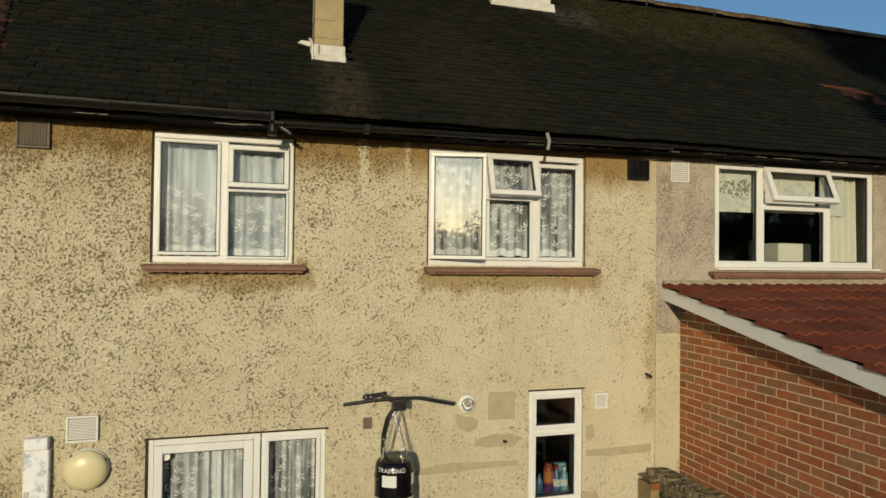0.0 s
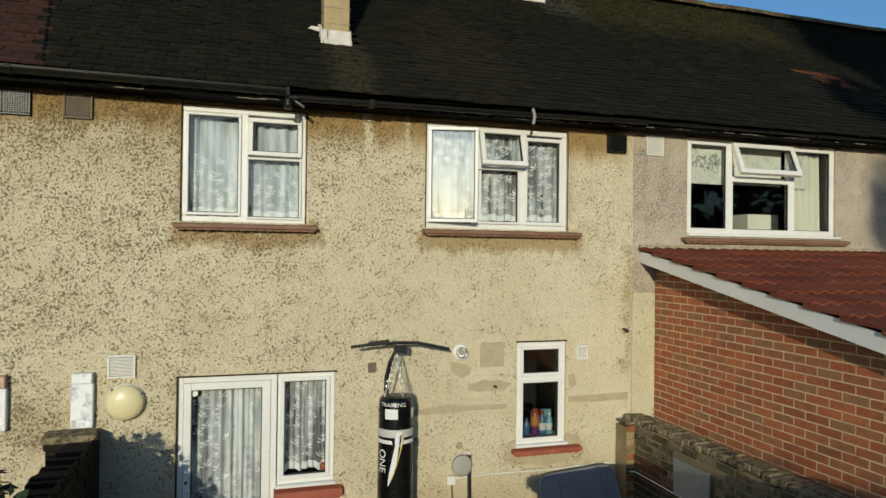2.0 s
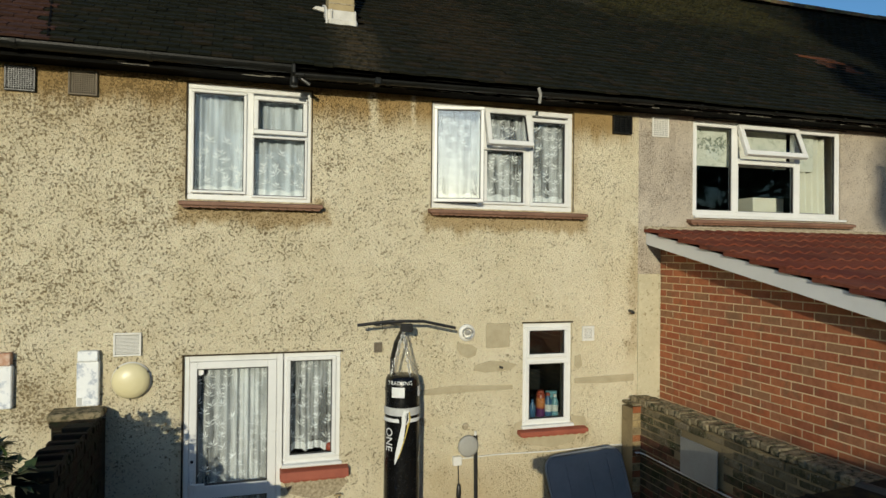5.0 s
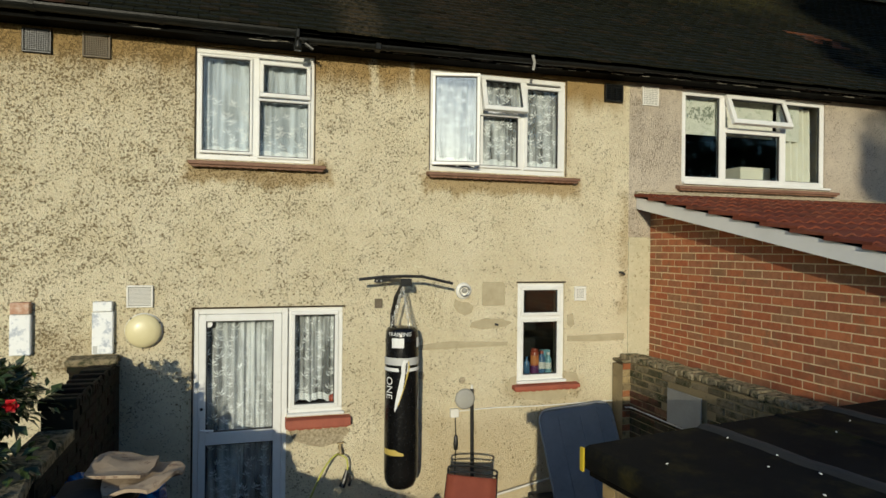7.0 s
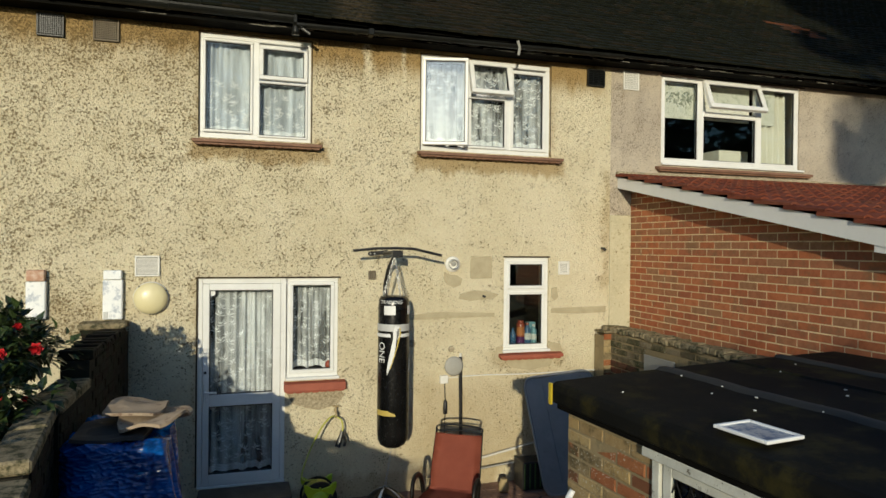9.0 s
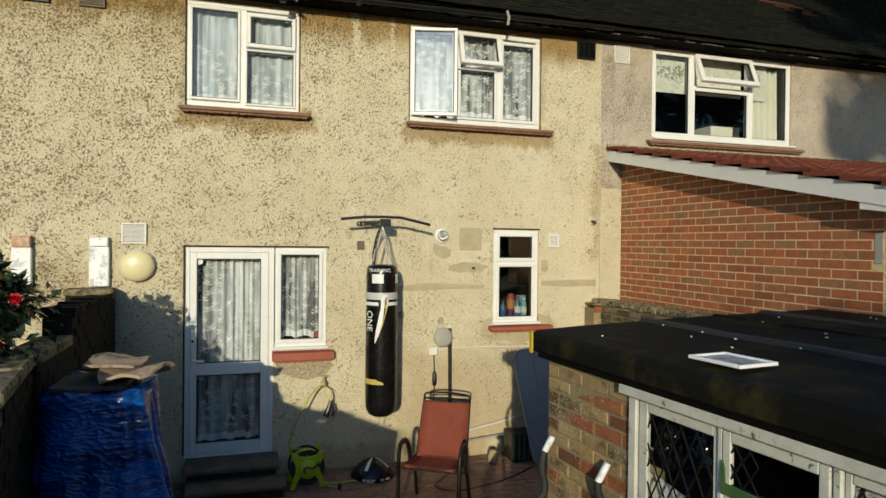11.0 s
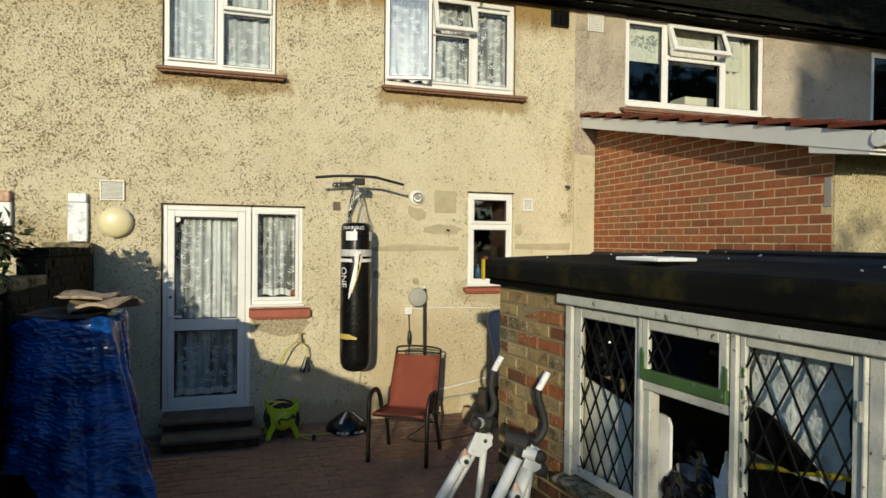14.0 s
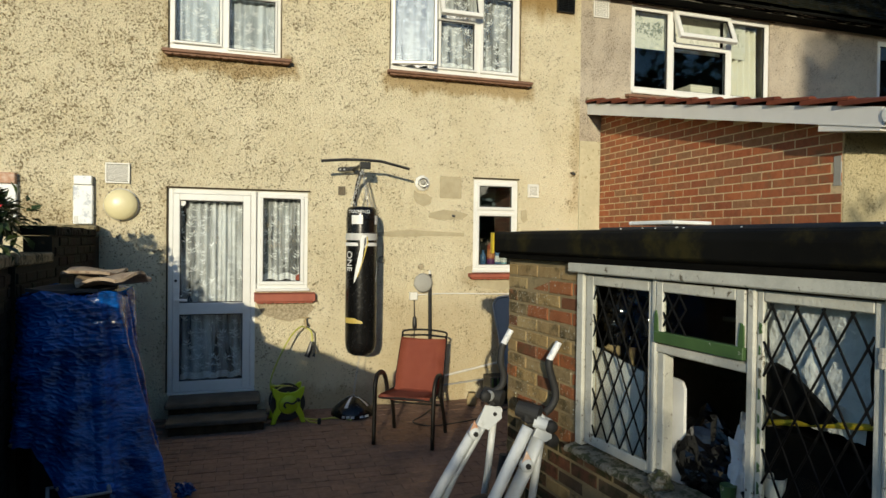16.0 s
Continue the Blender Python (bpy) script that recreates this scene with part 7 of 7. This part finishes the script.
def tarp_point(a, f, out=0.0):
    """a runs round the stack, f from the top edge (0) down to the hem (1)."""
    ca, sa = math.cos(a), math.sin(a)
    q = (abs(ca) ** 6 + abs(sa) ** 6) ** (-1 / 6)
    cx, cy, hx, hy = -0.30, -2.235, 0.285, 0.335
    front_right = max(0.0, math.cos(a - radians(-52)))
    flare = 0.05 * f + 0.30 * f ** 1.3 * front_right ** 2
    corner = max(0.0, math.cos(a - radians(-24))) ** 5
    fold = (0.010 + 0.05 * f * f) * math.sin(a * 9 + 2.0 * f) + 0.02 * f * math.sin(a * 17 + 1.3)
    if sa < 0 and -0.75 < ca < 0.5:
        fold *= 0.45
    fold += corner * 0.034 * math.sin(a * 16 + 1.2 * f + 2.2 * noise.noise(Vector((a * 3, f * 2, 7)))) * min(1.0, f * 4 + 0.2)
    x = cx + ca * q * (hx + flare) + fold * ca
    y = cy + sa * q * (hy + flare * 0.8) + fold * sa
    hem = 0.13
    if sa < -0.2 and ca < 0.35:
        hem = 0.13 + 0.56 * min(1.0, (0.35 - ca) / 0.75) ** 0.8 + 0.03 * noise.noise(Vector((a * 9, 0, 4)))
    if ca < -0.6:
        hem = 0.7
    sag = 0.03 * math.sin(a * 6 + 0.8) * (1 - f) ** 3
    z = 1.575 + sag - (1.575 - hem) * f
    calm = 1 - 0.7 * corner
    w = 0.013 * calm * ridge(Vector((x * 9, y * 9, z * 24))) * (0.4 + noise.noise(Vector((x * 3, y * 3, z * 4)))) + 0.009 * calm * ridge(Vector((x * 17 + 3, y * 17, z * 42))) + 0.020 * noise.noise(Vector((x * 5, y * 5, z * 6))) + out
    return Vector((x + w * ca, y + w * sa, z + 0.4 * w))


def tarp_strip(f0, f1, n, rows, out=0.0):
    bm = bmesh.new()
    grid = [[bm.verts.new(tarp_point(k / n * math.tau, f0 + (f1 - f0) * j / rows, out)) for k in range(n)] for j in range(rows + 1)]
    for j in range(rows):
        for k in range(n):
            bm.faces.new((grid[j][k], grid[j + 1][k], grid[j + 1][(k + 1) % n], grid[j][(k + 1) % n]))
    return bm, grid


tarp = thing("tarpaulin", "creased blue tarpaulin draped over a stacked crate", "tarpaulin")
sheet, grid = tarp_strip(0.0, 1.0, 420, 210)
prev = grid[0]
for s in (0.8, 0.55, 0.3):
    line = []
    for v in grid[0]:
        q = Vector((-0.295, -2.21, v.co.z)).lerp(v.co, s)
        line.append(sheet.verts.new((q.x, q.y, 1.578 + 0.014 * noise.noise(q * 9))))
    for k in range(420):
        sheet.faces.new((prev[k], prev[(k + 1) % 420], line[(k + 1) % 420], line[k]))
    prev = line
sheet.faces.new(prev)
bmesh.ops.recalc_face_normals(sheet, faces=sheet.faces[:])
part("sheet", sheet, M["tarp"], tarp, smooth=True)
band, _ = tarp_strip(0.962, 0.998, 300, 4, 0.004)
bmesh.ops.recalc_face_normals(band, faces=band.faces[:])
part("hem", band, M["tarp"], tarp, smooth=True)
for k in range(10):
    p0 = tarp_point((k + 0.5) * math.tau / 10, 0.978, 0.008)
    part("eyelet", lathe([(0.007, -0.002), (0.013, -0.002), (0.013, 0.002), (0.007, 0.002)], 12, tuple(p0), "y"), M["steel"], tarp, "metal eyelet")
base_of(tarp, -0.30, -2.235, G)


def slab(name, pts, z, th, mat, label, category, bend=0.02, seed=0.0):
    bm = prism(pts, "z", z, z + th)
    bmesh.ops.triangulate(bm, faces=[f for f in bm.faces if len(f.verts) > 4])
    bmesh.ops.subdivide_edges(bm, edges=bm.edges[:], cuts=3, use_grid_fill=True)
    for v in bm.verts:
        v.co.z += bend * noise.noise(Vector((v.co.x * 4 + seed, v.co.y * 4, 0)))
        v.co.x += 0.008 * noise.noise(Vector((v.co.x * 20, v.co.y * 20, seed)))
    return solo(name, bm, M[mat], label, category)


slab("folded_sack", [(-0.55, -2.50), (-0.14, -2.52), (-0.10, -2.1), (-0.3, -1.98), (-0.56, -2.05)], 1.592, 0.022, "dark_cloth", "dark folded sacking under the cardboard", "sacking", 0.03)
def blob_outline(cx, cy, rx, ry, turn, seed):
    """A soft, worn, roughly rectangular outline."""
    r = random.Random(seed)
    pts = []
    for k in range(22):
        a = k * math.tau / 22
        q = (abs(math.cos(a)) ** 3 + abs(math.sin(a)) ** 3) ** (-1 / 3) * r.uniform(0.94, 1.04)
        u, v = rx * q * math.cos(a), ry * q * math.sin(a)
        pts.append((cx + u * math.cos(turn) - v * math.sin(turn), cy + u * math.sin(turn) + v * math.cos(turn)))
    return pts


slab("cardboard_sheet", blob_outline(-0.11, -2.21, 0.215, 0.28, -0.15, 4), 1.64, 0.020, "card", "limp weathered cardboard sheet on the tarpaulin", "cardboard", 0.075, 2.0)
slab("cardboard_sheet", blob_outline(-0.235, -2.12, 0.19, 0.24, -0.1, 9), 1.688, 0.018, "card", "folded weathered cardboard sheet on the pile", "cardboard", 0.05, 5.0)
pb = thing("planter_box", "empty dark planter box on the ground by the wall", "planter", pose(-0.19, -2.80, G, 0, 0, 14))
part("sides", soft(ring(bmesh.new(), -0.155, 0.155, -0.12, 0.12, 0.012, -0.345, 0.0), 0.003), M["bin_black"], pb, m=pose(0, 0, 0, -90))
part("rim", soft(ring(bmesh.new(), -0.165, 0.165, -0.13, 0.13, 0.02, -0.012, 0.0), 0.003), M["vent_grey"], pb, "pale worn rim", m=pose(0, 0, 0.347, -90))
part("soil", box(-0.14, -0.105, 0.02, 0.14, 0.105, 0.27), M["bed"], pb)
solo("plastic_bag", lump(0.33, -2.12, 0.155, 0.06, 0.05, 0.045, 0.6, 3, 4.0), M["tarp"], "crumpled blue plastic scrap on the paving", "plastic scrap")


# ---- plants ----
def leaf_cloud(name, centres, n, size, seed, mat, parent, label=""):
    """Many folded pointed leaves scattered over the shells of several clumps."""
    r = random.Random(seed)
    vs, fs = [], []
    for _ in range(n):
        cx, cy, cz, rx, ry, rz = r.choice(centres)
        d = Vector((r.gauss(0, 1), r.gauss(0, 1), r.gauss(0, 1))).normalized()
        k = r.uniform(0.55, 1.05)
        p = Vector((cx + d.x * rx * k, cy + d.y * ry * k, cz + d.z * rz * k))
        out = (d + Vector((r.uniform(-0.7, 0.7), r.uniform(-0.7, 0.7), r.uniform(-0.9, 0.3)))).normalized()
        side = out.cross(Vector((r.uniform(-0.4, 0.4), r.uniform(-0.4, 0.4), 1))).normalized()
        up = side.cross(out)
        ln = size * r.uniform(0.7, 1.3)
        w = ln * 0.30
        o = len(vs)
        vs += [p, p + out * ln * 0.45 + side * w + up * w * 0.35, p + out * ln - up * ln * 0.08, p + out * ln * 0.45 - side * w + up * w * 0.35, p + out * ln * 0.5]
        fs += [(o, o + 1, o + 4), (o + 1, o + 2, o + 4), (o + 2, o + 3, o + 4), (o + 3, o, o + 4)]
    me = bpy.data.meshes.new(name)
    me.from_pydata([tuple(v) for v in vs], [], fs)
    me.materials.append(M[mat])
    ob = new(name, me)
    ob.parent = parent
    if label:
        tagged(ob, label)
    return tagged(ob, kind="stuff")


bush = thing("camellia_bush", "glossy dark camellia bush with red flowers over the garden wall", "bush")
cl = [(-1.06, -2.35, 2.07, 0.22, 0.34, 0.20), (-1.25, -2.0, 2.02, 0.35, 0.4, 0.32), (-1.0, -2.1, 2.22, 0.15, 0.22, 0.15), (-0.90, -2.55, 1.90, 0.15, 0.22, 0.15), (-1.1, -2.9, 1.88, 0.30, 0.35, 0.32), (-1.35, -2.5, 1.6, 0.4, 0.6, 0.5), (-0.98, -1.95, 2.08, 0.18, 0.25, 0.18), (-0.95, -3.3, 1.72, 0.22, 0.35, 0.24), (-1.05, -1.5, 2.06, 0.16, 0.2, 0.14), (-0.85, -2.75, 1.78, 0.12, 0.16, 0.12)]
twigs = [(-0.74, -2.0, 2.10, 0.09, 0.14, 0.11), (-0.64, -2.3, 1.94, 0.07, 0.10, 0.08), (-0.68, -2.55, 1.88, 0.07, 0.12, 0.07), (-0.80, -2.2, 2.08, 0.10, 0.15, 0.11)]
leaf_cloud("leaves", cl, 2900, 0.085, 3, "leaf", bush)
leaf_cloud("outer_leaves", twigs, 64, 0.085, 5, "leaf", bush)
for i, (x, y, z) in enumerate(((-1.2, -2.4, 2.0), (-1.0, -2.1, 1.9), (-1.4, -2.8, 1.7), (-0.95, -2.6, 1.8), (-1.3, -2.0, 1.8))):
    part("branch", tube(smooth_path([(-1.25, -2.45, 0.07), (-1.25 + (x + 1.25) * 0.3, -2.45 + (y + 2.45) * 0.3, 0.9), (x, y, z)], 4), [0.03 - 0.0025 * k for k in range(9)], 6), M["bark"], bush, smooth=True)
for i, (x, y, z) in enumerate(((-0.78, -2.27, 2.13), (-0.9, -2.5, 2.14), (-0.80, -2.75, 1.93), (-0.74, -2.62, 1.90), (-0.98, -2.75, 2.0), (-0.82, -3.0, 1.74), (-0.9, -2.2, 2.26))):
    bm = bmesh.new()
    s = (0.045, 0.04, 0.025, 0.018, 0.04, 0.035, 0.03)[i]
    for ringi, (cnt, tilt) in enumerate(((6, 0.25), (5, 0.75), (4, 1.15))):
        for k in range(cnt):
            a = k * math.tau / cnt + ringi * 0.5
            d = Vector((math.cos(a) * math.cos(tilt), -math.sin(tilt), math.sin(a) * math.cos(tilt)))
            e = Vector((-math.sin(a), 0, math.cos(a)))
            p = Vector((x, y, z))
            bm.faces.new([bm.verts.new(q) for q in (p, p + d * s * 0.6 + e * s * 0.42, p + d * s, p + d * s * 0.6 - e * s * 0.42)])
    part("flower", bm, M["flower"], bush, "red open flower")


def tree(name, x, y, trunk_h, crown, n, leaf, seed, label, r0=0.2):
    r = random.Random(seed)
    t = thing(name, label, "tree", pose(x, y, 0.05))
    part("trunk", tube(smooth_path([(0, 0, 0), (0.1, 0.05, trunk_h * 0.5), (0.0, 0.1, trunk_h)], 5), [r0 * (1 - 0.05 * k) for k in range(11)], 10), M["bark"], t, smooth=True)
    cen = []
    for cx, cy, cz, s in crown:
        mid = Vector((cx * 0.45, cy * 0.45, trunk_h * 0.75 + (cz - trunk_h * 0.75) * 0.5))
        part("limb", tube(smooth_path([(0, 0, trunk_h * 0.7), mid, (cx, cy, cz)], 4), [r0 * 0.45 * (1 - 0.09 * k) for k in range(9)], 7), M["bark"], t, smooth=True)
        for _ in range(5):
            cen.append((cx + r.uniform(-s, s), cy + r.uniform(-s, s), cz + r.uniform(-s, s) * 0.8, s * 0.6, s * 0.6, s * 0.5))
    leaf_cloud("crown", cen, n, leaf, seed, "leaf_far", t)
    return t


tree("tree", 3.4, -23.5, 7.5, [(-2.75, 0, 9.15, 0.45), (-2.5, 0.1, 10.1, 0.85), (-2.2, 0.2, 11.3, 0.9), (-2.1, 0, 12.4, 0.9), (-1.9, 0.1, 13.4, 0.95), (-3.55, 0, 8.95, 0.22), (-2.2, 0, 8.5, 0.5), (-1.3, -0.2, 11.5, 1.2), (0, 0, 12.6, 1.5), (0.4, 0.3, 10.4, 1.4), (-1.2, 0, 9.0, 1.0), (1.9, -0.3, 11.8, 1.5), (2.8, 0.6, 10.2, 1.3), (-1.9, 0, 13.2, 0.8), (-1.2, 0.2, 14.0, 1.4), (0.9, 0, 15.0, 1.6), (3.0, 0.2, 13.8, 1.6)], 21000, 0.27, 11, "tall leafy tree at the far end of the gardens", 0.22)
# Unseen hedge added to block the sun; its stepped tops set the shade.
hedge = thing("hedge", "tall uneven green hedge added out of view to shade the yard", "hedge")
hr_ = random.Random(21)
hc = []
for i in range(50):
    x = -5.4 + i * 0.125
    top = (3.6 if x < -3.3 else 3.3 if x < -2.6 else 3.1 if x < -1.95 else 3.65 if x < -0.95 else 4.8) + hr_.uniform(-0.3, 0.12)
    for z in (0.6, 1.4, 2.2, 2.9, top - 0.3) + ((3.6, top - 0.6) if top > 3.8 else ()):
        hc.append((x, -15.5 + hr_.uniform(-0.25, 0.25), z, 0.3, 0.3, 0.38))
leaf_cloud("leaves", hc, 19000, 0.12, 22, "leaf_far", hedge)
for i in range(9):
    x = -5.2 + i * 0.65
    part("stem", tube(smooth_path([(x, -15.5, 0.05), (x + 0.1, -15.45, 1.4), (x - 0.05, -15.55, 3.1)], 4), [0.05 - 0.004 * k for k in range(9)], 7), M["bark"], hedge, smooth=True)

# Unseen tree belt added so the next house's panes reflect dark.
woods = thing("tree_belt", "dark belt of tall trees added out of view to darken window reflections", "trees", kind="structure")
wr = random.Random(31)
wc = []
for i in range(70):
    f = i / 69
    x, y = 12 + 30 * f + wr.uniform(-1, 1), -31 + 22 * f + wr.uniform(-1, 1)
    top = 11.5 + 2.5 * math.sin(f * 17) + wr.uniform(-1.5, 1)
    for z in (1.5, 4.0, 6.5, 9.0, top - 1.2):
        wc.append((x, y, z, 1.5, 1.5, 1.7))
leaf_cloud("leaves", wc, 16000, 0.75, 33, "leaf_far", woods)
for i in range(12):
    x, y = 13 + 2.45 * i, -30.3 + 1.8 * i
    part("trunk", tube(smooth_path([(x, y, 0.05), (x + 0.2, y, 4.0), (x - 0.1, y + 0.1, 9.0)], 4), [0.25 - 0.02 * k for k in range(9)], 7), M["bark"], woods, smooth=True)

# Second unseen belt, added to darken low reflections without blocking the sun.
far_belt = thing("tree_belt", "low line of far trees added out of view to darken window reflections", "trees", kind="structure")
fc = []
for i in range(80):
    x = -46 + i * 0.85 + wr.uniform(-0.5, 0.5)
    top = 8.0 + 0.9 * math.sin(i * 0.7) + wr.uniform(-1.2, 0.4)
    for z in (1.2, 3.2, 5.2, top - 1.0):
        fc.append((x, -62 + wr.uniform(-1.5, 1.5), z, 1.2, 1.2, 1.3))
leaf_cloud("leaves", fc, 13000, 0.8, 35, "leaf_far", far_belt)
for i in range(13):
    x = -44 + i * 5.1
    part("trunk", tube(smooth_path([(x, -62, 0.05), (x + 0.15, -62, 3.0), (x - 0.1, -61.9, 6.5)], 4), [0.2 - 0.016 * k for k in range(9)], 7), M["bark"], far_belt, smooth=True)

# ---- pieces: roof tiles, bricks, pavers ----
tile_me = tile_mesh(M["tile"])
for x, s in near_cells:
    ob = part("tile", tile_me, None, roof)
    ob.matrix_basis = Matrix.Translation(roof_at(x, s + rnd.uniform(-0.006, 0.006), rnd.uniform(-0.003, 0.009))) @ ROOF_BASIS


def brick_mesh(w, h, d, mat, worn=0.004, seed=0):
    """A brick face w wide (x) and h high (z), its face at y=0, standing d proud of the joints, with worn edges."""
    r = random.Random(seed)
    bm = bmesh.new()
    j = lambda: r.uniform(-worn, worn) * 0.5
    back = [bm.verts.new(p) for p in ((-w / 2, d, -h / 2), (w / 2, d, -h / 2), (w / 2, d, h / 2), (-w / 2, d, h / 2))]
    mid = [bm.verts.new((p[0], worn, p[1])) for p in ((-w / 2, -h / 2), (w / 2, -h / 2), (w / 2, h / 2), (-w / 2, h / 2))]
    a, b = w / 2 - worn, h / 2 - worn
    front = [bm.verts.new((p[0] + j(), j() * 0.4, p[1] + j())) for p in ((-a, -b), (a, -b), (a, b), (-a, b))]
    bm.faces.new(front)
    for k in range(4):
        n = (k + 1) % 4
        bm.faces.new((mid[k], mid[n], front[n], front[k]))
        bm.faces.new((back[k], back[n], mid[n], mid[k]))
    bmesh.ops.recalc_face_normals(bm, faces=bm.faces[:])
    return mesh_of("brick", bm, mat)


BW, BH, CW, CH = 0.215, 0.065, 0.225, 0.075


def brick_variants(mat, worn, count=5):
    return [brick_mesh(BW, BH, 0.016, mat, worn, i) for i in range(count)]


def lay(parent, meshes, along, face, length, z0, courses, keep, jitter=0.0015, offset=0.0):
    """Stretcher bond: along(s, z) gives the point on the wall's face, face the turn of a brick; keep(s0, s1, z) trims."""
    for c in range(courses):
        z = z0 + c * CH
        s = -(CW / 2 if c % 2 else 0.0) + offset
        while s < length:
            a, b = max(s, 0.0), min(s + BW, length)
            if b - a > 0.04 and keep(a, b, z):
                ob = part("brick", rnd.choice(meshes), None, parent)
                p = along((a + b) / 2, z + BH / 2)
                ob.matrix_basis = Matrix.Translation(Vector(p)) @ face @ pose(0, rnd.uniform(-jitter, jitter), 0, 0, rnd.uniform(-0.3, 0.3), 0) @ Matrix.Diagonal(((b - a) / BW, 1, 1, 1))
            s += CW


# extension side wall, facing the yard (-x)
FACE_LEFT = pose(0, 0, 0, 0, 0, -90)
lay(ext, brick_variants(M["brick"], 0.0025), lambda s, z: (EX, -s, z), FACE_LEFT, 3.345, 1.66, 25,
    lambda a, b, z: z + BH < ext_top(-b) - 0.02 and not (a > 3.20 and 2.36 < z + BH / 2 < 2.62), 0.0004)
# boundary wall on the left, facing +x
FACE_RIGHT = pose(0, 0, 0, 0, 0, 90)
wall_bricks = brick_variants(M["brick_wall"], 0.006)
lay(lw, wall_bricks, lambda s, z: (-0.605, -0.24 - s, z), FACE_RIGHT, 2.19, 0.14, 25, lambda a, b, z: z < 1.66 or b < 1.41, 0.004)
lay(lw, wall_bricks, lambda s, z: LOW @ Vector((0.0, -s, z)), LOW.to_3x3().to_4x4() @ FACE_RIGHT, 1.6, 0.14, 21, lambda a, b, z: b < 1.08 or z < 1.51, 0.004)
for i in range(18):
    y = -0.245 - i * 0.078
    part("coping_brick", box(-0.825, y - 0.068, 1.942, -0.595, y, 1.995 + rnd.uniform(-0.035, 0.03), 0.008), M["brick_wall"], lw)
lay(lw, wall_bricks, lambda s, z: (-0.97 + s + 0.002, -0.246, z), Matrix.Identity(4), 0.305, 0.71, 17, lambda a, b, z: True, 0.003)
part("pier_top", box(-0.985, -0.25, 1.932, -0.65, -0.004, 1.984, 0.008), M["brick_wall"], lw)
# boundary wall on the right, facing -x, with its pier
board_gap = lambda a, b, z: not (a < 1.2 and b > 0.7 and 1.3 < z < 1.66)
lay(rw, brick_variants(M["brick_red"], 0.006), lambda s, z: (4.52, -0.22 - s, z), FACE_LEFT, 3.1, 0.74, 10, board_gap, 0.004)
lay(rw, brick_variants(M["brick_moss"], 0.010), lambda s, z: (4.52, -0.22 - s, z), FACE_LEFT, 3.1, 1.49, 4, board_gap, 0.007)
lay(rw, brick_variants(M["brick_old"], 0.005), lambda s, z: (4.432 + s, -0.226, z), Matrix.Identity(4), 0.17, 0.74, 14, lambda a, b, z: True, 0.003)
y = -0.05
while y > -3.3:
    w = rnd.uniform(0.06, 0.105)
    h = rnd.uniform(-0.008, 0.008)
    ob = part("coping_brick", box(-0.115, -w / 2 + 0.002, -0.03, 0.115, w / 2 - 0.002, 0.035, 0.012), M["coping"], rw)
    ob.matrix_basis = pose(4.62 + rnd.uniform(-0.012, 0.012), y - w / 2, 1.83 + h, rnd.uniform(-4, 4), rnd.uniform(-3, 3), rnd.uniform(-5, 5))
    y -= w
part("pier_cap", box(4.425, -0.235, 1.79, 4.60, -0.018, 1.815, 0.006), M["coping"], rw)
# shed, yard side, in the shed's own axes
old = brick_variants(M["brick_old"], 0.006, 7)


for lo, hi in ((0.0, SW[0] - 0.004), (SW[1] + 0.006, 3.2)):
    lay(shed, old, lambda s, z, lo=lo: (lo + s, 0.0, z), Matrix.Identity(4), hi - lo, 0.92, 12, lambda a, b, z: z + BH < 1.85, 0.004)
damp = old[:2] + brick_variants(M["brick_red"], 0.006, 4)
lay(shed, damp, lambda s, z: (s, 0.0, z), Matrix.Identity(4), 3.2, 0.17, 10, lambda a, b, z: True, 0.004)
# chimney brickwork, side towards the yard
lay(ch, brick_variants(M["brick"], 0.003), lambda s, z: (3.86 + s, 2.474, z), Matrix.Identity(4), 0.84, 7.48, 6, lambda a, b, z: True)

# block paving
patio = thing("patio", "dark red block-paved patio behind the house", "patio", kind="structure")
part("paving_bed", box(-0.62, -9.0, 0.0, 4.55, -0.004, G - 0.006), M["bed"], patio)
PW, PD = 0.205, 0.105
bm = bmesh.new()
quad_box(bm, 0.0018, 0.0018, -0.05, PW - 0.0018, PD - 0.0018, 0.0)
bmesh.ops.bevel(bm, geom=[e for e in bm.edges if all(abs(v.co.z) < 1e-6 for v in e.verts)], offset=0.003, segments=1, affect="EDGES")
paver = mesh_of("paver", bm, M["paver"])
vs, fs = [], []
count = 0
row = 0
y = -0.11
while y > -6.0:
    x = -0.60 + (row % 2) * PW / 2
    while x < 4.3:
        if not (-0.02 < x + PW / 2 < 1.0 and y > -0.66) and not (x > 2.25 and y < -3.45):
            z = G + rnd.uniform(-0.003, 0.003)
            if 0.2 < x < 2.6 and -2.9 < y < -0.15 and count < 298:
                part("paver", paver, None, patio).matrix_basis = pose(x, y, z, rnd.uniform(-0.6, 0.6), rnd.uniform(-0.6, 0.6))
                count += 1
            else:
                o = len(vs)
                e = 0.0055
                vs += [(x + 0.003, y + 0.003, z - 0.02), (x + PW - 0.003, y + 0.003, z - 0.02), (x + PW - 0.003, y + PD - 0.003, z - 0.02), (x + 0.003, y + PD - 0.003, z - 0.02),
                       (x + e, y + e, z), (x + PW - e, y + e, z), (x + PW - e, y + PD - e, z), (x + e, y + PD - e, z)]
                fs += [(o + 4, o + 5, o + 6, o + 7)] + [(o + k, o + (k + 1) % 4, o + 4 + (k + 1) % 4, o + 4 + k) for k in range(4)]
        x += PW
    y -= PD
    row += 1
from_lists("pavers", vs, fs, M["paver_rest"], patio)
